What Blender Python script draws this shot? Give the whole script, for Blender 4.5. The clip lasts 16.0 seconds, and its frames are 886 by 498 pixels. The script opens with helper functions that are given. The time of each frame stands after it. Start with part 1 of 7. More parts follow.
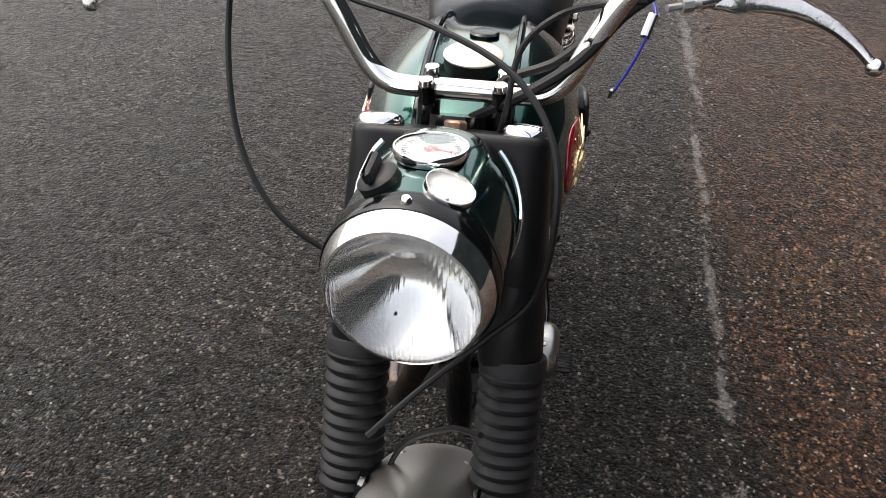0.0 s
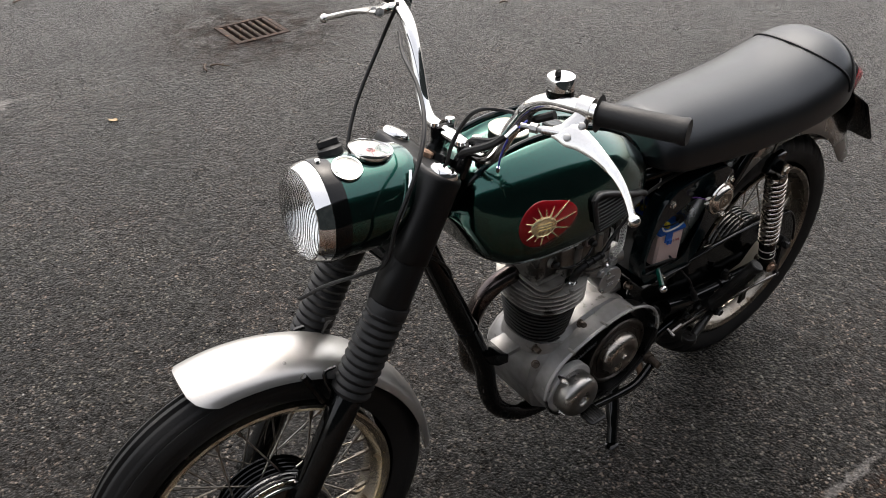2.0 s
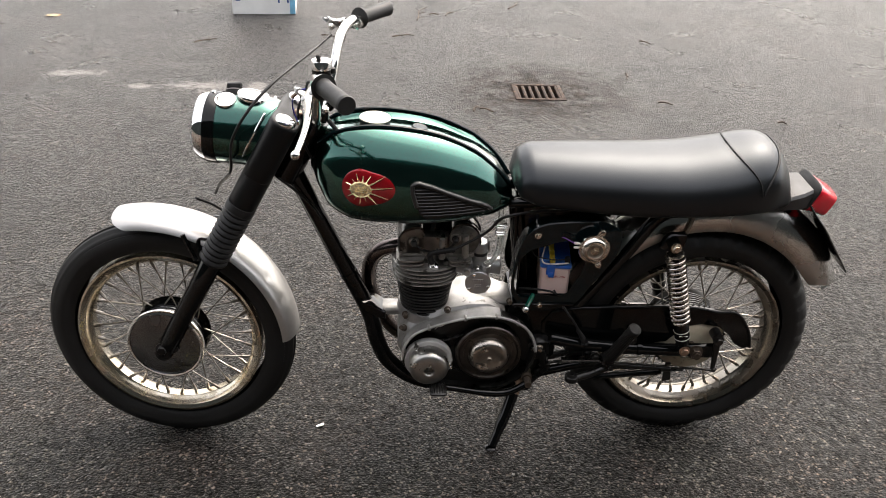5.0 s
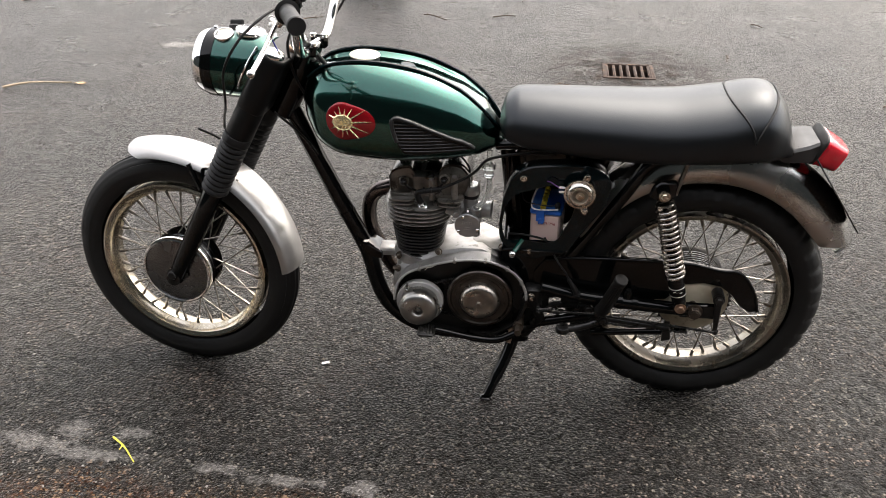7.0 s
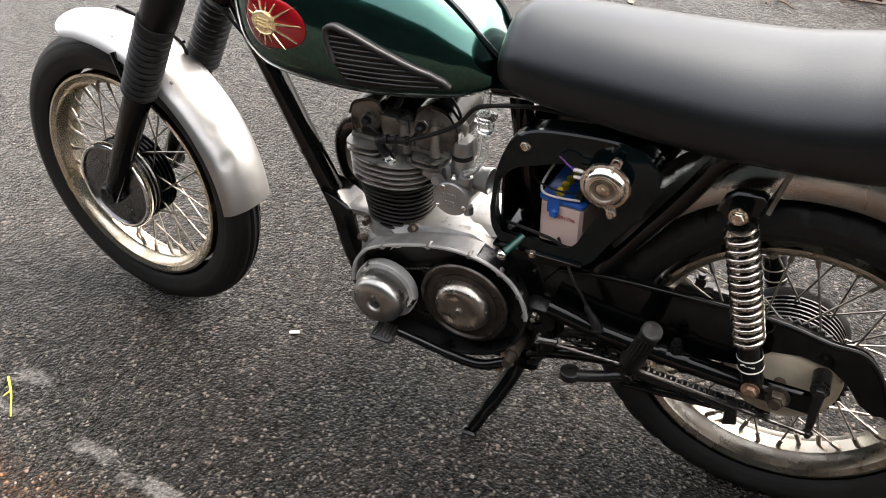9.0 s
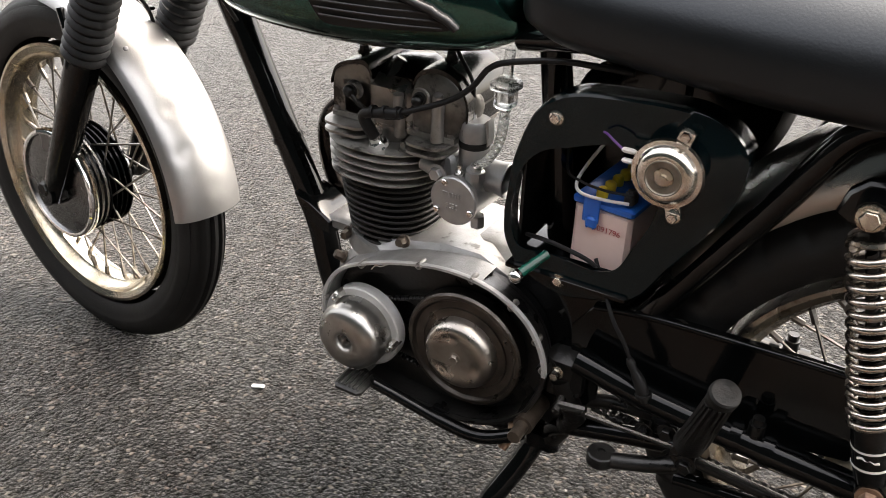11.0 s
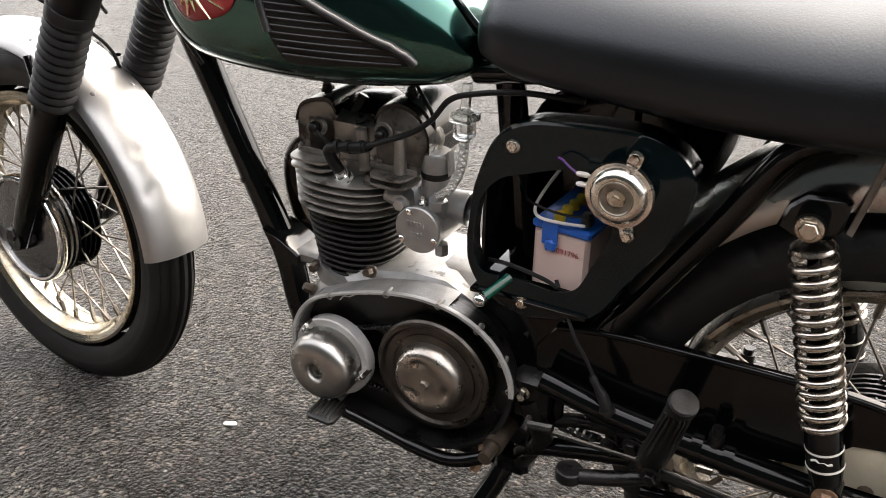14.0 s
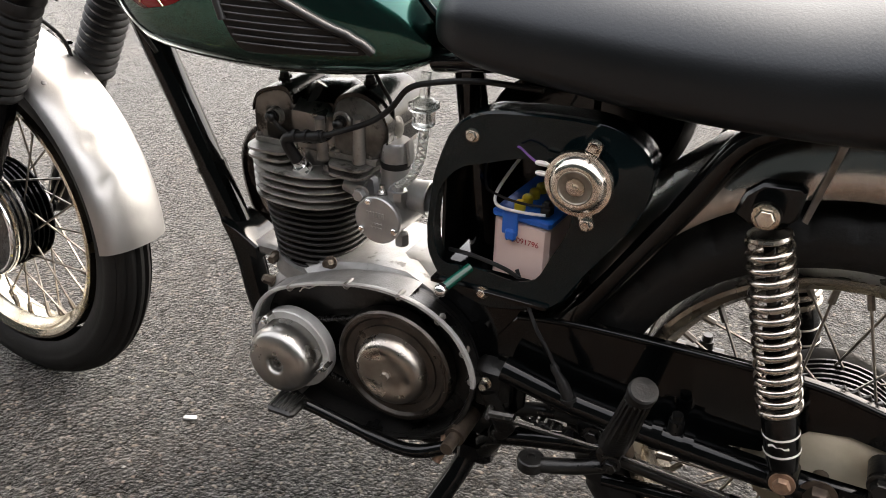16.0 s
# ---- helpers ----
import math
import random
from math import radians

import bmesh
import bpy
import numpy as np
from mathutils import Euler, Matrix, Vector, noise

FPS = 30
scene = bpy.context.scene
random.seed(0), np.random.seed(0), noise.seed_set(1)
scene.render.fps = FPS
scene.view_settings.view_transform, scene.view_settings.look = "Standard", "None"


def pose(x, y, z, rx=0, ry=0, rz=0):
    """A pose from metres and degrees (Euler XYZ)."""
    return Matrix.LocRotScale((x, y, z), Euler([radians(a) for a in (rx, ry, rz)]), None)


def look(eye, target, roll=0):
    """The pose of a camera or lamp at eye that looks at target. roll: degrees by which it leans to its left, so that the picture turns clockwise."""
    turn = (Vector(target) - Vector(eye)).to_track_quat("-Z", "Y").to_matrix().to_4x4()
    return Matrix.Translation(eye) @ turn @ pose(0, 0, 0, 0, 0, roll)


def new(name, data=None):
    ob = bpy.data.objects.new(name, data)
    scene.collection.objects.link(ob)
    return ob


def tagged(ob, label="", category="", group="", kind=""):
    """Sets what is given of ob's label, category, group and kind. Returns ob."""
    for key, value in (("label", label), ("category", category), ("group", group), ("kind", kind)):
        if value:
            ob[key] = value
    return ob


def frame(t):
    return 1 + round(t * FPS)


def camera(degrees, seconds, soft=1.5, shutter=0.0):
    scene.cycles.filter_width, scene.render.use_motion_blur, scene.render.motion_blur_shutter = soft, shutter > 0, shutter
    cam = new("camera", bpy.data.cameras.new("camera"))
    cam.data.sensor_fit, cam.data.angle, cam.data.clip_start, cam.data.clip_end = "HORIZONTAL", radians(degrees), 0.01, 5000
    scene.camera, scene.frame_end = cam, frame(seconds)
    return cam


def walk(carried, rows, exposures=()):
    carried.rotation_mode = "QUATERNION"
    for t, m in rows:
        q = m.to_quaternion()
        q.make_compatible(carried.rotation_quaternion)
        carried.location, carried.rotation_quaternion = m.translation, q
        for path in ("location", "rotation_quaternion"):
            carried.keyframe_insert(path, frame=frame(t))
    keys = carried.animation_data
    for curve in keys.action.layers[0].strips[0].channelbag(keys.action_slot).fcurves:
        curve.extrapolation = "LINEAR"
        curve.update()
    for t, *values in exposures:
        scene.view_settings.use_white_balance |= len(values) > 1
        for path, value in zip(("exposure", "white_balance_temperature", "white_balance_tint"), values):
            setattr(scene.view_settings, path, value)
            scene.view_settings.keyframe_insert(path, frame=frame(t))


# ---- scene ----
cam = camera(53.5, 16.0, soft=0.9)
PATH = [
    (0, (-0.429, -0.084, 1.329), (1.108, 0.143, 0.069), -1.3),
    (0.5, (-0.509, -0.258, 1.388), (0.967, 0.323, 0.171), -1.5),
    (1, (-0.601, -0.526, 1.488), (0.758, 0.354, 0.314), -1.0),
    (1.5, (-0.505, -0.684, 1.512), (0.708, 0.406, 0.354), 0.4),
    (2, (-0.397, -0.941, 1.537), (0.606, 0.35, 0.385), 0.7),
    (2.5, (-0.274, -1.184, 1.58), (0.526, 0.246, 0.433), 1.1),
    (3, (-0.132, -1.3, 1.573), (0.517, 0.226, 0.455), 1.7),
    (3.5, (0.025, -1.544, 1.594), (0.515, 0.052, 0.492), 2.3),
    (4, (0.185, -1.68, 1.594), (0.551, -0.033, 0.52), 2.2),
    (4.2, (0.256, -1.7, 1.587), (0.58, -0.03, 0.535), 2.3),
    (6.3, (0.786, -1.95, 1.538), (0.631, -0.187, 0.606), 0.9),
    (6.5, (0.815, -1.944, 1.524), (0.643, -0.188, 0.582), 0.5),
    (7, (0.885, -1.886, 1.459), (0.672, -0.155, 0.48), 0.1),
    (7.5, (0.96, -1.711, 1.388), (0.69, -0.021, 0.354), -0.1),
    (8, (1.044, -1.516, 1.354), (0.657, 0.118, 0.268), -0.1),
    (8.5, (1.189, -1.316, 1.312), (0.601, 0.223, 0.177), 0.3),
    (9, (1.209, -1.119, 1.257), (0.523, 0.337, 0.07), 0.2),
    (9.2, (1.199, -1.021, 1.231), (0.489, 0.407, 0.023), 0.1),
    (11.3, (1.165, -0.87, 0.932), (0.308, 0.672, -0.009), 3.0),
    (11.5, (1.164, -0.873, 0.932), (0.319, 0.684, 0.002), 3.1),
    (12, (1.162, -0.882, 0.938), (0.338, 0.694, 0.023), 3.0),
    (12.5, (1.165, -0.888, 0.939), (0.335, 0.693, 0.039), 2.6),
    (13, (1.167, -0.897, 0.939), (0.346, 0.695, 0.049), 2.4),
    (13.5, (1.18, -0.907, 0.943), (0.361, 0.689, 0.059), 2.0),
    (14, (1.187, -0.903, 0.944), (0.376, 0.696, 0.058), 1.9),
    (14.5, (1.184, -0.899, 0.94), (0.394, 0.702, 0.039), 2.1),
    (15, (1.175, -0.893, 0.937), (0.414, 0.717, 0.026), 2.7),
    (15.5, (1.182, -0.893, 0.941), (0.443, 0.726, 0.029), 2.8),
    (16, (1.189, -0.895, 0.942), (0.455, 0.731, 0.037), 2.6),
]
walk(cam, [(t, look(eye, target, roll)) for t, eye, target, roll in PATH],
     exposures=[(0, 1.15, 6850, 12), (1, 1.25, 6900, 12), (1.5, 1.22, 6900, 12), (2, 1.2, 6950, 12), (2.5, 1.55, 7100, 12), (3, 1.78, 7150, 12), (3.5, 1.82, 7200, 12), (7, 1.88, 7150, 12), (8, 2.15, 7150, 12), (9, 2.4, 7150, 12), (11.5, 2.48, 7300, 12), (16, 2.48, 7300, 12)])

# ---- world and light ----
world = bpy.data.worlds.new("overcast_sky")
scene.world = world
world.use_nodes = True
wn, wl = world.node_tree.nodes, world.node_tree.links
sky = wn.new("ShaderNodeTexSky")
sky.sky_type, sky.sun_disc = "NISHITA", False
sky.sun_elevation, sky.sun_rotation = radians(60), radians(36)
sky.air_density, sky.dust_density, sky.ozone_density = 1.0, 4.0, 1.0
soft_sky = wn.new("ShaderNodeHueSaturation")
soft_sky.inputs["Saturation"].default_value = 0.36
wl.new(sky.outputs[0], soft_sky.inputs["Color"])
wl.new(soft_sky.outputs[0], wn["Background"].inputs["Color"])
wn["Background"].inputs["Strength"].default_value = 0.2

sun_data = bpy.data.lights.new("sun", "SUN")
sun_data.energy, sun_data.angle, sun_data.color = 0.5, radians(70), (1.0, 0.975, 0.94)
sun = new("sun", sun_data)
sun.matrix_world = look((3.0, 3.4, 7.4), (0.5, 0, 0))


# ---- materials ----
def mat(name, col, rough=0.5, metal=0.0, col2=None, scale=18.0, bump=0.0, bscale=160.0, vary=0.12, coat=0.0, spec=0.5,
        spots=None, spot_at=0.62, spot_scale=9.0):
    """A procedural surface: two colours mixed at a coarse scale, uneven gloss, fine relief, and spots of dirt or wear."""
    m = bpy.data.materials.new(name)
    m.use_nodes = True
    n, l = m.node_tree.nodes, m.node_tree.links
    s = n["Principled BSDF"]
    co = n.new("ShaderNodeTexCoord")
    big = n.new("ShaderNodeTexNoise")
    big.inputs["Scale"].default_value, big.inputs["Detail"].default_value = scale, 7
    fine = n.new("ShaderNodeTexNoise")
    fine.inputs["Scale"].default_value, fine.inputs["Detail"].default_value = bscale, 5
    for t in (big, fine):
        l.new(co.outputs["Object"], t.inputs["Vector"])
    mix = n.new("ShaderNodeMix")
    mix.data_type = "RGBA"
    mix.inputs["A"].default_value = (*col, 1)
    mix.inputs["B"].default_value = (*(col2 or [c * 0.78 for c in col]), 1)
    ramp = n.new("ShaderNodeMapRange")
    ramp.inputs[1].default_value, ramp.inputs[2].default_value = 0.38, 0.66
    l.new(big.outputs["Fac"], ramp.inputs[0])
    l.new(ramp.outputs[0], mix.inputs["Factor"])
    out = mix.outputs["Result"]
    if spots:
        sp = n.new("ShaderNodeTexNoise")
        sp.inputs["Scale"].default_value, sp.inputs["Detail"].default_value, sp.inputs["Roughness"].default_value = spot_scale, 9, 0.65
        l.new(co.outputs["Object"], sp.inputs["Vector"])
        sr = n.new("ShaderNodeMapRange")
        sr.inputs[1].default_value, sr.inputs[2].default_value = spot_at, spot_at + 0.07
        l.new(sp.outputs["Fac"], sr.inputs[0])
        m2 = n.new("ShaderNodeMix")
        m2.data_type = "RGBA"
        m2.inputs["B"].default_value = (*spots, 1)
        l.new(out, m2.inputs["A"])
        l.new(sr.outputs[0], m2.inputs["Factor"])
        out = m2.outputs["Result"]
    l.new(out, s.inputs["Base Color"])
    rr = n.new("ShaderNodeMapRange")
    rr.inputs[3].default_value, rr.inputs[4].default_value = max(rough - vary, 0.02), min(rough + vary, 1)
    rr.inputs[1].default_value, rr.inputs[2].default_value = 0.3, 0.7
    l.new(big.outputs["Fac"], rr.inputs[0])
    l.new(rr.outputs[0], s.inputs["Roughness"])
    s.inputs["Metallic"].default_value = metal
    s.inputs["Coat Weight"].default_value = coat
    s.inputs["Coat Roughness"].default_value = 0.05
    s.inputs["Specular IOR Level"].default_value = spec
    if bump:
        b = n.new("ShaderNodeBump")
        b.inputs["Strength"].default_value, b.inputs["Distance"].default_value = bump, 0.002
        l.new(fine.outputs["Fac"], b.inputs["Height"])
        l.new(b.outputs[0], s.inputs["Normal"])
    return m


GREEN = mat("green_enamel", (0.012, 0.078, 0.061), 0.17, 1.0, (0.0105, 0.069, 0.054), 6, 0.01, 900, 0.03, 1.0)
BLACK = mat("black_enamel", (0.0014, 0.0017, 0.0018), 0.1, 0.0, (0.0022, 0.0026, 0.0027), 14, 0.03, 260, 0.05, 0.0, 0.32,
            spots=(0.02, 0.018, 0.015), spot_at=0.7)
SATIN_BLACK = mat("satin_black_enamel", (0.0028, 0.003, 0.0032), 0.4, 0.0, (0.004, 0.0042, 0.0044), 14, 0.06, 300, 0.08, spec=0.26)
STUD_GREEN = mat("green_gloss_enamel", (0.002, 0.06, 0.04), 0.15, 0.0, (0.0015, 0.045, 0.03), 20, 0.02, 300, 0.05)
BLACK_GREEN = mat("black_green_enamel", (0.0014, 0.0056, 0.0068), 0.1, 0.0, (0.0019, 0.0065, 0.0078), 10, 0.02, 300, 0.05, 0.0, 0.3)
GREASY = mat("oily_black_metal", (0.004, 0.004, 0.0039), 0.34, 0.2, (0.01, 0.0095, 0.0088), 30, 0.3, 220, 0.14,
             spots=(0.04, 0.034, 0.028), spot_at=0.68, spot_scale=24)
CHROME = mat("chrome", (0.86, 0.86, 0.85), 0.06, 1.0, (0.78, 0.77, 0.75), 20, 0.0, 100, 0.05)
DARK_STEEL = mat("dark_steel", (0.16, 0.155, 0.15), 0.22, 1.0, (0.11, 0.105, 0.1), 14, 0.05, 400, 0.08)
DRUM_PLATE = mat("dark_brake_plate", (0.16, 0.162, 0.165), 0.24, 1.0, (0.11, 0.112, 0.114), 14, 0.05, 400, 0.08)
OLD_CHROME = mat("worn_chrome", (0.74, 0.71, 0.66), 0.2, 1.0, (0.5, 0.44, 0.35), 26, 0.05, 300, 0.12,
                 spots=(0.16, 0.1, 0.05), spot_at=0.64, spot_scale=30)
ALLOY = mat("cast_alloy", (0.31, 0.304, 0.295), 0.48, 0.7, (0.23, 0.225, 0.217), 26, 0.3, 420, 0.12,
            spots=(0.1, 0.094, 0.087), spot_at=0.62, spot_scale=30)
DULL_ALLOY = mat("grimy_alloy", (0.3, 0.288, 0.27), 0.38, 0.95, (0.16, 0.15, 0.138), 26, 0.2, 400, 0.12,
                 spots=(0.04, 0.037, 0.033), spot_at=0.6, spot_scale=34)
HEAD_ALLOY = mat("stained_head_alloy", (0.33, 0.317, 0.295), 0.45, 0.7, (0.2, 0.188, 0.17), 24, 0.25, 380, 0.12,
                 spots=(0.06, 0.054, 0.046), spot_at=0.58, spot_scale=20)
ROCKER_ALLOY = mat("grimy_rocker_alloy", (0.21, 0.2, 0.182), 0.4, 0.75, (0.09, 0.085, 0.076), 30, 0.3, 300, 0.12, spots=(0.03, 0.028, 0.025), spot_at=0.56, spot_scale=22)
DARK_CAST = mat("black_casting", (0.02, 0.0195, 0.0185), 0.16, 0.85, (0.045, 0.042, 0.039), 26, 0.12, 300, 0.1)
MACHINED = mat("machined_alloy", (0.42, 0.415, 0.4), 0.4, 0.3, (0.34, 0.332, 0.318), 30, 0.08, 600, 0.08)
LAMP_GREY = mat("grey_painted_steel", (0.03, 0.03, 0.031), 0.35, 0.2, (0.022, 0.022, 0.0225), 20, 0.05, 300, 0.1)
HORN_DULL = mat("dull_dark_chrome", (0.3, 0.28, 0.24), 0.4, 0.9, (0.16, 0.14, 0.11), 50, 0.1, 300, 0.1)
CARB = mat("zinc_alloy", (0.4, 0.4, 0.393), 0.38, 0.8, (0.33, 0.33, 0.323), 40, 0.2, 600, 0.08)
POLISHED = mat("polished_alloy", (0.84, 0.83, 0.8), 0.2, 1.0, (0.7, 0.68, 0.65), 12, 0.12, 240, 0.08,
               spots=(0.5, 0.46, 0.42), spot_at=0.7, spot_scale=26)
BRUSHED = mat("spun_steel", (0.45, 0.44, 0.42), 0.3, 1.0, (0.33, 0.32, 0.3), 30, 0.06, 700, 0.06)
PLATE_STEEL = mat("worn_plate_steel", (0.42, 0.385, 0.345), 0.3, 1.0, (0.3, 0.27, 0.24), 30, 0.1, 500, 0.08)
SPRING_STEEL = mat("spring_steel", (0.62, 0.575, 0.52), 0.24, 1.0, (0.38, 0.33, 0.28), 40, 0.05, 300, 0.1)
DRUM_STEEL = mat("brown_spun_steel", (0.12, 0.108, 0.096), 0.36, 1.0, (0.07, 0.062, 0.056), 34, 0.15, 500, 0.1)
FENDER = mat("satin_alloy_sheet", (0.5, 0.49, 0.475), 0.42, 1.0, (0.37, 0.362, 0.35), 7, 0.1, 200, 0.1,
             spots=(0.42, 0.4, 0.37), spot_at=0.66, spot_scale=14)
REAR_FENDER = mat("stained_alloy_sheet", (0.5, 0.492, 0.475), 0.24, 1.0, (0.36, 0.35, 0.332), 6, 0.1, 200, 0.1,
                  spots=(0.34, 0.3, 0.26), spot_at=0.64, spot_scale=12)
RIM = mat("rim_chrome_dusty", (0.62, 0.575, 0.49), 0.2, 0.97, (0.46, 0.38, 0.26), 18, 0.1, 200, 0.12,
          spots=(0.16, 0.11, 0.065), spot_at=0.6, spot_scale=34)
REAR_RIM = mat("dull_steel_rim", (0.26, 0.24, 0.205), 0.24, 0.98, (0.2, 0.175, 0.145), 18, 0.1, 200, 0.12,
               spots=(0.1, 0.075, 0.05), spot_at=0.6, spot_scale=34)
SPOKE = mat("spoke_steel", (0.3, 0.28, 0.25), 0.4, 0.9, (0.16, 0.14, 0.12), 60, 0, 100, 0.1)
RUBBER = mat("tyre_rubber", (0.0055, 0.0055, 0.0055), 0.55, 0.0, (0.009, 0.0088, 0.0085), 12, 0.2, 260, 0.1, spec=0.35,
             spots=(0.022, 0.02, 0.018), spot_at=0.68, spot_scale=16)
GAITER = mat("gaiter_rubber", (0.0075, 0.0075, 0.0077), 0.5, 0.0, (0.011, 0.011, 0.011), 20, 0.12, 300, 0.1, spec=0.32)
PAD_EDGE = mat("grey_rubber", (0.018, 0.018, 0.0185), 0.42, 0.0, (0.012, 0.012, 0.0125), 30, 0.1, 300, 0.08, spec=0.5)
VINYL = mat("black_vinyl", (0.0016, 0.0018, 0.002), 0.36, 0.0, (0.0024, 0.0026, 0.003), 5, 0.1, 480, 0.07, spec=0.52)
VINYL.node_tree.nodes["Principled BSDF"].inputs["Specular Tint"].default_value = (0.86, 0.93, 1.0, 1)
CABLE = mat("black_plastic", (0.006, 0.006, 0.0065), 0.5, 0.0, (0.01, 0.01, 0.0102), 30, 0, 100, 0.1, spec=0.3)
BARREL = mat("black_iron", (0.006, 0.006, 0.0058), 0.55, 0.1, (0.018, 0.016, 0.014), 40, 0.3, 300, 0.1, spec=0.3,
             spots=(0.04, 0.033, 0.027), spot_at=0.66, spot_scale=30)
BLUE = mat("blue_plastic", (0.012, 0.12, 0.5), 0.35, 0.0, (0.01, 0.1, 0.42), 20, 0.05, 300, 0.08)
YELLOW = mat("yellow_plastic", (0.8, 0.62, 0.03), 0.4, 0.0, (0.7, 0.5, 0.03), 40, 0, 100, 0.05)
PINK = mat("milky_plastic", (0.78, 0.6, 0.54), 0.45, 0.0, (0.72, 0.52, 0.46), 10, 0.05, 200, 0.08)
PALE = mat("pale_plastic", (0.7, 0.66, 0.62), 0.45, 0.0, (0.62, 0.58, 0.54), 14, 0, 100, 0.08)
WHITE = mat("white_plastic", (0.8, 0.8, 0.77), 0.4, 0.0, (0.7, 0.69, 0.65), 30, 0, 100, 0.06)
CREAM = mat("creamy_steel", (0.6, 0.56, 0.48), 0.34, 0.4, (0.48, 0.44, 0.36), 20, 0, 100, 0.08)
DUSTY_PLATE = mat("dusty_cream_plate", (0.5, 0.45, 0.345), 0.45, 0.1, (0.33, 0.28, 0.2), 14, 0.1, 200, 0.1,
                  spots=(0.1, 0.085, 0.065), spot_at=0.62, spot_scale=24)
RED = mat("red_enamel", (0.34, 0.004, 0.01), 0.1, 0.3, (0.24, 0.003, 0.008), 12, 0, 100, 0.04, 0.8)
GOLD = mat("gilt_metal", (0.95, 0.8, 0.5), 0.24, 0.8, (0.85, 0.68, 0.38), 40, 0.1, 300, 0.06)
RED_LENS = mat("red_lens", (0.62, 0.01, 0.025), 0.2, 0.0, (0.5, 0.008, 0.02), 20, 0, 100, 0.05, 0.6)
RED_INK = mat("red_ink", (0.4, 0.05, 0.06), 0.6)
RUST = mat("rusty_bolt", (0.1, 0.078, 0.06), 0.5, 0.7, (0.055, 0.042, 0.034), 60, 0.3, 300, 0.15)
RUST_BROWN = mat("brown_rust", (0.3, 0.19, 0.125), 0.5, 0.5, (0.16, 0.1, 0.07), 60, 0.3, 300, 0.15)
COPPER = mat("heat_tinted_steel", (0.13, 0.11, 0.1), 0.22, 1.0, (0.075, 0.06, 0.06), 20, 0.05, 200, 0.08,
             spots=(0.3, 0.2, 0.13), spot_at=0.6, spot_scale=8)
DIAL = mat("dial_face", (0.76, 0.75, 0.72), 0.5, 0.0, (0.5, 0.48, 0.44), 60, 0, 100, 0.05)


def glass(name, tint=(1, 1, 1), rough=0.0):
    m = bpy.data.materials.new(name)
    m.use_nodes = True
    s = m.node_tree.nodes["Principled BSDF"]
    s.inputs["Base Color"].default_value = (*tint, 1)
    s.inputs["Transmission Weight"].default_value = 1.0
    s.inputs["Roughness"].default_value = rough
    s.inputs["IOR"].default_value = 1.45
    return m


def fluted_glass():
    """Clear lens glass with fine upright flutes pressed into it."""
    m = glass("fluted_glass", (0.97, 0.98, 0.98), 0.1)
    n, l = m.node_tree.nodes, m.node_tree.links
    co, sep = n.new("ShaderNodeTexCoord"), n.new("ShaderNodeSeparateXYZ")
    l.new(co.outputs["Object"], sep.inputs[0])
    k, w = n.new("ShaderNodeMath"), n.new("ShaderNodeMath")
    k.operation, w.operation = "MULTIPLY", "SINE"
    k.inputs[1].default_value = 2 * math.pi / 0.0042
    l.new(sep.outputs["Y"], k.inputs[0])
    l.new(k.outputs[0], w.inputs[0])
    b = n.new("ShaderNodeBump")
    b.inputs["Strength"].default_value, b.inputs["Distance"].default_value = 0.32, 0.0006
    l.new(w.outputs[0], b.inputs["Height"])
    l.new(b.outputs[0], n["Principled BSDF"].inputs["Normal"])
    return m


FLUTED = fluted_glass()
GLASS = glass("clear_glass", (0.96, 0.97, 0.97), 0.16)
HOSE = glass("clear_hose", (0.85, 0.87, 0.86), 0.25)


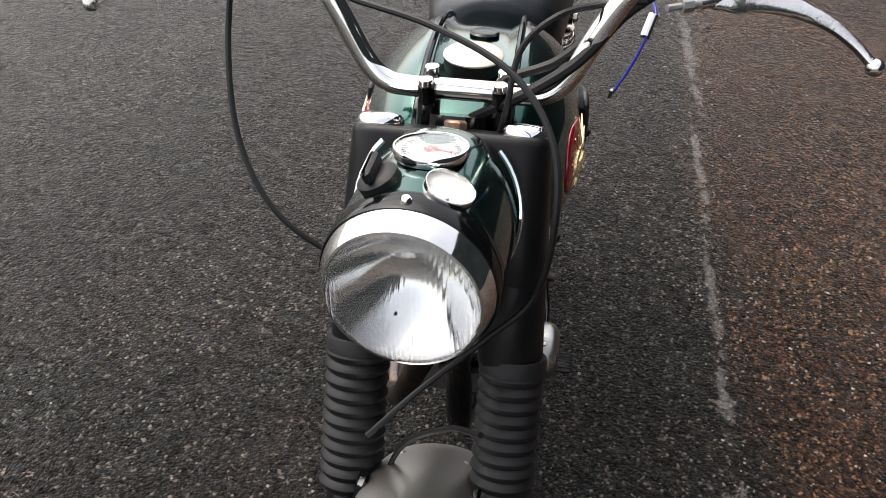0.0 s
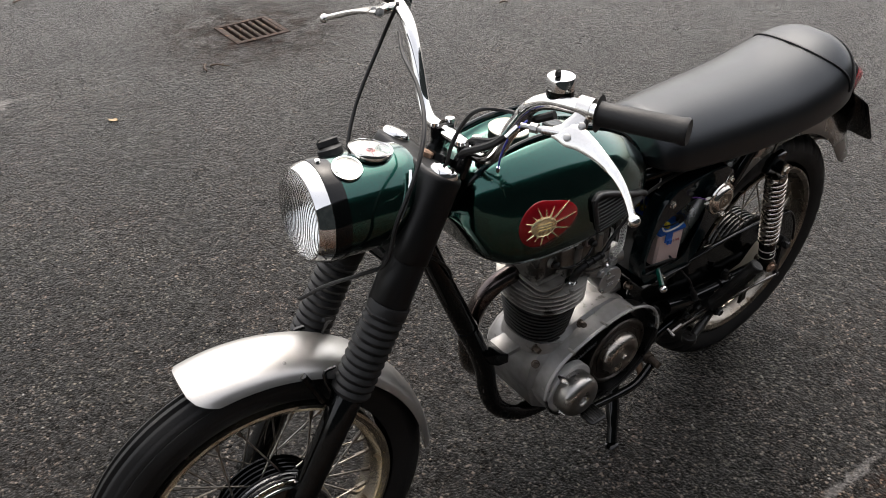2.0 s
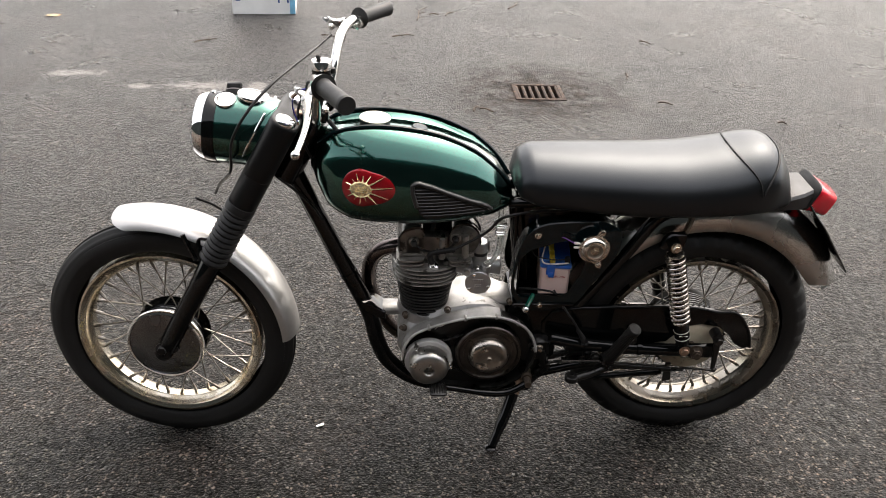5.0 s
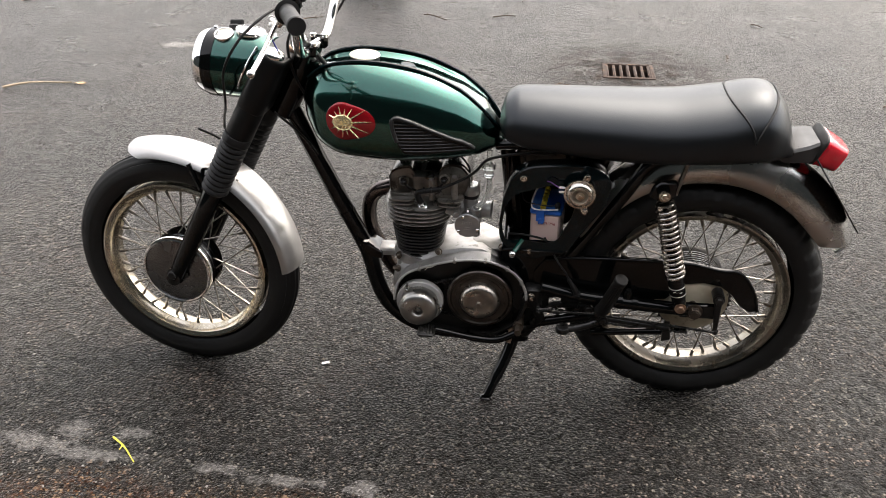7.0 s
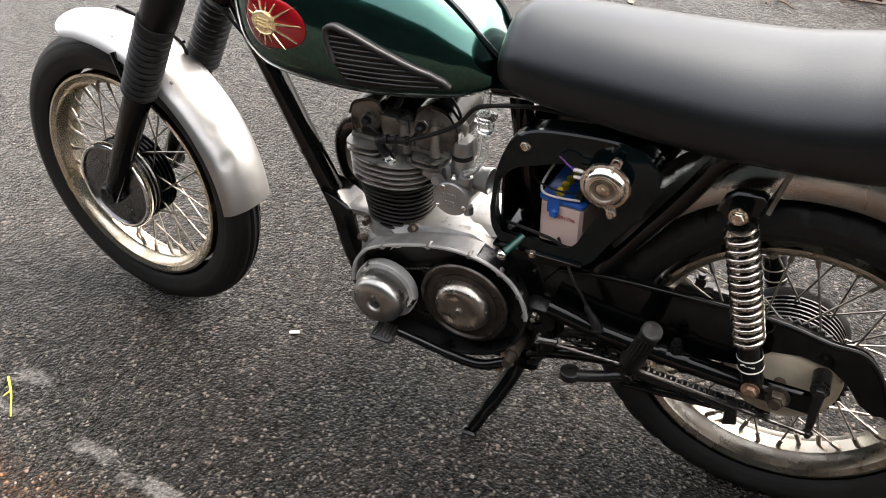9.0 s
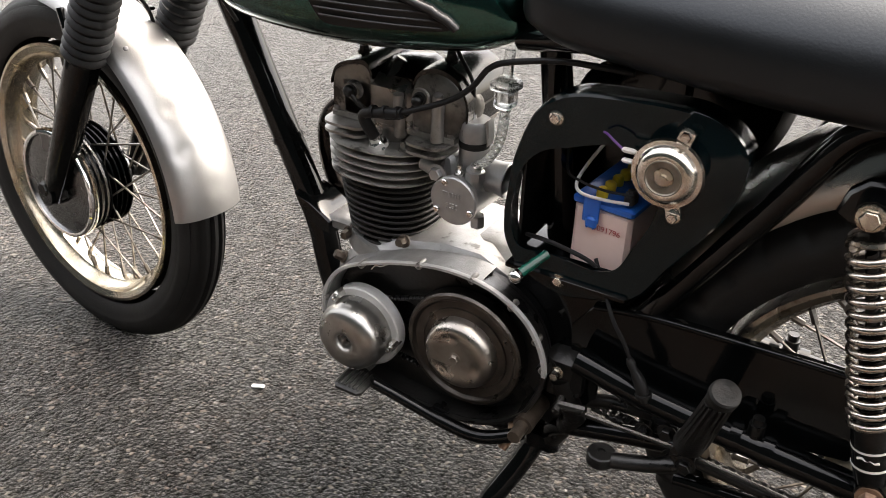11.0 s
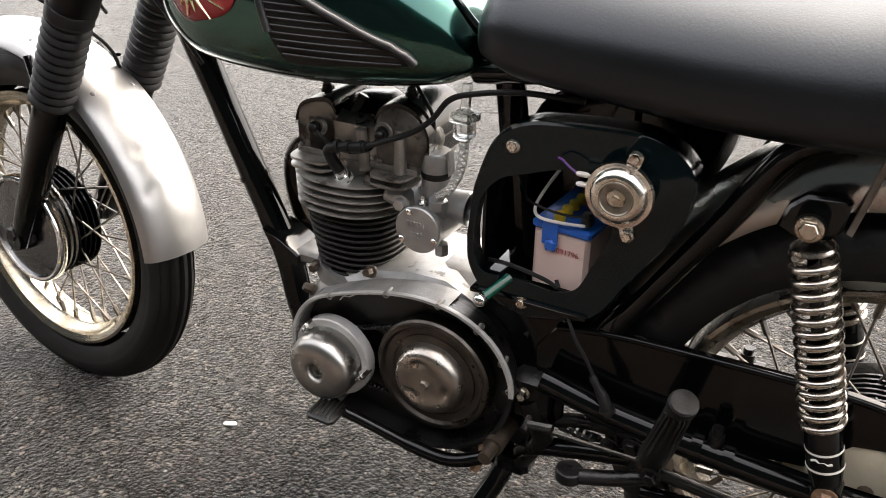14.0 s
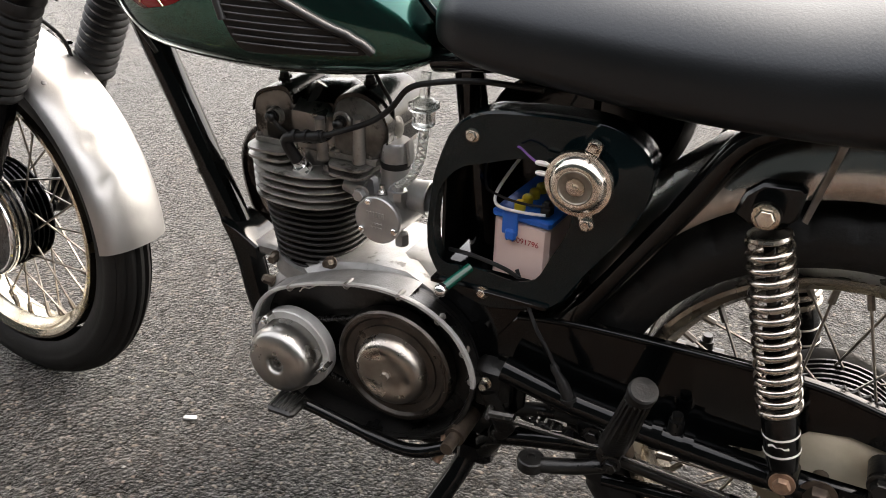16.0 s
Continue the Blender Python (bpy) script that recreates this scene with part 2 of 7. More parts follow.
def asphalt():
    """Worn tarmac: packed chippings in dark binder, damp patches, and an older brown surface on one side."""
    m = bpy.data.materials.new("asphalt")
    m.use_nodes = True
    n, l = m.node_tree.nodes, m.node_tree.links
    s = n["Principled BSDF"]
    geo = n.new("ShaderNodeNewGeometry")
    pos = geo.outputs["Position"]

    def noise_at(scale, detail=6, rough=0.55, stretch=None):
        t = n.new("ShaderNodeTexNoise")
        t.inputs["Scale"].default_value, t.inputs["Detail"].default_value, t.inputs["Roughness"].default_value = scale, detail, rough
        if stretch:
            v = n.new("ShaderNodeVectorMath")
            v.operation = "MULTIPLY"
            v.inputs[1].default_value = stretch
            l.new(pos, v.inputs[0])
            l.new(v.outputs[0], t.inputs["Vector"])
        else:
            l.new(pos, t.inputs["Vector"])
        return t.outputs["Fac"]

    def span(x, a, b, c=0.0, d=1.0):
        r = n.new("ShaderNodeMapRange")
        for k, v in zip((1, 2, 3, 4), (a, b, c, d)):
            r.inputs[k].default_value = v
        l.new(x, r.inputs[0])
        return r.outputs[0]

    def mix(f, a, b, mode="MIX"):
        x = n.new("ShaderNodeMix")
        x.data_type, x.blend_type = "RGBA", mode
        for sock, v in (("Factor", f), ("A", a), ("B", b)):
            if isinstance(v, (tuple, float)):
                x.inputs[sock].default_value = (*v, 1) if isinstance(v, tuple) else v
            else:
                l.new(v, x.inputs[sock])
        return x.outputs["Result"]

    def math_of(op, a, b):
        x = n.new("ShaderNodeMath")
        x.operation = op
        for k, v in enumerate((a, b)):
            if isinstance(v, float):
                x.inputs[k].default_value = v
            else:
                l.new(v, x.inputs[k])
        return x.outputs[0]

    def cells(scale, kind="F1", wobble=0.7):
        v = n.new("ShaderNodeTexVoronoi")
        v.feature = kind
        v.inputs["Scale"].default_value = scale
        wob = n.new("ShaderNodeVectorMath")
        wob.operation = "MULTIPLY_ADD"
        wn3 = n.new("ShaderNodeTexNoise")
        wn3.inputs["Scale"].default_value, wn3.inputs["Detail"].default_value = scale * 0.8, 1
        l.new(pos, wn3.inputs["Vector"])
        l.new(wn3.outputs["Color"], wob.inputs[0])
        wob.inputs[1].default_value = (wobble / scale,) * 3
        l.new(pos, wob.inputs[2])
        l.new(wob.outputs[0], v.inputs["Vector"])
        return v

    small, large = cells(135), cells(64)
    grain = noise_at(330, 4, 0.6)
    sep = n.new("ShaderNodeSeparateColor")
    l.new(small.outputs["Color"], sep.inputs[0])
    sep2 = n.new("ShaderNodeSeparateColor")
    l.new(large.outputs["Color"], sep2.inputs[0])
    # brown older surface where y runs below a wandering line
    xyz = n.new("ShaderNodeSeparateXYZ")
    l.new(pos, xyz.inputs[0])
    edge = math_of("ADD", xyz.outputs["Y"], span(noise_at(2.2, 8, 0.6), 0.2, 0.8, -0.16, 0.16))
    old = span(edge, -0.44, -0.54)
    uneven = math_of("MULTIPLY", math_of("POWER", sep.outputs[0], 2.5), span(grain, 0.3, 0.65, 0.2, 1.25))
    stone = mix(uneven, (0.009, 0.0088, 0.0086), (0.085, 0.081, 0.076))
    stone = mix(span(sep2.outputs[1], 0.65, 0.95, 0.0, 0.5), stone, (0.05, 0.047, 0.043))
    pale = mix(span(sep.outputs[2], 0.92, 0.935), stone, (0.8, 0.77, 0.72))
    brown = mix(uneven, (0.008, 0.0055, 0.005), (0.2, 0.115, 0.08))
    brown = mix(span(sep.outputs[2], 0.9, 0.92), brown, (0.5, 0.4, 0.3))
    base = mix(old, pale, brown)
    # scattered round pebbles and dark pits
    fleck = cells(105, wobble=1.7)
    kind = n.new("ShaderNodeSeparateColor")
    l.new(fleck.outputs["Color"], kind.inputs[0])
    spot = math_of("MULTIPLY", span(math_of("ADD", fleck.outputs["Distance"], span(kind.outputs[2], 0.0, 1.0, -0.12, 0.16)), 0.46, 0.34), span(kind.outputs[0], 0.7, 0.72))
    base = mix(spot, base, mix(math_of("POWER", kind.outputs[1], 1.4), (0.08, 0.075, 0.07), mix(old, (0.7, 0.68, 0.64), (0.75, 0.56, 0.4))))
    pit = math_of("MULTIPLY", span(fleck.outputs["Distance"], 0.45, 0.3), span(kind.outputs[2], 0.85, 0.87))
    base = mix(pit, base, (0.004, 0.004, 0.004))
    tone = mix(span(noise_at(3.7, 6, 0.6), 0.35, 0.65), (0.9, 1.0, 0.98), (1.12, 1.0, 0.98))
    base = mix(1.0, base, tone, "MULTIPLY")
    gap = math_of("MULTIPLY", span(small.outputs["Distance"], 0.38, 0.72), span(noise_at(48, 4), 0.36, 0.58, 0.3, 0.95))
    base = mix(gap, base, (0.007, 0.007, 0.007))
    patch = span(noise_at(1.1, 9, 0.62), 0.34, 0.68)
    base = mix(1.0, base, mix(patch, (0.5, 0.49, 0.48), (1.3, 1.27, 1.22)), "MULTIPLY")
    dust = span(noise_at(4.2, 10, 0.72), 0.5, 0.8, 0.0, 0.45)
    base = mix(dust, base, (0.085, 0.076, 0.066))
    rusty = span(noise_at(2.6, 10, 0.75), 0.66, 0.78, 0.0, 0.5)
    base = mix(rusty, base, (0.1, 0.05, 0.028))

    def smear(spots, ragged, scale, pores):
        """Pale dried smears: ellipses (x, y, half length, half width) with ragged, broken edges."""
        least = None
        for cx, cy, rx, ry in spots:
            off, size, far = n.new("ShaderNodeVectorMath"), n.new("ShaderNodeVectorMath"), n.new("ShaderNodeVectorMath")
            off.operation, size.operation, far.operation = "SUBTRACT", "MULTIPLY", "LENGTH"
            off.inputs[1].default_value, size.inputs[1].default_value = (cx, cy, 0), (1 / rx, 1 / ry, 0)
            l.new(pos, off.inputs[0])
            l.new(off.outputs[0], size.inputs[0])
            l.new(size.outputs[0], far.inputs[0])
            least = math_of("MINIMUM", least, far.outputs["Value"]) if least else far.outputs["Value"]
        body = span(math_of("ADD", least, span(noise_at(scale, 9, 0.72), 0.25, 0.75, -ragged, ragged)), 1.05, 0.45)
        return math_of("MULTIPLY", body, span(noise_at(95, 5, 0.7), 0.36, 0.6, pores, 1.0))

    near = smear(((-0.3, -0.378, 0.12, 0.03), (-0.222, -0.335, 0.045, 0.036), (-0.14, -0.407, 0.13, 0.026), (-0.075, -0.325, 0.04, 0.022), (0.175, -0.422, 0.07, 0.016),
                  (0.35, -0.438, 0.1, 0.017), (0.54, -0.446, 0.05, 0.035), (1.1, -0.465, 0.2, 0.012), (1.6, -0.482, 0.25, 0.014), (2.3, -0.51, 0.4, 0.018), (0.8, -0.457, 0.1, 0.013)), 1.3, 24, 0.1)
    far_paint = smear(((-0.48, 2.735, 0.19, 0.085), (-0.2, 2.72, 0.08, 0.09), (0.06, 2.6, 0.18, 0.06), (-0.82, 2.71, 0.1, 0.045), (-1.2, 2.9, 0.17, 0.06)), 1.2, 12, 0.6)
    # grime round the drain
    gx = math_of("SUBTRACT", xyz.outputs["X"], 1.31)
    gy = math_of("SUBTRACT", xyz.outputs["Y"], 2.73)
    far = math_of("ADD", math_of("MULTIPLY", gx, gx), math_of("MULTIPLY", gy, gy))
    silt = math_of("MULTIPLY", span(far, 0.34, 0.03), span(noise_at(9, 9, 0.75), 0.36, 0.54))
    base = mix(math_of("MULTIPLY", silt, 0.92), base, mix(span(noise_at(16, 6), 0.4, 0.6), (0.014, 0.011, 0.009), (0.09, 0.056, 0.042)))
    base = mix(1.0, base, mix(old, (0.22, 0.203, 0.19), (0.42, 0.31, 0.236)), "MULTIPLY")
    base = mix(math_of("MULTIPLY", near, 0.85), base, (0.16, 0.152, 0.145))
    base = mix(math_of("MULTIPLY", far_paint, 0.85), base, (0.17, 0.16, 0.15))
    l.new(base, s.inputs["Base Color"])
    l.new(span(noise_at(3.0, 8, 0.6), 0.3, 0.7, 0.24, 0.4), s.inputs["Roughness"])
    clean = math_of("MULTIPLY", span(silt, 0.0, 1.0, 1.0, 0.2), span(noise_at(30, 8, 0.7), 0.35, 0.65, 0.7, 1.3))
    l.new(math_of("MULTIPLY", span(sep.outputs[1], 0.0, 1.0, 0.02, 0.13), clean), s.inputs["Specular IOR Level"])
    l.new(math_of("MULTIPLY", clean, 0.42), s.inputs["Sheen Weight"])
    s.inputs["Sheen Roughness"].default_value = 0.25
    s.inputs["Sheen Tint"].default_value = (0.9, 0.87, 0.83, 1)
    h = span(small.outputs["Distance"], 0.75, 0.0)
    h = math_of("ADD", h, math_of("MULTIPLY", large.outputs["Distance"], -0.9))
    h = math_of("ADD", h, math_of("MULTIPLY", noise_at(300, 5, 0.65), 1.3))
    b = n.new("ShaderNodeBump")
    b.inputs["Strength"].default_value, b.inputs["Distance"].default_value = 0.8, 0.0032
    l.new(h, b.inputs["Height"])
    # every chipping lies at its own small angle
    tilt = n.new("ShaderNodeVectorMath")
    tilt.operation = "MULTIPLY_ADD"
    l.new(small.outputs["Color"], tilt.inputs[0])
    tilt.inputs[1].default_value, tilt.inputs[2].default_value = (0.15, 0.15, 0), (-0.075, -0.075, 0)
    add = n.new("ShaderNodeVectorMath")
    l.new(tilt.outputs[0], add.inputs[0])
    l.new(b.outputs[0], add.inputs[1])
    unit = n.new("ShaderNodeVectorMath")
    unit.operation = "NORMALIZE"
    l.new(add.outputs[0], unit.inputs[0])
    l.new(unit.outputs[0], s.inputs["Normal"])
    return m


ASPHALT = asphalt()


# ---- mesh building ----
class Geo:
    """Vertices and faces of one part, in the motorcycle's own metres (x to the rear, y to its right, z up)."""

    def __init__(self):
        self.v, self.f = [], []

    def add(self, verts, faces, m=None):
        k = len(self.v)
        self.v += [tuple(m @ Vector(p)) if m else tuple(p) for p in verts]
        self.f += [tuple(k + i for i in f) for f in faces]
        return self

    def loft(self, rings, around=True, caps=(True, True), m=None, closed=False):
        n = len(rings[0])
        verts = [p for r in rings for p in r]
        faces = []
        last = len(rings) if closed else len(rings) - 1
        for i in range(last):
            for j in range(n if around else n - 1):
                a, b = i * n + j, i * n + (j + 1) % n
                c = ((i + 1) % len(rings)) * n
                faces.append((a, b, c + (j + 1) % n, c + j))
        if not closed:
            if caps[0]:
                faces.append(tuple(reversed(range(n))))
            if caps[1]:
                faces.append(tuple((len(rings) - 1) * n + j for j in range(n)))
        return self.add(verts, faces, m)

    def tube(self, pts, r, n=10, caps=True, closed=False, m=None, flat=1.0):
        pts = [Vector(p) for p in pts]
        rad = r if isinstance(r, (list, tuple)) else [r] * len(pts)
        k, rings, up = len(pts), [], None
        for i, p in enumerate(pts):
            a = pts[i - 1] if (i or closed) else p
            b = pts[(i + 1) % k] if (i < k - 1 or closed) else p
            t = (b - a).normalized()
            if up is None:
                up = t.orthogonal().normalized()
            up = (up - t * up.dot(t)).normalized()
            side = t.cross(up)
            rings.append([p + rad[i] * (math.cos(2 * math.pi * j / n) * up + flat * math.sin(2 * math.pi * j / n) * side) for j in range(n)])
        return self.loft(rings, caps=(caps, caps), m=m, closed=closed)

    def lathe(self, prof, m=None, n=32, ring=False, caps=(True, True)):
        """Profile of (radius, height) turned round z; ring closes it on itself."""
        rings = [[(r * math.cos(2 * math.pi * j / n), r * math.sin(2 * math.pi * j / n), h) for j in range(n)] for r, h in prof]
        return self.loft(rings, caps=caps, m=m, closed=ring)

    def box(self, c, s, b=0.002, m=None):
        hx, hy, hz = (v / 2 for v in s)
        b = min(b, hx * 0.9, hy * 0.9, hz * 0.9)
        rings = []
        for z, i in ((-hz, b), (-hz + b, 0), (hz - b, 0), (hz, b)):
            x, y, k = hx - i, hy - i, b
            rings.append([(c[0] + px, c[1] + py, c[2] + z) for px, py in
                          ((x, y - k), (x - k, y), (-x + k, y), (-x, y - k), (-x, -y + k), (-x + k, -y), (x - k, -y), (x, -y + k))])
        return self.loft(rings, m=m)

    def prism(self, outline, y0, y1, b=0.002, m=None):
        """An outline of (x, z) given thickness from y0 to y1 with chamfered edges."""
        pts = [Vector(p) for p in outline]
        area = sum(p.x * q.y - q.x * p.y for p, q in zip(pts, pts[1:] + pts[:1]))
        if area < 0:
            pts.reverse()
        k, inner = len(pts), []
        for i, p in enumerate(pts):
            d = (pts[(i + 1) % k] - pts[i - 1]).normalized()
            inner.append(p + Vector((-d.y, d.x)) * b)
        sgn = 1 if y1 > y0 else -1
        rings = [[(p.x, y, p.y) for p in some] for some, y in ((inner, y0), (pts, y0 + sgn * b), (pts, y1 - sgn * b), (inner, y1))]
        return self.loft(rings, m=m)

    def ball(self, c, r, n=12, m=None):
        k = max(n // 2, 4)
        prof = [(max(r * math.sin(math.pi * i / k), 1e-4), -r * math.cos(math.pi * i / k)) for i in range(k + 1)]
        return self.lathe(prof, Matrix.Translation(c) if m is None else m @ Matrix.Translation(c), n)

    def ribbon(self, path, widths, across, thick, n=12):
        """A flat rounded bar along a path: half widths along across, half thicknesses square to it."""
        pts = [Vector(p) for p in path]
        rings = []
        for i, p in enumerate(pts):
            t = (pts[min(i + 1, len(pts) - 1)] - pts[max(i - 1, 0)]).normalized()
            w = (Vector(across) - t * Vector(across).dot(t)).normalized()
            u = t.cross(w)
            th = thick[i] if isinstance(thick, (list, tuple)) else thick
            ring = []
            for j in range(n):
                a = 2 * math.pi * (j + 0.5) / n
                c, d = math.cos(a), math.sin(a)
                ring.append(p + w * widths[i] * math.copysign(abs(c) ** 0.6, c) + u * th * math.copysign(abs(d) ** 0.6, d))
            rings.append(ring)
        return self.loft(rings)

    def hexbolt(self, c, r, h, d=(0, -1, 0), washer=True):
        m = Matrix.Translation(c) @ Vector(d).to_track_quat("Z", "Y").to_matrix().to_4x4()
        self.lathe([(r * 0.9, 0), (r, h * 0.1), (r, h * 0.8), (r * 0.85, h)], m, 6)
        if washer:
            self.lathe([(r * 1.35, -0.001), (r * 1.35, 0.0012), (r * 1.2, 0.0016)], m, 16)
        return self


def part(name, geo, material, parent, label="", m=None, sharp=38):
    """Links a Geo as one mesh object under a thing or a part."""
    me = bpy.data.meshes.new(name)
    me.from_pydata([tuple(m @ Vector(p)) for p in geo.v] if m else geo.v, [], geo.f)
    me.validate()
    bm = bmesh.new()
    bm.from_mesh(me)
    bmesh.ops.recalc_face_normals(bm, faces=bm.faces)
    bm.to_mesh(me)
    bm.free()
    me.shade_smooth()
    me.set_sharp_from_angle(angle=radians(sharp))
    me.materials.append(material)
    ob = new(name, me)
    ob.parent = parent
    if label:
        ob["label"] = label
    return ob


def pieces(name, geo, material, parent, label="", m=None, sharp=38):
    """Links every loose piece of a Geo as a part of its own."""
    up = list(range(len(geo.v)))

    def root(i):
        while up[i] != i:
            up[i] = up[up[i]]
            i = up[i]
        return i

    for f in geo.f:
        for i in f[1:]:
            up[root(i)] = root(f[0])
    groups = {}
    for f in geo.f:
        groups.setdefault(root(f[0]), []).append(f)
    made = []
    for faces in groups.values():
        g = Geo()
        used = sorted({i for f in faces for i in f})
        at = {i: k for k, i in enumerate(used)}
        g.v, g.f = [geo.v[i] for i in used], [tuple(at[i] for i in f) for f in faces]
        made.append(part(name, g, material, parent, label, m, sharp))
    return made


def thing(name, label, category, m=None, group="", kind=""):
    ob = new(name)
    ob.empty_display_size = 0.05
    if m:
        ob.matrix_world = m
    return tagged(ob, label, category, group, kind)


def curve_through(pts, n=8):
    """Catmull-Rom points through the given ones."""
    pts = [Vector(p) for p in pts]
    pts = [2 * pts[0] - pts[1], *pts, 2 * pts[-1] - pts[-2]]
    out = []
    for a, b, c, d in zip(pts, pts[1:], pts[2:], pts[3:]):
        for i in range(n):
            t = i / n
            out.append(0.5 * (2 * b + (c - a) * t + (2 * a - 5 * b + 4 * c - d) * t * t + (3 * b - a - 3 * c + d) * t ** 3))
    return out + [pts[-2]]


def ease(x, table):
    """Smooth value at x from rows of (x, value)."""
    xs = [r[0] for r in table]
    i = min(max(sum(x >= v for v in xs) - 1, 0), len(xs) - 2)
    t = min(max((x - xs[i]) / (xs[i + 1] - xs[i]), 0), 1)
    p = [table[max(i - 1, 0)][1], table[i][1], table[i + 1][1], table[min(i + 2, len(xs) - 1)][1]]
    return 0.5 * (2 * p[1] + (p[2] - p[0]) * t + (2 * p[0] - 5 * p[1] + 4 * p[2] - p[3]) * t * t + (3 * p[1] - p[0] - 3 * p[2] + p[3]) * t ** 3)


def to_left(x, y, z):
    """A pose whose z points to the motorcycle's left, for turned parts that face that way."""
    return pose(x, y, z, 90)


def helix(a, b, r, turns, n=16, flat_ends=0.7):
    a, b = Vector(a), Vector(b)
    d = b - a
    u = d.orthogonal().normalized()
    w = d.normalized().cross(u)
    k = int(turns * n)
    out = []
    for i in range(k + 1):
        s = i / k
        th = 2 * math.pi * turns * s
        out.append(a + d * s + r * (math.cos(th) * u + math.sin(th) * w))
    return out


# ---- ground ----
DRAIN = (1.17, 1.44, 2.60, 2.848)


def ground():
    g = Geo()
    n = 30
    run = [math.copysign(abs(t) ** 2.2, t) * 60 for t in (2 * i / n - 1 for i in range(n + 1))]
    xs, ys = sorted(run + list(DRAIN[:2])), sorted(run + list(DRAIN[2:]))
    k = len(xs)
    hole = (xs.index(DRAIN[0]), ys.index(DRAIN[2]))
    g.add([(x, y, 0) for y in ys for x in xs], [(j * k + i, j * k + i + 1, (j + 1) * k + i + 1, (j + 1) * k + i)
                                               for j in range(k - 1) for i in range(k - 1)
                                               if not (DRAIN[0] <= xs[i] < DRAIN[1] and DRAIN[2] <= ys[j] < DRAIN[3])])
    ob = part("ground", g, ASPHALT, None)
    return tagged(ob, "worn dark grey tarmac yard with an older brown strip", "ground", kind="structure")


ground()
# added out of view: blocks low southern sky and darkens reflections in tank and chrome
shade_wall_mat = mat("unseen_dark_wall", (0.011, 0.014, 0.015), 0.95, 0.0, (0.018, 0.021, 0.022), 1.2, 0.4, 9, 0.05, spec=0.0)
g = Geo()
g.box((1.0, -3.6, 1.85), (40, 0.4, 3.7), 0.02)
tagged(part("unseen_wall_south", g, shade_wall_mat, None), "unseen plain dark wall added to darken reflections and near ground", "wall", kind="structure")


# ---- motorcycle ----
BIKE = pose(0, 0.04, 0, 2.0)
bike = thing("motorcycle", "dark green vintage single-cylinder motorcycle leaning on its side stand", "motorcycle", BIKE)
F_AXLE, R_AXLE = Vector((-0.0245, -0.003, 0.302)), Vector((1.265, 0, 0.307))
FORK_FOOT = Vector((-0.033, 0, 0.302))
HEAD = Vector((0.318, 0, 0.89))
FORK = Vector((0.319, 0, 0.599)).normalized()
STEER = Matrix.Translation(HEAD) @ Matrix.Rotation(radians(-6), 4, FORK) @ Matrix.Translation(-HEAD)


def fork_at(s, y=0.0, ahead=0.0):
    """A place s metres up the fork from the front axle, ahead metres in front of its legs."""
    return FORK_FOOT + FORK * s + Vector((-FORK.z, 0, FORK.x)) * ahead + Vector((0, y, 0))


def tyre_geo(R, rim_r, half, knobs):
    """A tyre round z: bulging walls, and a tread of ribs or of blocks cut by cross grooves."""
    k = 304 if knobs else 120
    prof = []
    mid = (R + rim_r) / 2 - 0.003
    th = (R - rim_r) / 2 + 0.003
    n = 28 if knobs else 56
    for i in range(n + 1):
        a = radians(-128 + 256 * i / n)
        prof.append((mid + th * math.cos(a), half * math.sin(a) * (1.0 if abs(a) < 1.57 else 0.97)))
    g = Geo()
    rings = []
    for j in range(k):
        ring = []
        for i, (r, h) in enumerate(prof):
            t = abs(i - n // 2)
            if knobs:
                cut = (j + (0 if i > 14 else 4)) % 8 < 2 and 2 <= t <= 8
                if cut or t in (2,):
                    r -= 0.005
                elif t == 8:
                    r -= 0.002
            else:
                if t in (2, 3, 7, 8):
                    r -= 0.0065
                elif t == 12:
                    r -= 0.003
            a = 2 * math.pi * j / k
            ring.append((r * math.cos(a), r * math.sin(a), h))
        rings.append(ring)
    g.loft(rings, around=False, closed=True)
    return g


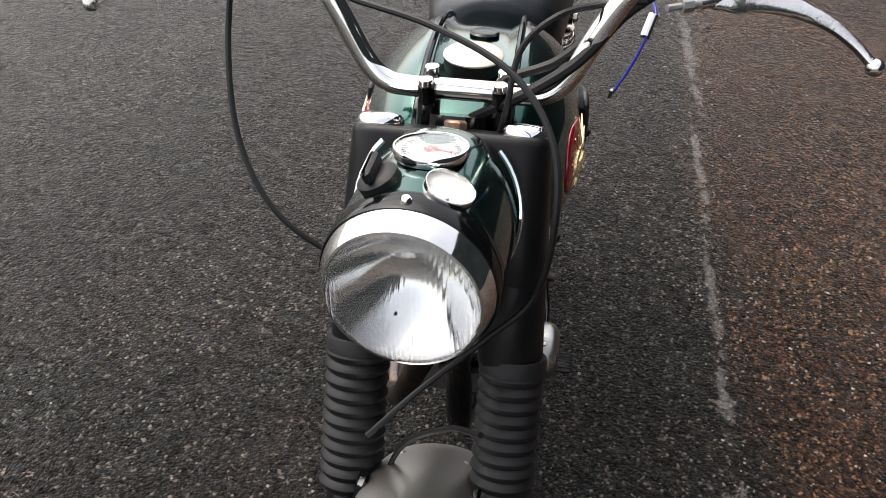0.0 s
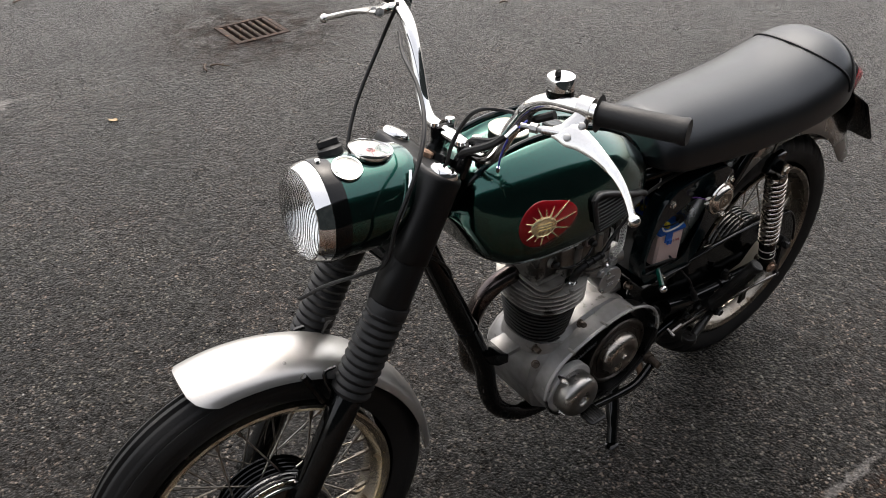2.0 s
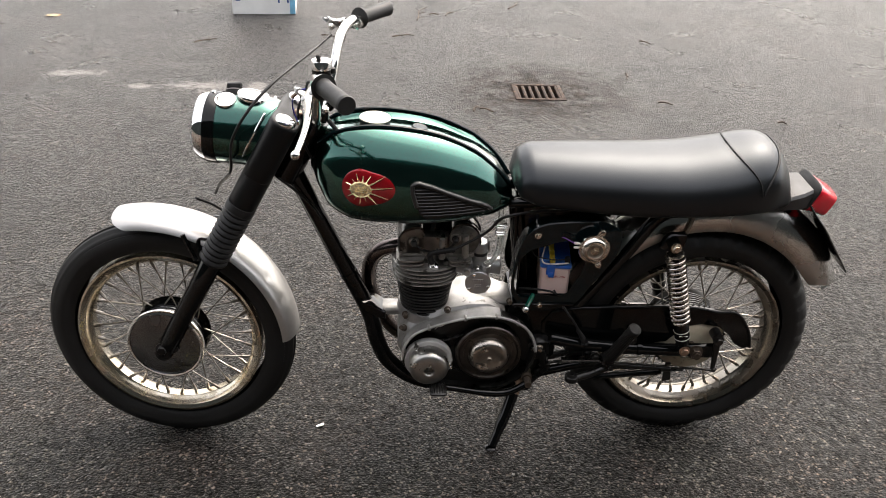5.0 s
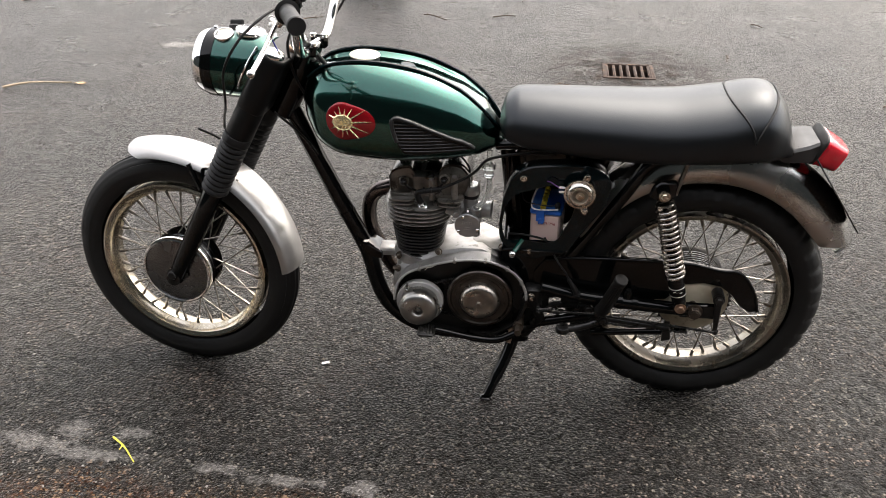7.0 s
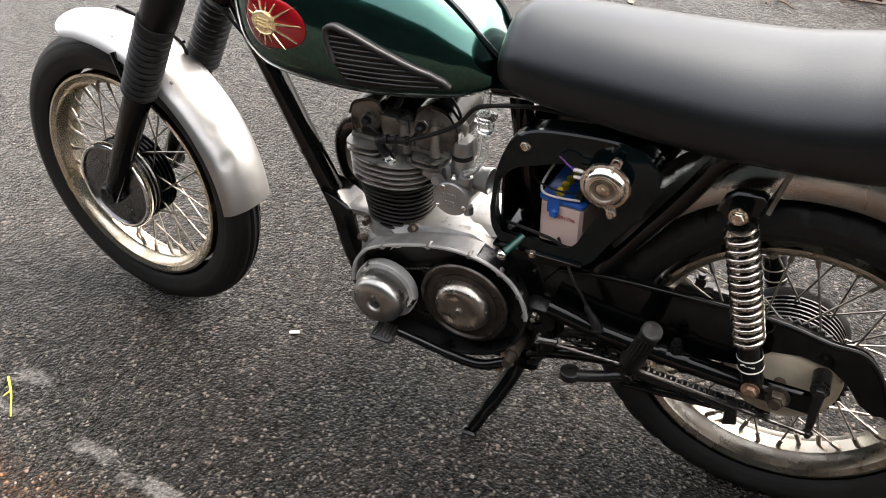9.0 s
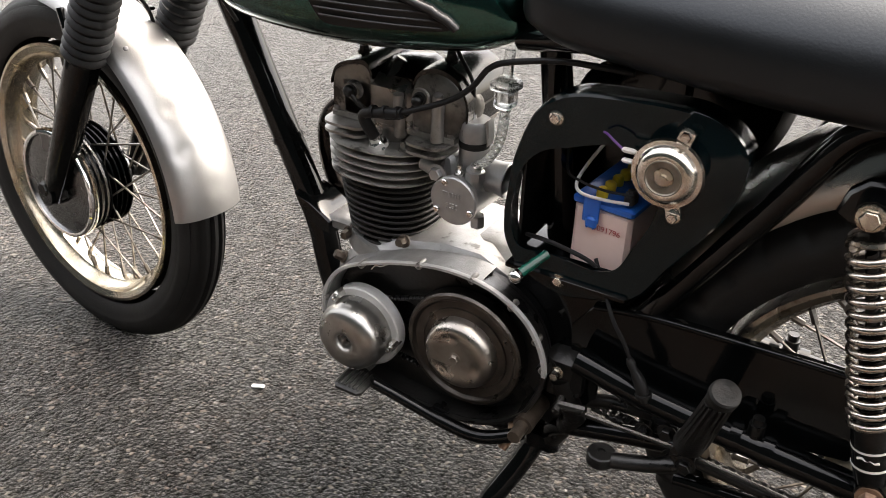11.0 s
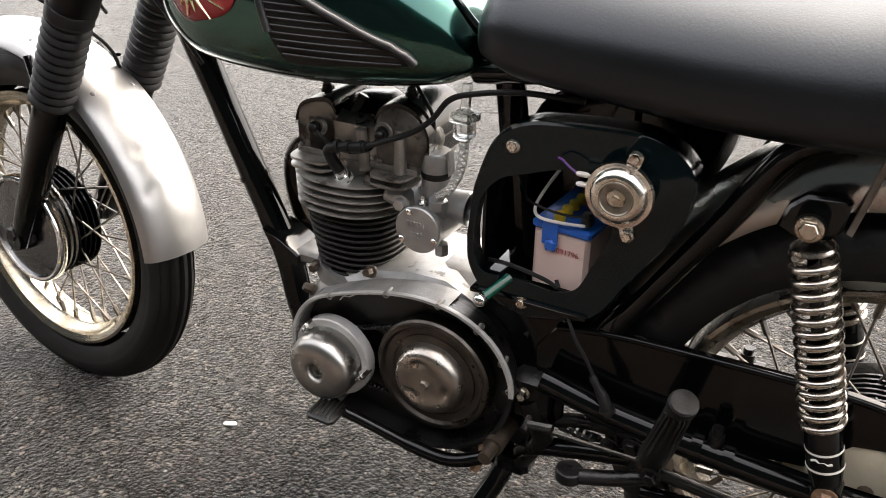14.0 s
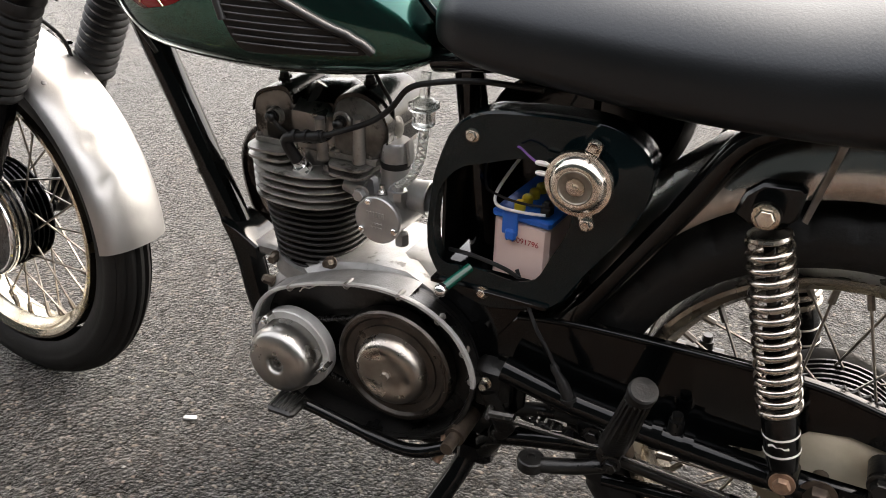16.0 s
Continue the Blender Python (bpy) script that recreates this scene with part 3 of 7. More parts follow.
def wheel(name, axle, R, rim_r, half, knobs, m, spokes, hub_half, rim_metal):
    w = new(name)
    w.parent = bike
    w.empty_display_size = 0.05
    at = (m or Matrix()) @ to_left(*axle)
    part("tyre", tyre_geo(R, rim_r, half, knobs), RUBBER, w, m=at, sharp=50)
    g = Geo()
    f = half * 0.78
    g.lathe([(rim_r, -f), (rim_r + 0.002, -f - 0.002), (rim_r + 0.002, -f - 0.004), (rim_r - 0.003, -f - 0.005), (rim_r - 0.012, -f),
             (rim_r - 0.016, -f * 0.62), (rim_r - 0.026, -f * 0.35), (rim_r - 0.027, 0), (rim_r - 0.026, f * 0.35), (rim_r - 0.016, f * 0.62),
             (rim_r - 0.012, f), (rim_r - 0.003, f + 0.005), (rim_r + 0.002, f + 0.004), (rim_r + 0.002, f + 0.002), (rim_r, f)], n=96, ring=True)
    part("rim", g, rim_metal, w, "dusty steel rim with brown stains", m=at)
    # spokes: each a bent wire with its nipple, crossing its neighbours
    lean_in = radians(38)
    meshes = []
    for side in (-1, 1):
        for way in (-1, 1):
            g = Geo()
            hub_r = 0.058 if side > 0 else 0.04
            a = Vector((hub_r * math.cos(way * lean_in * 1.6), hub_r * math.sin(way * lean_in * 1.6), side * hub_half))
            b = Vector((rim_r - 0.027, 0, side * 0.006))
            g.tube([a, a.lerp(b, 0.93)], 0.0018, 5)
            g.tube([a.lerp(b, 0.9), b + (b - a).normalized() * 0.004], 0.0042, 6)
            ob = part("spoke", g, SPOKE, w, m=at)
            meshes.append(ob.data)
    quarter = spokes // 4
    for i in range(quarter):
        for k in range(4):
            th = 2 * math.pi * (i + (0, 0.25, 0.5, 0.75)[k]) / quarter
            if i == 0:
                spoke = [c for c in w.children if c.name.startswith("spoke")][k]
            else:
                spoke = new("spoke", meshes[k])
                spoke.parent = w
            spoke.matrix_local = at @ Matrix.Rotation(th, 4, "Z") @ at.inverted()
    return w, at


front_wheel, fw = wheel("front_wheel", F_AXLE, 0.304, 0.2235, 0.0405, False, STEER, 36, 0.03, RIM)
g = Geo()
g.lathe([(0.012, 0.071), (0.03, 0.073), (0.06, 0.0725), (0.085, 0.07), (0.087, 0.066), (0.087, 0.03), (0.05, 0.02), (0.045, -0.04), (0.012, -0.045)], n=64)
drum = part("brake_drum", g, DRUM_PLATE, front_wheel, "dark polished front brake plate with bright edge", m=fw)
g = Geo()
g.lathe([(0.085, 0.069), (0.086, 0.0735), (0.0895, 0.0745), (0.093, 0.073), (0.0945, 0.069), (0.0945, 0.061), (0.087, 0.06)], n=72, ring=True)
part("edge_ring", g, CHROME, drum, "bright rim of the brake plate", m=fw)
g = Geo()
for h in (0.052, 0.042, 0.032, 0.022, 0.012, 0.002, -0.008):
    g.lathe([(0.05, h - 0.0025), (0.089, h - 0.0016), (0.09, h), (0.089, h + 0.0016), (0.05, h + 0.0025)], n=56)
pieces("drum_fin", g, BLACK, drum, m=fw)
g = Geo()
g.prism([(0.018, 0.02), (0.03, 0.015), (0.034, -0.01), (0.02, -0.02), (0.005, -0.012)], -0.074, -0.082, 0.002, m=STEER @ Matrix.Translation(F_AXLE))
part("brake_lever", g, GREASY, drum)
g = Geo()
g.lathe([(0.008, -0.1), (0.008, 0.1)], n=12)
g.hexbolt((0, 0, 0.088), 0.0125, 0.012, (0, 0, 1))
part("axle", g, GREASY, front_wheel, m=fw)

rear_wheel, rw = wheel("rear_wheel", R_AXLE, 0.3115, 0.228, 0.05, True, None, 40, 0.04, REAR_RIM)
g = Geo()
g.lathe([(0.012, 0.066), (0.05, 0.066), (0.078, 0.056), (0.086, 0.05), (0.088, 0.04), (0.08, 0.034), (0.06, 0.032), (0.012, 0.032)], n=48)
part("brake_plate", g, DUSTY_PLATE, rear_wheel, "dull cream-coloured rear brake plate", m=rw)
g = Geo()
g.lathe([(0.012, 0.031), (0.07, 0.031), (0.078, 0.02), (0.078, -0.045), (0.085, -0.052), (0.088, -0.058), (0.085, -0.064), (0.012, -0.066)], n=48)
part("hub", g, GREASY, rear_wheel, "black ribbed rear hub", m=rw)
g = Geo()
teeth = 46
prof = []
for i in range(teeth * 2):
    r = 0.099 if i % 2 else 0.092
    a = 2 * math.pi * i / (teeth * 2)
    prof.append((r * math.cos(a), r * math.sin(a)))
g.prism(prof, -0.034, -0.028, 0.0005, m=pose(R_AXLE.x, 0, R_AXLE.z))
part("sprocket", g, GREASY, rear_wheel)
g = Geo()
g.lathe([(0.009, -0.12), (0.009, 0.12)], n=12)
g.hexbolt((0, 0, 0.10), 0.015, 0.014, (0, 0, 1))
part("axle", g, RUST, rear_wheel, m=rw)
g = Geo()
for h in (-0.04, -0.03, -0.02, -0.01, 0.0, 0.01, 0.02):
    g.lathe([(0.05, h - 0.002), (0.084, h - 0.0015), (0.084, h + 0.0015), (0.05, h + 0.002)], n=40)
pieces("hub_fin", g, GREASY, rear_wheel, m=rw)


def mudguard(axle, crown, edge, half, a0, a1, m, material, name, label, thick=0.0018, cut_tail=False, dents=(), arch=(2.6, 0.55)):
    """A curved sheet over a wheel from angle a0 to a1 (degrees from straight behind, over the top)."""
    g = Geo()
    k, n = 110, 28
    outer, inner = [], []
    for i in range(k + 1):
        a = radians(a0 + (a1 - a0) * i / k)
        # tips are rounded
        end = (k - i if cut_tail else min(i, k - i)) / 6.4
        squeeze = math.sqrt(max(0.0, 1 - max(0, 1 - end) ** 2)) * 0.45 + 0.55
        ro, ri = [], []
        for j in range(n + 1):
            u = 2 * j / n - 1
            h = half * u * (squeeze if end < 1 else 1)
            bend = max(0.0, 1 - abs(u * (squeeze if end < 1 else 1)) ** arch[0]) ** arch[1]
            deg = math.degrees(a)
            lo, hi = (ease(deg, edge), ease(deg, crown)) if isinstance(crown, list) else (edge, crown)
            r = lo + (hi - lo) * bend
            for da, du, depth in dents:
                r -= depth * math.exp(-((deg - da) / 2.1) ** 2 - ((u - du - (deg - da) * 0.02) / 0.2) ** 2)
            d = Vector((math.cos(a), 0, math.sin(a)))
            p = axle + d * r + Vector((0, h, 0))
            nrm = (d * 0.7 + Vector((0, u * 0.7, 0))).normalized()
            ro.append(p)
            ri.append(p - nrm * thick)
        rings_row = ro + list(reversed(ri))
        outer.append(rings_row)
    g.loft(outer)
    return part(name, g, material, bike, label, m=m, sharp=60)


front_guard = mudguard(F_AXLE, [(0, 0.3135), (40, 0.3165), (75, 0.326), (110, 0.341)], [(0, 0.286), (40, 0.29), (75, 0.299), (110, 0.309)], 0.0625, 4.0, 107.5, STEER, FENDER, "front_mudguard",
                       "plain satin alloy mudguard with small dents", cut_tail=True, arch=(2.0, 0.56),
                       dents=((36, -0.48, 0.0026), (24, -0.52, 0.0024), (47, 0.1, 0.0009), (12, 0.0, 0.0008)))
rear_guard = mudguard(R_AXLE, [(20, 0.382), (30, 0.39), (44, 0.403), (57, 0.41), (70, 0.413), (85, 0.416), (98, 0.412), (106, 0.402), (112, 0.393), (117, 0.383), (122, 0.375), (128, 0.368), (140, 0.356), (156, 0.345)],
                      [(20, 0.325), (40, 0.312), (60, 0.318), (80, 0.325), (105, 0.325), (125, 0.318), (155, 0.3)], 0.066, 27, 156, None, REAR_FENDER, "rear_mudguard", "plain satin alloy mudguard with grey stains")
g = Geo()
for y in (-1, 1):
    g.tube(curve_through([fork_at(0.265, y * 0.075), F_AXLE + Vector((0.105, y * 0.06, 0.285)), F_AXLE + Vector((0.125, y * 0.058, 0.29))], 4), 0.006, 6, flat=0.5)
    g.tube([fork_at(0.26, y * 0.07, 0.02), F_AXLE + Vector((0.07, y * 0.062, 0.30))], 0.006, 6)
pieces("mudguard_stay", g, BLACK, front_guard, m=STEER)
g = Geo()
for a, y in ((55, -0.036), (55, 0.036), (81, -0.038), (81, 0.038)):
    lean = y / 0.0625
    d = Vector((math.cos(radians(a)), 0, math.sin(radians(a))))
    r = 0.2925 + 0.0265 * (1 - lean * lean) ** 0.56 + (0.0075 if a > 70 else 0.0)
    g.lathe([(0.0042, -0.001), (0.0042, 0.0008), (0.003, 0.002), (0.001, 0.0024)], Matrix.Translation(F_AXLE + d * r + Vector((0, y, 0))) @ (d + Vector((0, y * 13, 0))).to_track_quat("Z", "Y").to_matrix().to_4x4(), 12)
pieces("bolt", g, ALLOY, front_guard, m=STEER)

# fork: the legs stand a little behind the axle
BEHIND = -0.014


def leg_at(s, y):
    return fork_at(s, y, BEHIND)


for y in (-0.08, 0.08):
    g = Geo()
    g.tube([leg_at(-0.02, y), leg_at(-0.012, y), leg_at(0.06, y), leg_at(0.20, y), leg_at(0.30, y), leg_at(0.31, y)], [0.015, 0.021, 0.023, 0.0245, 0.0255, 0.02], 18)
    g.tube([leg_at(-0.004, y - 0.02), leg_at(-0.004, y + 0.02)], 0.0185, 20)
    leg = part("fork_leg", g, BLACK, bike, m=STEER)
    g = Geo()
    rings, rad = [], []
    folds = 11
    for i in range(folds * 4 + 1):
        s = 0.286 + 0.156 * i / (folds * 4)
        rings.append(leg_at(s, y))
        rad.append(0.0292 + (0, 0.0032, 0.0045, 0.0032)[i % 4])
    g.tube(rings, rad, 24)
    g.tube([leg_at(0.283, y), leg_at(0.285, y), leg_at(0.297, y)], [0.026, 0.0285, 0.0285], 24)
    part("gaiter", g, GAITER, leg, "ribbed black rubber gaiter", m=STEER)
    g = Geo()
    m = Matrix.Translation(leg_at(0.671, y * 0.9)) @ FORK.to_track_quat("Z", "Y").to_matrix().to_4x4()
    g.lathe([(0.019, -0.012), (0.0225, -0.008), (0.0235, 0.0), (0.0225, 0.004), (0.0195, 0.0075), (0.012, 0.0095), (0.001, 0.01)], m, 32)
    part("fork_cap", g, CHROME, bike, "chromed fork top nut", m=STEER)
    g = Geo()
    g.tube([leg_at(0.436, y), leg_at(0.438, y), leg_at(0.452, y), leg_at(0.454, y)], [0.029, 0.0335, 0.0335, 0.0325], 28)
    part("gaiter_collar", g, GAITER, bike, m=STEER)


# pressed-steel cowl that wraps both fork legs behind the headlamp, up to the top yoke
def cowl():
    g = Geo()
    rings = []
    for s_up, half, r in ((0.526, 0.1025, 0.0305), (0.53, 0.1048, 0.0325), (0.57, 0.1025, 0.0325), (0.64, 0.0985, 0.0325), (0.661, 0.0975, 0.0325), (0.667, 0.096, 0.031), (0.6695, 0.092, 0.027), (0.6685, 0.086, 0.021)):
        ring = []
        for j in range(48):
            a = 2 * math.pi * (j + 0.5) / 48
            c, d = math.cos(a), math.sin(a)
            ring.append(fork_at(s_up, math.copysign(half - r, c) + r * math.copysign(abs(c) ** 0.9, c), BEHIND + r * math.copysign(abs(d) ** 0.8, d)))
        rings.append(ring)
    g.loft(rings)
    return g


part("fork_cowl", cowl(), SATIN_BLACK, bike, "black pressed-steel cowl behind the headlamp", m=STEER, sharp=60)
# below the headlamp only the two leg shrouds and the lower yoke go on
for y in (-1, 1):
    g = Geo()
    g.tube([fork_at(s, y * c, BEHIND) for s, c in ((0.446, 0.077), (0.45, 0.0765), (0.5, 0.074), (0.545, 0.0715))], [0.0305, 0.0325, 0.0325, 0.032], 28)
    part("leg_shroud", g, SATIN_BLACK, bike, "black steel shroud round the fork leg", m=STEER)
g = Geo()
g.tube([fork_at(0.515, y, BEHIND) for y in (-0.07, -0.035, 0.0, 0.035, 0.07)], [0.016, 0.02, 0.024, 0.02, 0.016], 16)
part("lower_yoke", g, BLACK, bike, "black lower fork yoke", m=STEER)
g = Geo()
m = Matrix.Translation(HEAD + Vector((-0.014, 0, -0.016))) @ FORK.to_track_quat("Z", "Y").to_matrix().to_4x4()
g.lathe([(0.016, -0.01), (0.0165, 0.003), (0.013, 0.005)], m, 24)
g.lathe([(0.0115, 0.004), (0.0115, 0.012), (0.0095, 0.014)], m, 6)
part("stem_nut", g, RUST_BROWN, bike, "brassy steering stem nut", m=STEER)

# headlamp
LAMP = pose(0.1, 0, 0.842, 0, -87, 0)
g = Geo()
g.lathe([(0.0765, -0.034), (0.0772, -0.04), (0.0772, -0.09), (0.0768, -0.13), (0.0755, -0.155), (0.071, -0.165), (0.03, -0.17)], LAMP, 64, caps=(False, True))
shell = part("headlamp", g, GREEN, bike, "dark green headlamp shell with chrome rim", m=STEER)
g = Geo()
g.lathe([(0.0655, 0.006), (0.067, 0.0085), (0.0692, 0.008), (0.0715, 0.004), (0.0738, -0.002), (0.0756, -0.0085), (0.0766, -0.013), (0.0745, -0.0145), (0.068, 0.0)], LAMP, 72, ring=True)
part("rim", g, CHROME, shell, "chromed headlamp rim", m=STEER)
g = Geo()
g.lathe([(0.0752, -0.0125), (0.0778, -0.0135), (0.0788, -0.017), (0.0792, -0.034), (0.0786, -0.0385), (0.0765, -0.0392), (0.073, -0.02)], LAMP, 72, ring=True)
part("rim_band", g, BLACK, shell, "black band behind the rim", m=STEER)
g = Geo()
rings = []
for inside in (0, 1):
    rows = []
    for i in range(15):
        a = i / 14
        rr = 0.067 * math.cos(a * 1.55) + 1e-4
        ring = []
        for j in range(64):
            th = 2 * math.pi * j / 64
            y = rr * math.sin(th)
            ring.append((rr * math.cos(th), y, 0.006 + 0.018 * math.sin(a * 1.55) - (0.0032 if inside else 0)))
        rows.append(ring)
    rings += rows if not inside else list(reversed(rows))
g.loft(rings, m=LAMP, closed=True)
lens = part("lens", g, FLUTED, shell, "fluted clear glass headlamp lens", m=STEER, sharp=80)
lens.visible_shadow = False
g = Geo()
prof = [(0.0665, 0.003)]
for i in range(1, 12):
    a = i / 11
    prof.append((0.0665 * math.sqrt(1 - a * 0.965), 0.003 - 0.05 * a))
g.lathe(prof, LAMP, 48, caps=(False, True))
part("reflector", g, CHROME, shell, "silvered reflector bowl", m=STEER)
g = Geo()
m = pose(0.127, 0, 0.9185)
g.lathe([(0.005, -0.002), (0.005, 0.003), (0.0035, 0.005)], m, 14)
part("screw", g, CHROME, shell, m=STEER)
# chrome bead where the shell meets the cowl
g = Geo()
for way in (1, -1):
    g.tube([fork_at(0.596, 0, BEHIND + 0.046) + FORK * 0.0845 * math.cos(a) + Vector((0, 0.0785, 0)) * math.sin(a) for a in [radians(way * (44 + 6.5 * i)) for i in range(20)]], 0.003, 8)
pieces("trim_bead", g, CHROME, shell, "thin chrome trim bead", m=STEER)


def dial(name, x, y, z, r, h, tilt_back, tilt_side, face, label):
    at = pose(x, y, z, tilt_side, tilt_back, 0)
    g = Geo()
    g.lathe([(r * 0.92, -h), (r * 0.97, -h), (r, -0.004), (r, 0.001), (r * 0.98, 0.0025), (r * 0.94, 0.0025), (r * 0.925, 0.0), (r * 0.92, -0.004)], at, 40, ring=True)
    d = part(name, g, CHROME, bike, label, m=STEER)
    g = Geo()
    g.lathe([(r * 0.93, -0.003), (r * 0.93, -0.0022), (0.001, -0.002)], at, 40)
    part("face", g, face, d, m=STEER)
    g = Geo()
    g.lathe([(r * 0.93, 0.0003), (r * 0.93, 0.0008), (r * 0.6, 0.0014), (0.001, 0.0016)], at, 40)
    pane = part("glass", g, GLASS, d, m=STEER)
    pane.visible_shadow = False
    return d, at


speedo, sp = dial("speedometer", 0.212, 0.0, 0.9165, 0.034, 0.007, 11, 0, DIAL, "round chrome-rimmed speedometer with pale dial")
g = Geo()
for i in range(25):
    a = radians(-40 + 260 * i / 24)
    r0 = 0.0225 if i % 3 else 0.02
    g.tube([sp @ Vector((r0 * math.sin(a), r0 * math.cos(a), -0.0016)), sp @ Vector((0.0265 * math.sin(a), 0.0265 * math.cos(a), -0.0016))], 0.0006, 4)
g.lathe([(0.004, -0.0018), (0.004, -0.0008)], sp, 16)
pieces("scale_mark", g, CABLE, speedo, m=STEER)
g = Geo()
g.tube([sp @ Vector((0, 0, -0.001)), sp @ Vector((-0.006, -0.02, -0.001))], 0.001, 4)
g.lathe([(0.007, -0.0019), (0.007, -0.0012)], sp, 16)
part("needle", g, RED_INK, speedo, m=STEER)
ammeter, am = dial("ammeter", 0.159, -0.0285, 0.9132, 0.0225, 0.008, 2, 22, DIAL, "small round chrome-rimmed ammeter")
g = Geo()
m = pose(0.163, 0.034, 0.9125, -24, -4, 0)
g.lathe([(0.019, -0.006), (0.019, 0.003), (0.015, 0.006), (0.01, 0.007)], m, 28)
g.box((0, 0, 0.012), (0.034, 0.009, 0.014), 0.003, m)
part("light_switch", g, CABLE, bike, "black bakelite light switch", m=STEER)

# handlebar: low in the clamps, up and outwards, then back
bar = []
for y in (-1, 1):
    bar.append([(0.36, y * 0.02, 0.893), (0.36, y * 0.06, 0.893), (0.361, y * 0.084, 0.897), (0.364, y * 0.104, 0.916), (0.37, y * 0.129, 0.962),
                (0.376, y * 0.155, 1.002), (0.383, y * 0.182, 1.022), (0.394, y * 0.222, 1.03), (0.415, y * 0.27, 1.029), (0.455, y * 0.345, 1.026)])
g = Geo()
g.tube(curve_through(list(reversed(bar[0])) + bar[1], 5), 0.0112, 14)
handlebar = part("handlebar", g, CHROME, bike, "chromed high handlebar", m=STEER)
for y in (-0.038, 0.038):
    g = Geo()
    g.box((0.36, y, 0.892), (0.04, 0.017, 0.03), 0.006)
    g.tube([(0.355, y, 0.882), (0.342, y, 0.85)], 0.012, 12)
    clamp = part("bar_clamp", g, BLACK, bike, m=STEER)
    g = Geo()
    for x in (0.346, 0.374):
        g.tube([(x, y, 0.895), (x, y, 0.909)], 0.0055, 10)
        g.lathe([(0.0075, 0), (0.0075, 0.006), (0.006, 0.007)], pose(x, y, 0.904), 14)
    pieces("bolt", g, CHROME, clamp, m=STEER)
for y in (-1, 1):
    g = Geo()
    a, b = Vector((0.4085, y * 0.258, 1.0292)), Vector((0.4665, y * 0.361, 1.031))
    cuts = (0, 0.02, 0.03, 0.1, 0.9, 0.97, 1.0)
    g.tube([a.lerp(b, t) for t in cuts], [0.017, 0.0245, 0.0172, 0.0162, 0.0168, 0.0182, 0.0165], 28)
    part("grip", g, GAITER, bike, "black rubber handlebar grip", m=STEER)
    # lever: split perch on the bar, flat tapering blade, ball end
    p = Vector((0.398, y * 0.240, 1.0295))
    swing = Matrix.Translation(p) @ (Matrix.Rotation(radians(40), 4, "Y") if y > 0 else Matrix()) @ Matrix.Translation(-p)
    across = Vector((0.66, y * 0.25, 0.71))
    g = Geo()
    g.tube([p + Vector((0.004, y * -0.009, 0)), p + Vector((0.011, y * 0.009, 0))], 0.0158, 18)
    g.ribbon([p + Vector((0.002, 0, -0.004)), (0.392, y * 0.244, 1.017), (0.382, y * 0.243, 1.006), (0.374, y * 0.236, 0.999)], [0.009, 0.013, 0.016, 0.009], (0.7, y * 0.7, 0.1), [0.009, 0.008, 0.006, 0.005])
    g.tube([(0.375, y * 0.236, 0.9995), (0.364, y * 0.222, 1.0), (0.357, y * 0.213, 1.0)], [0.0075, 0.0065, 0.006], 12)
    g.tube([p + Vector((0.016, 0, 0.006)), p + Vector((0.019, 0, -0.012))], 0.005, 8)
    perch = part("lever_perch", g, POLISHED, bike, m=STEER @ swing)
    g = Geo()
    blade = curve_through([(0.366, y * 0.224, 0.9995), (0.374, y * 0.243, 1.0025), (0.381, y * 0.264, 1.0), (0.3855, y * 0.296, 0.9905), (0.387, y * 0.329, 0.9765), (0.3835, y * 0.354, 0.961), (0.377, y * 0.375, 0.9435)], 4)
    wide = [ease(i / 24, [(0, 0.008), (0.17, 0.0165), (0.33, 0.0145), (0.5, 0.0095), (0.66, 0.0062), (0.85, 0.0046), (1, 0.0042)]) for i in range(25)]
    g.ribbon(blade, wide, across, [0.0042 + 0.0008 * i / 24 for i in range(25)])
    g.ball((0.3762, y * 0.3775, 0.9415), 0.0085, 16)
    lever = part("lever", g, POLISHED, perch, "polished ball-ended lever blade", m=STEER @ swing)
    g = Geo()
    d = Vector((0.55, y * -0.5, -0.6)).normalized()
    for c in ((0.3885, y * 0.2535, 1.0135), (0.3715, y * 0.2465, 0.9985)):
        for way in (1, -1):
            g.lathe([(0.0052, 0.003), (0.0052, 0.0058), (0.0038, 0.0066)], Matrix.Translation(c) @ (d * way).to_track_quat("Z", "Y").to_matrix().to_4x4(), 14)
    pieces("pivot_screw", g, CARB, lever, m=STEER @ swing)
    g = Geo()
    g.tube([(0.359, y * 0.216, 1.0), (0.352, y * 0.203, 1.0)], 0.0046, 10)
    g.tube([(0.354, y * 0.207, 1.0), (0.349, y * 0.198, 1.0)], 0.0072, 8)
    g.tube([(0.349, y * 0.198, 1.0), (0.342, y * 0.186, 1.0)], 0.0035, 8)
    part("adjuster", g, CARB, perch, m=STEER @ swing)

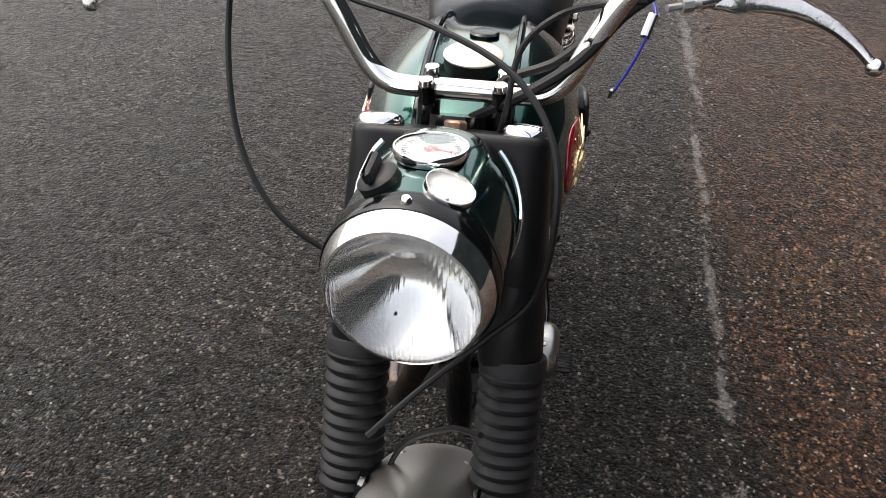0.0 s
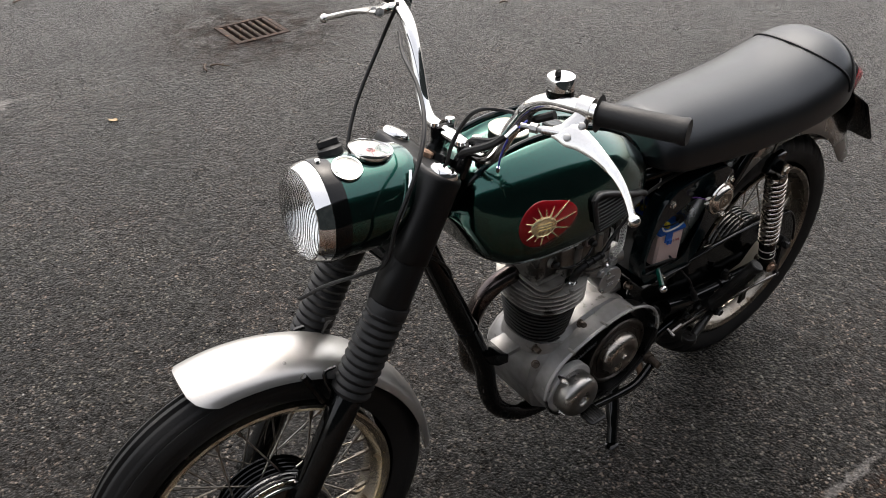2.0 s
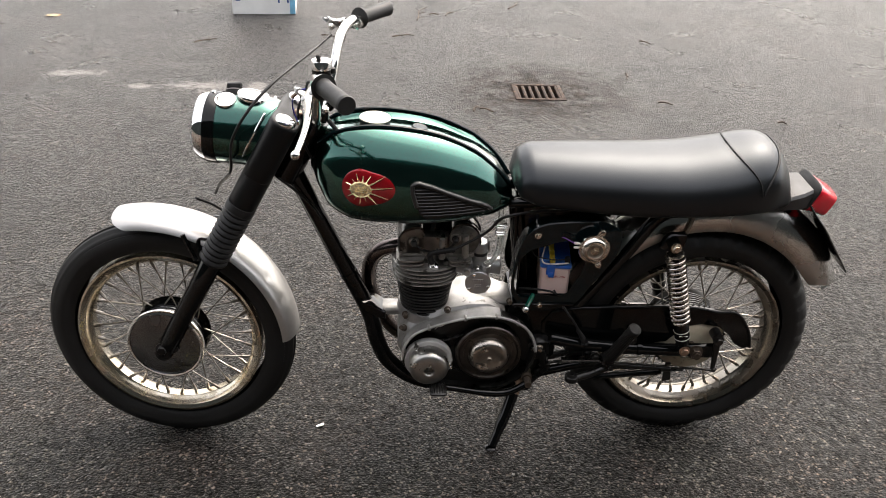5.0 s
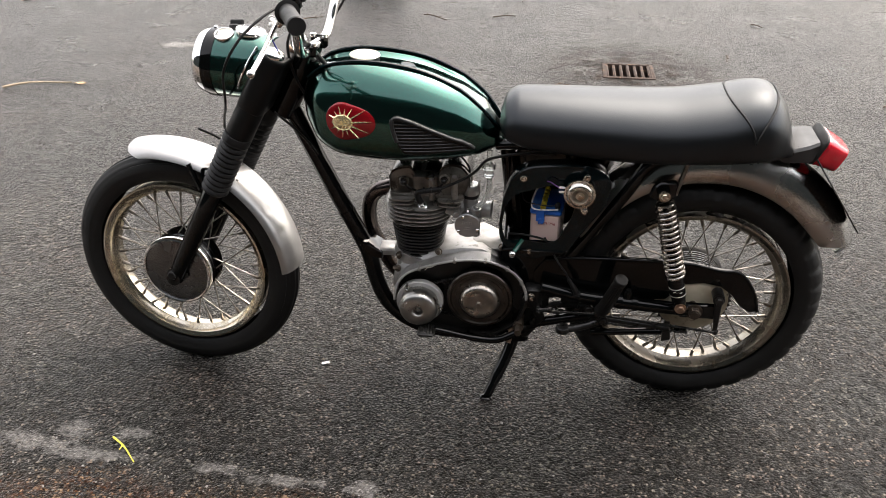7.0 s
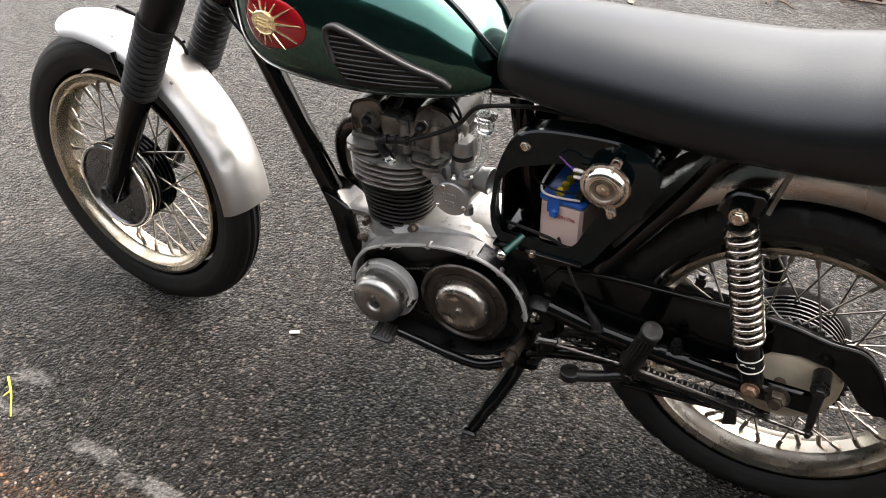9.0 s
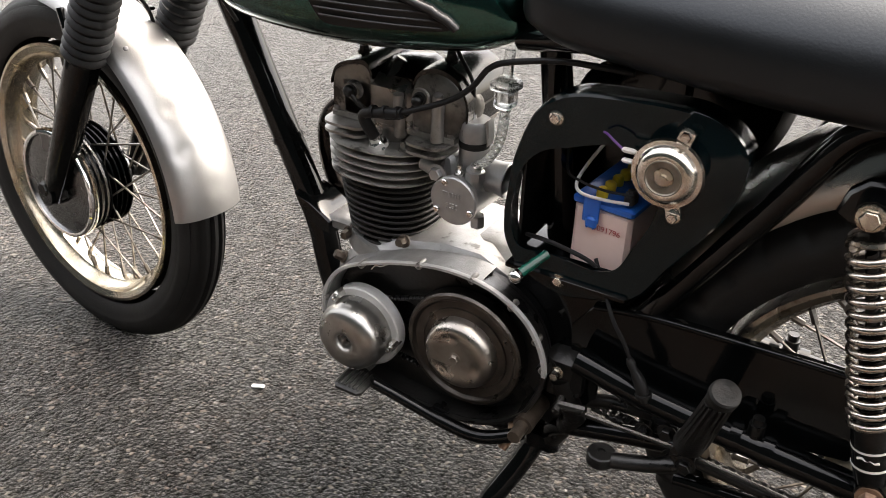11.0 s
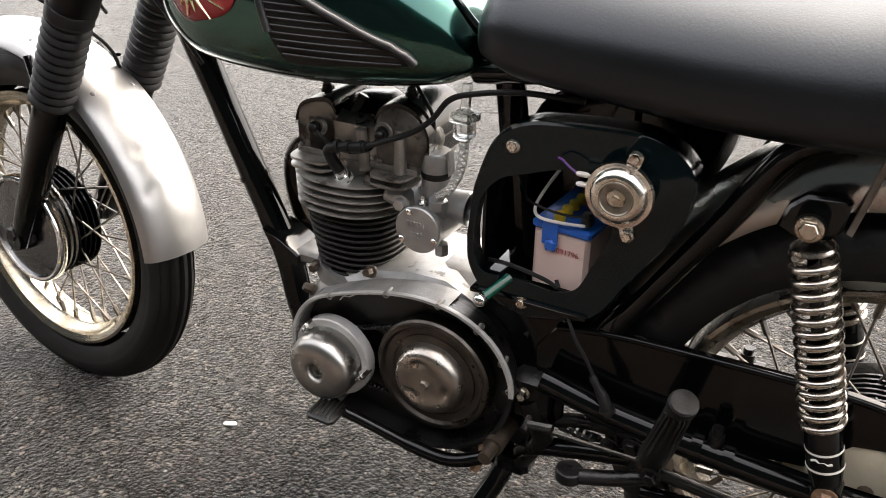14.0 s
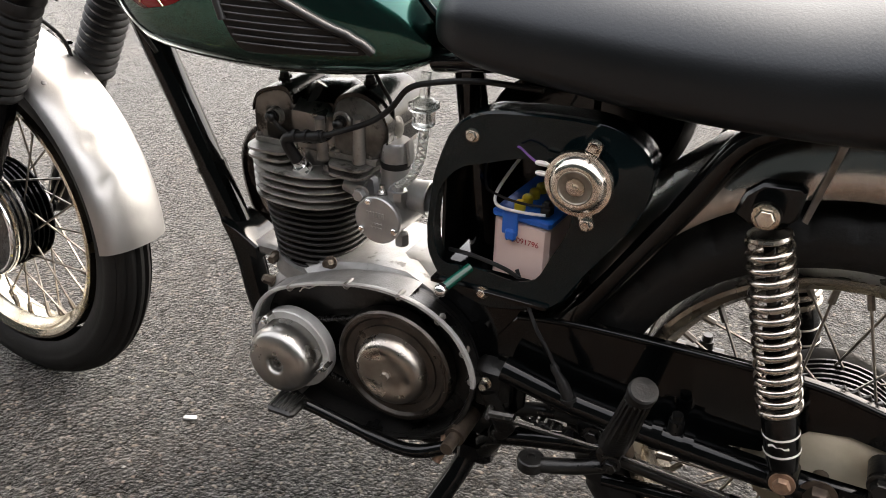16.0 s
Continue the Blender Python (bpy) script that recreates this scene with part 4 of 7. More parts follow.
# dip switch on the left bar
g = Geo()
m = pose(0.396, -0.196, 1.02)
g.lathe([(0.014, 0.0), (0.0185, 0.006), (0.0192, 0.033), (0.017, 0.036)], m, 28)
dip = part("dip_switch", g, BLACK, bike, "black switch housing with chrome lid on the bar", m=STEER)
g = Geo()
g.lathe([(0.0195, 0.024), (0.02, 0.038), (0.0185, 0.041), (0.002, 0.0425)], m, 28)
part("lid", g, CHROME, dip, m=STEER)
g = Geo()
g.box((0.018, 0.006, 0.02), (0.014, 0.012, 0.012), 0.002, m)
g.box((-0.006, 0, 0.046), (0.009, 0.006, 0.009), 0.002, m)
part("toggle", g, CABLE, dip, m=STEER)

# ---- fuel tank ----
T_TOP = [(0.333, 0.80), (0.35, 0.842), (0.375, 0.864), (0.415, 0.877), (0.471, 0.883), (0.544, 0.878), (0.62, 0.862), (0.696, 0.828), (0.748, 0.785), (0.782, 0.735), (0.797, 0.705)]
T_LOW = [(0.333, 0.765), (0.35, 0.735), (0.371, 0.692), (0.422, 0.663), (0.54, 0.655), (0.65, 0.659), (0.745, 0.671), (0.782, 0.687), (0.797, 0.697)]
T_HALF = [(0.333, 0.03), (0.35, 0.075), (0.385, 0.108), (0.44, 0.126), (0.5, 0.132), (0.58, 0.132), (0.66, 0.12), (0.73, 0.097), (0.78, 0.062), (0.797, 0.03)]


def tank_half(x, z):
    """How far the tank's side stands out at x, z."""
    top, low, w = ease(x, T_TOP), ease(x, T_LOW), ease(x, T_HALF)
    mid = low + 0.42 * (top - low)
    h, e = (top - mid, 2.15) if z > mid else (mid - low, 3.6)
    return w * max(0.0, 1 - min(abs(z - mid) / h, 1) ** e) ** (1 / e)


def tank():
    g = Geo()
    rings = []
    n = 88
    for i in range(49):
        s = i / 48
        x = 0.333 + 0.464 * (0.5 - 0.5 * math.cos(math.pi * s))
        top, low, w = ease(x, T_TOP), ease(x, T_LOW), ease(x, T_HALF)
        mid = low + 0.42 * (top - low)
        ring = []
        for j in range(n):
            a = 2 * math.pi * (j + 0.5) / n
            c, d = math.cos(a), math.sin(a)
            e = 2.15 if d > 0 else 3.6
            y = w * math.copysign(abs(c) ** (2 / e), c)
            sunk = 0.021 * max(0.0, 1 - (abs(y) / 0.048) ** 6) * min(w / 0.12, 1) ** 2 if d > 0 else 0.0
            ring.append((x, y, mid + (top - mid if d > 0 else mid - low) * math.copysign(abs(d) ** (2 / e), d) - sunk))
        rings.append(ring)
    g.loft(rings)
    t = part("fuel_tank", g, GREEN, bike, "dark metallic green fuel tank with red badge", sharp=70)
    # welded beads along the top
    for y in (-0.05, 0.05):
        pts = []
        for i in range(30):
            x = 0.352 + 0.432 * i / 29
            top, low, w = ease(x, T_TOP), ease(x, T_LOW), ease(x, T_HALF)
            yy = min(abs(y), w * 0.6) * (1 if y > 0 else -1)
            mid = low + 0.42 * (top - low)
            pts.append((x, yy, mid + (top - mid) * max(0, 1 - (abs(yy) / w) ** 2.15) ** (1 / 2.15) + 0.001))
        g = Geo()
        g.tube(pts, 0.0042, 8)
        part("seam", g, BLACK_GREEN, t)
    return t


fuel_tank = tank()
g = Geo()
m = pose(0.474, 0, 0.8615, 0, 2, 0)
g.lathe([(0.033, 0.0118), (0.0345, 0.0125), (0.0345, 0.0142), (0.033, 0.0155), (0.02, 0.0163), (0.002, 0.0165)], m, 40)
cap = part("filler_cap", g, CREAM, fuel_tank, "pale flat round filler cap")
g = Geo()
g.lathe([(0.032, -0.012), (0.0335, -0.004), (0.0335, 0.0115), (0.032, 0.012)], m, 40)
part("gasket", g, CABLE, cap)
g = Geo()
m = pose(0.572, -0.004, 0.8525, 0, 9, 0)
g.lathe([(0.0185, -0.002), (0.0185, 0.003), (0.016, 0.005), (0.012, 0.004), (0.002, 0.005)], m, 28)
part("plug", g, BLACK_GREEN, fuel_tank)


def on_tank(x, z, off, side):
    return (x, side * (tank_half(x, z) + off), z)


def badge(side):
    cx, cz = 0.448, 0.765
    k = 44
    shape = []
    for i in range(k):
        a = 2 * math.pi * i / k
        c, s = math.cos(a), math.sin(a)
        r = 0.0425
        if c > 0:
            r = 0.0425 * (1 + 0.68 * max(c, 0) ** 3.2)
        shape.append((r * c, r * s * (1.0 - 0.12 * max(c, 0))))
    g = Geo()
    rings = []
    for f, off in ((1.0, 0.0), (1.0, 0.0015), (0.97, 0.0024), (0.85, 0.0032), (0.5, 0.0042), (0.02, 0.0048)):
        rings.append([on_tank(cx + f * u, cz + f * v, off, side) for u, v in shape])
    g.loft(rings)
    b = part("tank_badge", g, RED, fuel_tank, "glossy red pear-shaped badge with gilt star")
    g = Geo()
    for i in range(14):
        a = 2 * math.pi * i / 14 + 0.1
        c, s = math.cos(a), math.sin(a)
        reach = 0.036 + (0.03 if c > 0.85 else 0.012 if c > 0.6 else 0.0) - 0.006 * (i % 2)
        g.tube([on_tank(cx + r * c, cz + r * s, 0.0046, side) for r in (0.012, reach * 0.6, reach)], [0.0026, 0.0017, 0.0006], 5)
    pieces("ray", g, GOLD, b, "gilt ray")
    g = Geo()
    oval = [(0.0225 * math.cos(2 * math.pi * i / 28), 0.0172 * math.sin(2 * math.pi * i / 28)) for i in range(28)]
    rings = [[on_tank(cx - 0.002 + f * u, cz + f * v, off, side) for u, v in oval] for f, off in ((1.05, 0.002), (1.05, 0.0065), (0.95, 0.0078), (0.9, 0.0068), (0.02, 0.0075))]
    g.loft(rings)
    for dz in (-0.005, 0.0, 0.005):
        g.tube([on_tank(cx - 0.014 + t, cz + dz, 0.0077, side) for t in (0, 0.008, 0.016, 0.024)], 0.0015, 5)
    part("medallion", g, GOLD, b, "oval gilt medallion")


for side in (-1, 1):
    badge(side)


def knee_pad(side):
    top = [(0.55, 0.772), (0.558, 0.783), (0.578, 0.782), (0.64, 0.757), (0.708, 0.727), (0.724, 0.717), (0.732, 0.708)]
    low = [(0.55, 0.772), (0.566, 0.723), (0.584, 0.695), (0.66, 0.698), (0.715, 0.701), (0.732, 0.705)]

    def edge(tab, x):
        return ease(x, tab)

    g = Geo()
    xs = [0.5505 + 0.181 * i / 36 for i in range(37)]
    rings = []
    for x in xs:
        a, b = edge(low, x), edge(top, x)
        b = max(b, a + 0.003)
        rings.append([on_tank(x, a - 0.001, -0.001, side), on_tank(x, a, 0.004, side), on_tank(x, (a + b) / 2, 0.0045, side), on_tank(x, b, 0.004, side), on_tank(x, b + 0.001, -0.001, side)])
    g.loft(rings)
    pad = part("knee_pad", g, GAITER, fuel_tank, "ribbed black rubber knee pad with grey edge")
    for i in range(9):
        z = 0.7045 + 0.0079 * i
        span = [x for x in xs if edge(low, x) < z - 0.002 and edge(top, x) > z + 0.006]
        if len(span) < 3:
            continue
        g = Geo()
        g.tube([on_tank(x, z, 0.005, side) for x in span], 0.0014, 6)
        part("rib", g, PAD_EDGE, pad)
    g = Geo()
    rim_pts = [on_tank(x, edge(low, x) + 0.004, 0.0055, side) for x in xs[3:0:-1]] + [on_tank(x, edge(top, x) - 0.003, 0.0062, side) for x in xs[1:]]
    g.tube(rim_pts, 0.0048, 10)
    part("edge", g, PAD_EDGE, pad, "grey moulded upper edge")


for side in (-1, 1):
    knee_pad(side)
g = Geo()
g.lathe([(0.018, 0), (0.018, 0.014), (0.012, 0.018)], pose(0.455, -0.055, 0.682, 180), 16)
part("fuel_tap", g, BLACK, fuel_tank)

# ---- seat ----
S_TOP = [(0.785, 0.765), (0.795, 0.795), (0.82, 0.81), (0.924, 0.812), (1.05, 0.812), (1.169, 0.816), (1.27, 0.831), (1.335, 0.845), (1.37, 0.838), (1.4, 0.805), (1.422, 0.75), (1.43, 0.715)]
S_LOW = [(0.785, 0.735), (0.8, 0.715), (0.845, 0.7), (0.93, 0.693), (1.05, 0.686), (1.17, 0.688), (1.3, 0.695), (1.4, 0.7), (1.43, 0.702)]
S_HALF = [(0.785, 0.05), (0.797, 0.085), (0.83, 0.102), (0.92, 0.113), (1.05, 0.124), (1.2, 0.132), (1.3, 0.13), (1.36, 0.117), (1.405, 0.088), (1.422, 0.064), (1.43, 0.04)]


def seat_point(x, a, off=0.0):
    top, low, w = ease(x, S_TOP), ease(x, S_LOW), ease(x, S_HALF)
    c, d = math.cos(a), math.sin(a)
    mid = low + 0.3 * (top - low)
    e = 3.3 if d > 0 else 4.0
    side = abs(c) ** (2 / e)
    height = (top - mid + off - 0.03 * side ** 2) * abs(d) ** (2 / e) if d > 0 else (low - mid) * abs(d) ** (2 / e)
    return (x, (w + off) * math.copysign(side, c), mid + height)


g = Geo()
rings = []
for i in range(61):
    x = 0.785 + 0.645 * (0.5 - 0.5 * math.cos(math.pi * i / 60))
    rings.append([seat_point(x, 2 * math.pi * (j + 0.5) / 48) for j in range(48)])
g.loft(rings)
seat = part("seat", g, VINYL, bike, "long black vinyl dual seat with piped rear hump", sharp=75)
g = Geo()
g.tube([seat_point(1.268 + 0.055 * abs(math.cos(a)) ** 1.5, a, 0.001) for a in [radians(4 + 172 * i / 40) for i in range(41)]], 0.0022, 6)
g.tube([seat_point(1.325 + 0.05 * math.sin(a) ** 1.4, a, 0.001) for a in [radians(4 + 172 * i / 40) for i in range(41)]], 0.0026, 6)
g.tube([seat_point(1.325 + 0.1 * t, radians(4 + 16 * t), 0.001) for t in [i / 10 for i in range(11)]], 0.0014, 5)
pieces("piping", g, CABLE, seat)


# ---- frame ----
g = Geo()
g.tube([(0.27, 0, 0.73), (0.345, 0, 0.872)], 0.032, 20)
g.tube(curve_through([(0.285, 0, 0.765), (0.31, 0, 0.70), (0.394, 0, 0.507), (0.456, 0, 0.365), (0.478, 0, 0.27), (0.51, 0, 0.2), (0.58, 0, 0.145), (0.68, 0, 0.128), (0.85, 0, 0.13)], 5), 0.0205, 18)
g.tube([(0.408, 0, 0.475), (0.411, 0, 0.468)], 0.0225, 18)
g.tube([(0.33, 0, 0.80), (0.6, 0, 0.72), (0.80, 0, 0.68)], 0.018, 14)
frame_ob = part("frame", g, BLACK, bike, "black tubular steel frame")
g = Geo()
g.tube([(0.80, 0, 0.68), (0.83, 0, 0.45), (0.86, 0, 0.25), (0.85, 0, 0.13)], 0.018, 14)
part("seat_tube", g, BLACK, frame_ob)
for y in (-0.088, 0.088):
    g = Geo()
    g.tube(curve_through([(0.9, y * 0.5, 0.31), (0.95, y * 0.57, 0.387), (1.014, y * 0.63, 0.489), (1.069, y * 0.68, 0.578), (1.118, y * 0.74, 0.663), (1.16, y * 0.85, 0.695)], 4), 0.0145, 14)
    part("stay_tube", g, BLACK, frame_ob)
    g = Geo()
    g.tube(curve_through([(0.78, y * 0.5, 0.69), (0.9, y * 0.85, 0.712), (1.15, y, 0.712), (1.36, y * 0.9, 0.715)], 4), 0.0125, 12)
    part("seat_rail", g, BLACK, frame_ob)
g = Geo()
g.prism([(0.438, 0.405), (0.465, 0.398), (0.50, 0.376), (0.50, 0.355), (0.475, 0.358), (0.452, 0.375)], -0.03, 0.03, 0.003)
part("engine_bracket", g, BLACK, frame_ob)

# ---- swinging arm, shock absorbers, chain run ----
for y in (-0.088, 0.088):
    g = Geo()
    g.tube(curve_through([(0.9, y, 0.342), (1.0, y, 0.322), (1.15, y, 0.309), (1.265, y, 0.303)], 4), 0.016, 14)
    g.box((1.275, y, 0.303), (0.085, 0.012, 0.042), 0.004)
    arm = part("swinging_arm", g, BLACK, bike)
    g = Geo()
    for x in (1.09, 1.125):
        z = 0.31 + (1.15 - x) * 0.09
        g.tube([(x - 0.006, y, z), (x + 0.006, y, z)], 0.0195, 14)
    pieces("band", g, BLACK, arm)
    g = Geo()
    g.tube([(1.108, y, 0.325), (1.108, y, 0.342)], 0.009, 12)
    g.tube([(1.108, y, 0.34), (1.108, y, 0.35)], 0.0065, 8)
    part("clamp_bolt", g, GREASY, arm)


def shock(y):
    s = 1 if y > 0 else -1
    top, low = Vector((1.154, y, 0.624)), Vector((1.227, y, 0.331))
    d = (low - top).normalized()
    g = Geo()
    g.tube([top + d * 0.03, top + d * 0.12, top + d * 0.125, top + d * 0.23], [0.0065, 0.0065, 0.012, 0.012], 14)
    g.tube([top - Vector((0, 0.014, 0)), top + Vector((0, 0.014, 0))], 0.0145, 18)
    g.tube([top + d * 0.21, top + d * 0.22, top + d * 0.265, top + d * 0.29], [0.017, 0.0188, 0.0188, 0.0155], 18)
    g.tube([low - Vector((0, 0.014, 0)), low + Vector((0, 0.014, 0))], 0.016, 16)
    sh = part("shock_absorber", g, BLACK, bike, "black shock absorber with bare steel coil spring")
    g = Geo()
    g.tube(helix(top + d * 0.03, top + d * 0.224, 0.0196, 14.5, 24), 0.0041, 10)
    part("spring", g, SPRING_STEEL, sh, "bare steel coil spring")
    g = Geo()
    g.lathe([(0.01, 0), (0.0205, 0.001), (0.0215, 0.004), (0.0205, 0.006), (0.012, 0.008)], Matrix.Translation(top + d * 0.022) @ d.to_track_quat("Z", "Y").to_matrix().to_4x4(), 24)
    part("spring_seat", g, SPRING_STEEL, sh)
    g = Geo()
    for k in (0.245, 0.266):
        g.tube([top + d * k, top + d * (k + 0.0025)], 0.0191, 20)
    g.tube([top + d * 0.2555 + Vector((-0.011 + 0.004 * i, s * 0.0174, 0.002 * (i % 2))) for i in range(6)], 0.0014, 5)
    pieces("label_band", g, PALE, sh, "printed pale band")
    g = Geo()
    g.hexbolt(top + Vector((0, s * 0.016, 0)), 0.0095, 0.008, (0, s, 0))
    part("top_bolt", g, OLD_CHROME, sh)
    g = Geo()
    g.hexbolt(low + Vector((0, s * 0.014, 0)), 0.0095, 0.009, (0, s, 0))
    g.tube([low + Vector((0, s * 0.012, 0)), low + Vector((0, s * 0.0165, 0))], 0.0135, 18)
    part("lower_nut", g, RUST_BROWN, sh, "rusty lower nut and washers")


shock(-0.112)
shock(0.112)
g = Geo()
for y in (-0.112, 0.112):
    g.prism([(1.124, 0.612), (1.131, 0.634), (1.145, 0.647), (1.178, 0.65), (1.184, 0.645), (1.181, 0.618), (1.172, 0.607), (1.154, 0.602), (1.139, 0.603)], y * 0.82, y * 0.97, 0.003)
pieces("shock_bracket", g, BLACK, frame_ob)

g = Geo()
guard = [(0.905, 0.405), (0.972, 0.4145), (1.085, 0.4185), (1.18, 0.42), (1.25, 0.417), (1.315, 0.404), (1.365, 0.399), (1.402, 0.351), (1.419, 0.297), (1.4, 0.292), (1.377, 0.306), (1.355, 0.336), (1.324, 0.36), (1.282, 0.367), (1.242, 0.36), (1.2, 0.315), (1.15, 0.308), (1.0, 0.305), (0.885, 0.315), (0.88, 0.37)]
g.prism(guard, -0.066, -0.062, 0.001)
g.tube([(p.x, -0.0645, p.y - 0.001) for p in curve_through([Vector((a, b, 0)) for a, b in guard[:9]], 5)], 0.0042, 10)
g.loft([[(p.x, -0.066, p.y + 0.001), (p.x, -0.056, p.y + 0.002), (p.x, -0.056, p.y), (p.x, -0.066, p.y - 0.003)] for p in curve_through([Vector((a, b, 0)) for a, b in guard[:9]], 4)])
part("chain_guard", g, BLACK, bike, "long black chain guard")
g = Geo()
chain_y = -0.045
run = []
cs, cr = Vector((0.86, 0.30)), Vector((R_AXLE.x, R_AXLE.z))
for i in range(44):
    t = i / 43
    run.append(Vector((cs.x + (cr.x - cs.x) * t, chain_y, cs.y - 0.04 + (cr.y - 0.096 - cs.y + 0.04) * t - 0.012 * math.sin(math.pi * t))))
for i in range(43):
    a, b = run[i], run[i + 1]
    w = 0.0045 if i % 2 else 0.0065
    for s in (-1, 1):
        g.tube([a + Vector((-0.002, s * w, 0)), b + Vector((0.002, s * w, 0))], 0.0042, 6, flat=0.3)
    g.tube([a + Vector((0, -0.008, 0)), a + Vector((0, 0.008, 0))], 0.003, 6)
part("chain", g, GREASY, bike, "greasy roller chain")

# ---- engine ----
CYL = Vector((0.594, 0, 0))
g = Geo()
case = [(0.53, 0.30), (0.535, 0.34), (0.56, 0.372), (0.62, 0.4), (0.70, 0.418), (0.75, 0.419), (0.79, 0.4), (0.812, 0.34), (0.812, 0.26), (0.785, 0.205), (0.74, 0.17), (0.62, 0.175), (0.555, 0.22)]
g.prism(case, -0.068, 0.085, 0.012)
g.tube([(0.595, 0, 0.36), (0.6, 0, 0.385)], 0.07, 40)
g.box((0.765, 0.01, 0.405), (0.1, 0.09, 0.03), 0.012)
g.box((0.515, 0, 0.372), (0.07, 0.05, 0.018), 0.004)
crankcase = part("crankcase", g, ALLOY, bike, "bare cast alloy engine casing with oil stains")
# primary case with its cover off: a bright flange round a dark hollow
outline = [(0.538, 0.285), (0.543, 0.325), (0.57, 0.364), (0.625, 0.391), (0.69, 0.41), (0.745, 0.416), (0.795, 0.408), (0.836, 0.384), (0.86, 0.35), (0.869, 0.31), (0.858, 0.264), (0.828, 0.222), (0.77, 0.192), (0.70, 0.188), (0.62, 0.198), (0.565, 0.232)]
smooth = [p for p in curve_through([Vector((a, b, 0)) for a, b in outline + outline[:1]], 5)][:-1]
cx, cz = 0.70, 0.30
g = Geo()
rings = []
for f, y in ((0.99, -0.098), (1.0, -0.0995), (1.0, -0.1035), (0.996, -0.105), (0.968, -0.105), (0.964, -0.1035), (0.966, -0.098)):
    rings.append([(cx + (p.x - cx) * f, y, cz + (p.y - cz) * f) for p in smooth])
rows = list(zip(*rings))
g.loft([rows[k % len(rows)] for k in range(0, 46)])
flange = part("primary_flange", g, MACHINED, crankcase, "bright machined flange of the open primary case")
g = Geo()
g.loft([rows[k % len(rows)] for k in range(45, len(rows) + 1)])
part("lower_flange", g, GREASY, crankcase, "black lower flange of the primary case")
loop = smooth + smooth[:1]
# rear stretch is coloured black for the shade of frame and gearbox
for some, skin, back, note in ((loop[28:72], GREASY, 0.93, "rear wall of the primary case, blackened to stand for shade"), (loop[71:] + loop[1:29], ALLOY, 0.99, "cast alloy wall of the primary case")):
    g = Geo()
    g.loft([[(cx + (p.x - cx) * f, y, cz + (p.y - cz) * f) for f, y in ((back, -0.06), (0.992, -0.0985), (0.957, -0.0985), (min(back, 0.957) - 0.01, -0.06))] for p in some])
    part("primary_wall", g, skin, crankcase, note)
g = Geo()
g.loft([[(cx + (p.x - cx) * 0.95, -0.07, cz + (p.y - cz) * 0.95) for p in smooth], [(cx + (p.x - cx) * 0.95, -0.074, cz + (p.y - cz) * 0.95) for p in smooth]])
part("primary_back", g, GREASY, crankcase, "oily black inside of the primary case")
g = Geo()
for i in (3, 13, 20, 27, 33, 39, 44):
    p = smooth[i]
    x, z = cx + (p.x - cx) * 0.968, cz + (p.y - cz) * 0.968
    g.lathe([(0.0036, 0.012), (0.0046, 0.014), (0.0046, 0.0285), (0.0028, 0.0292), (0.0027, 0.026), (0.0005, 0.0255)], to_left(x, -0.076, z), 14)
pieces("screw_boss", g, HEAD_ALLOY, crankcase)
g = Geo()
g.tube(curve_through([(0.618, -0.1, 0.376), (0.625, -0.101, 0.384), (0.634, -0.101, 0.386), (0.645, -0.101, 0.393), (0.662, -0.101, 0.398)], 5), 0.0009, 6)
part("sealant", g, PALE, crankcase, "torn scrap of white sealant")
# alternator housing
g = Geo()
m = to_left(0.605, 0, 0.285)
g.lathe([(0.03, 0.074), (0.058, 0.09), (0.0582, 0.097), (0.0585, 0.1), (0.0585, 0.1055), (0.057, 0.107), (0.046, 0.107)], m, 48)
stator = part("alternator", g, MACHINED, crankcase, "pale machined alternator housing with three bolts")
g = Geo()
g.lathe([(0.0465, 0.104), (0.0475, 0.106), (0.0478, 0.122), (0.0474, 0.132), (0.0458, 0.138), (0.043, 0.1428), (0.039, 0.146), (0.034, 0.148), (0.026, 0.1492), (0.017, 0.1495), (0.0145, 0.1492), (0.0128, 0.1482), (0.0112, 0.1445), (0.0105, 0.14), (0.0085, 0.1385), (0.0078, 0.1425), (0.0065, 0.1435), (0.0058, 0.142), (0.0054, 0.136), (0.001, 0.1355)], m, 48)
part("cover", g, BRUSHED, stator, "round dished steel cover")
g = Geo()
for a in (124, -6, 244):
    p = Vector((0.605 + 0.0535 * math.cos(radians(a)), -0.1, 0.285 + 0.0535 * math.sin(radians(a))))
    g.hexbolt(p, 0.0065, 0.02, (0, -1, 0), False)
    g.lathe([(0.0032, 0.02), (0.0032, 0.026), (0.0024, 0.0268)], to_left(*p), 10)
pieces("nut", g, POLISHED, stator)
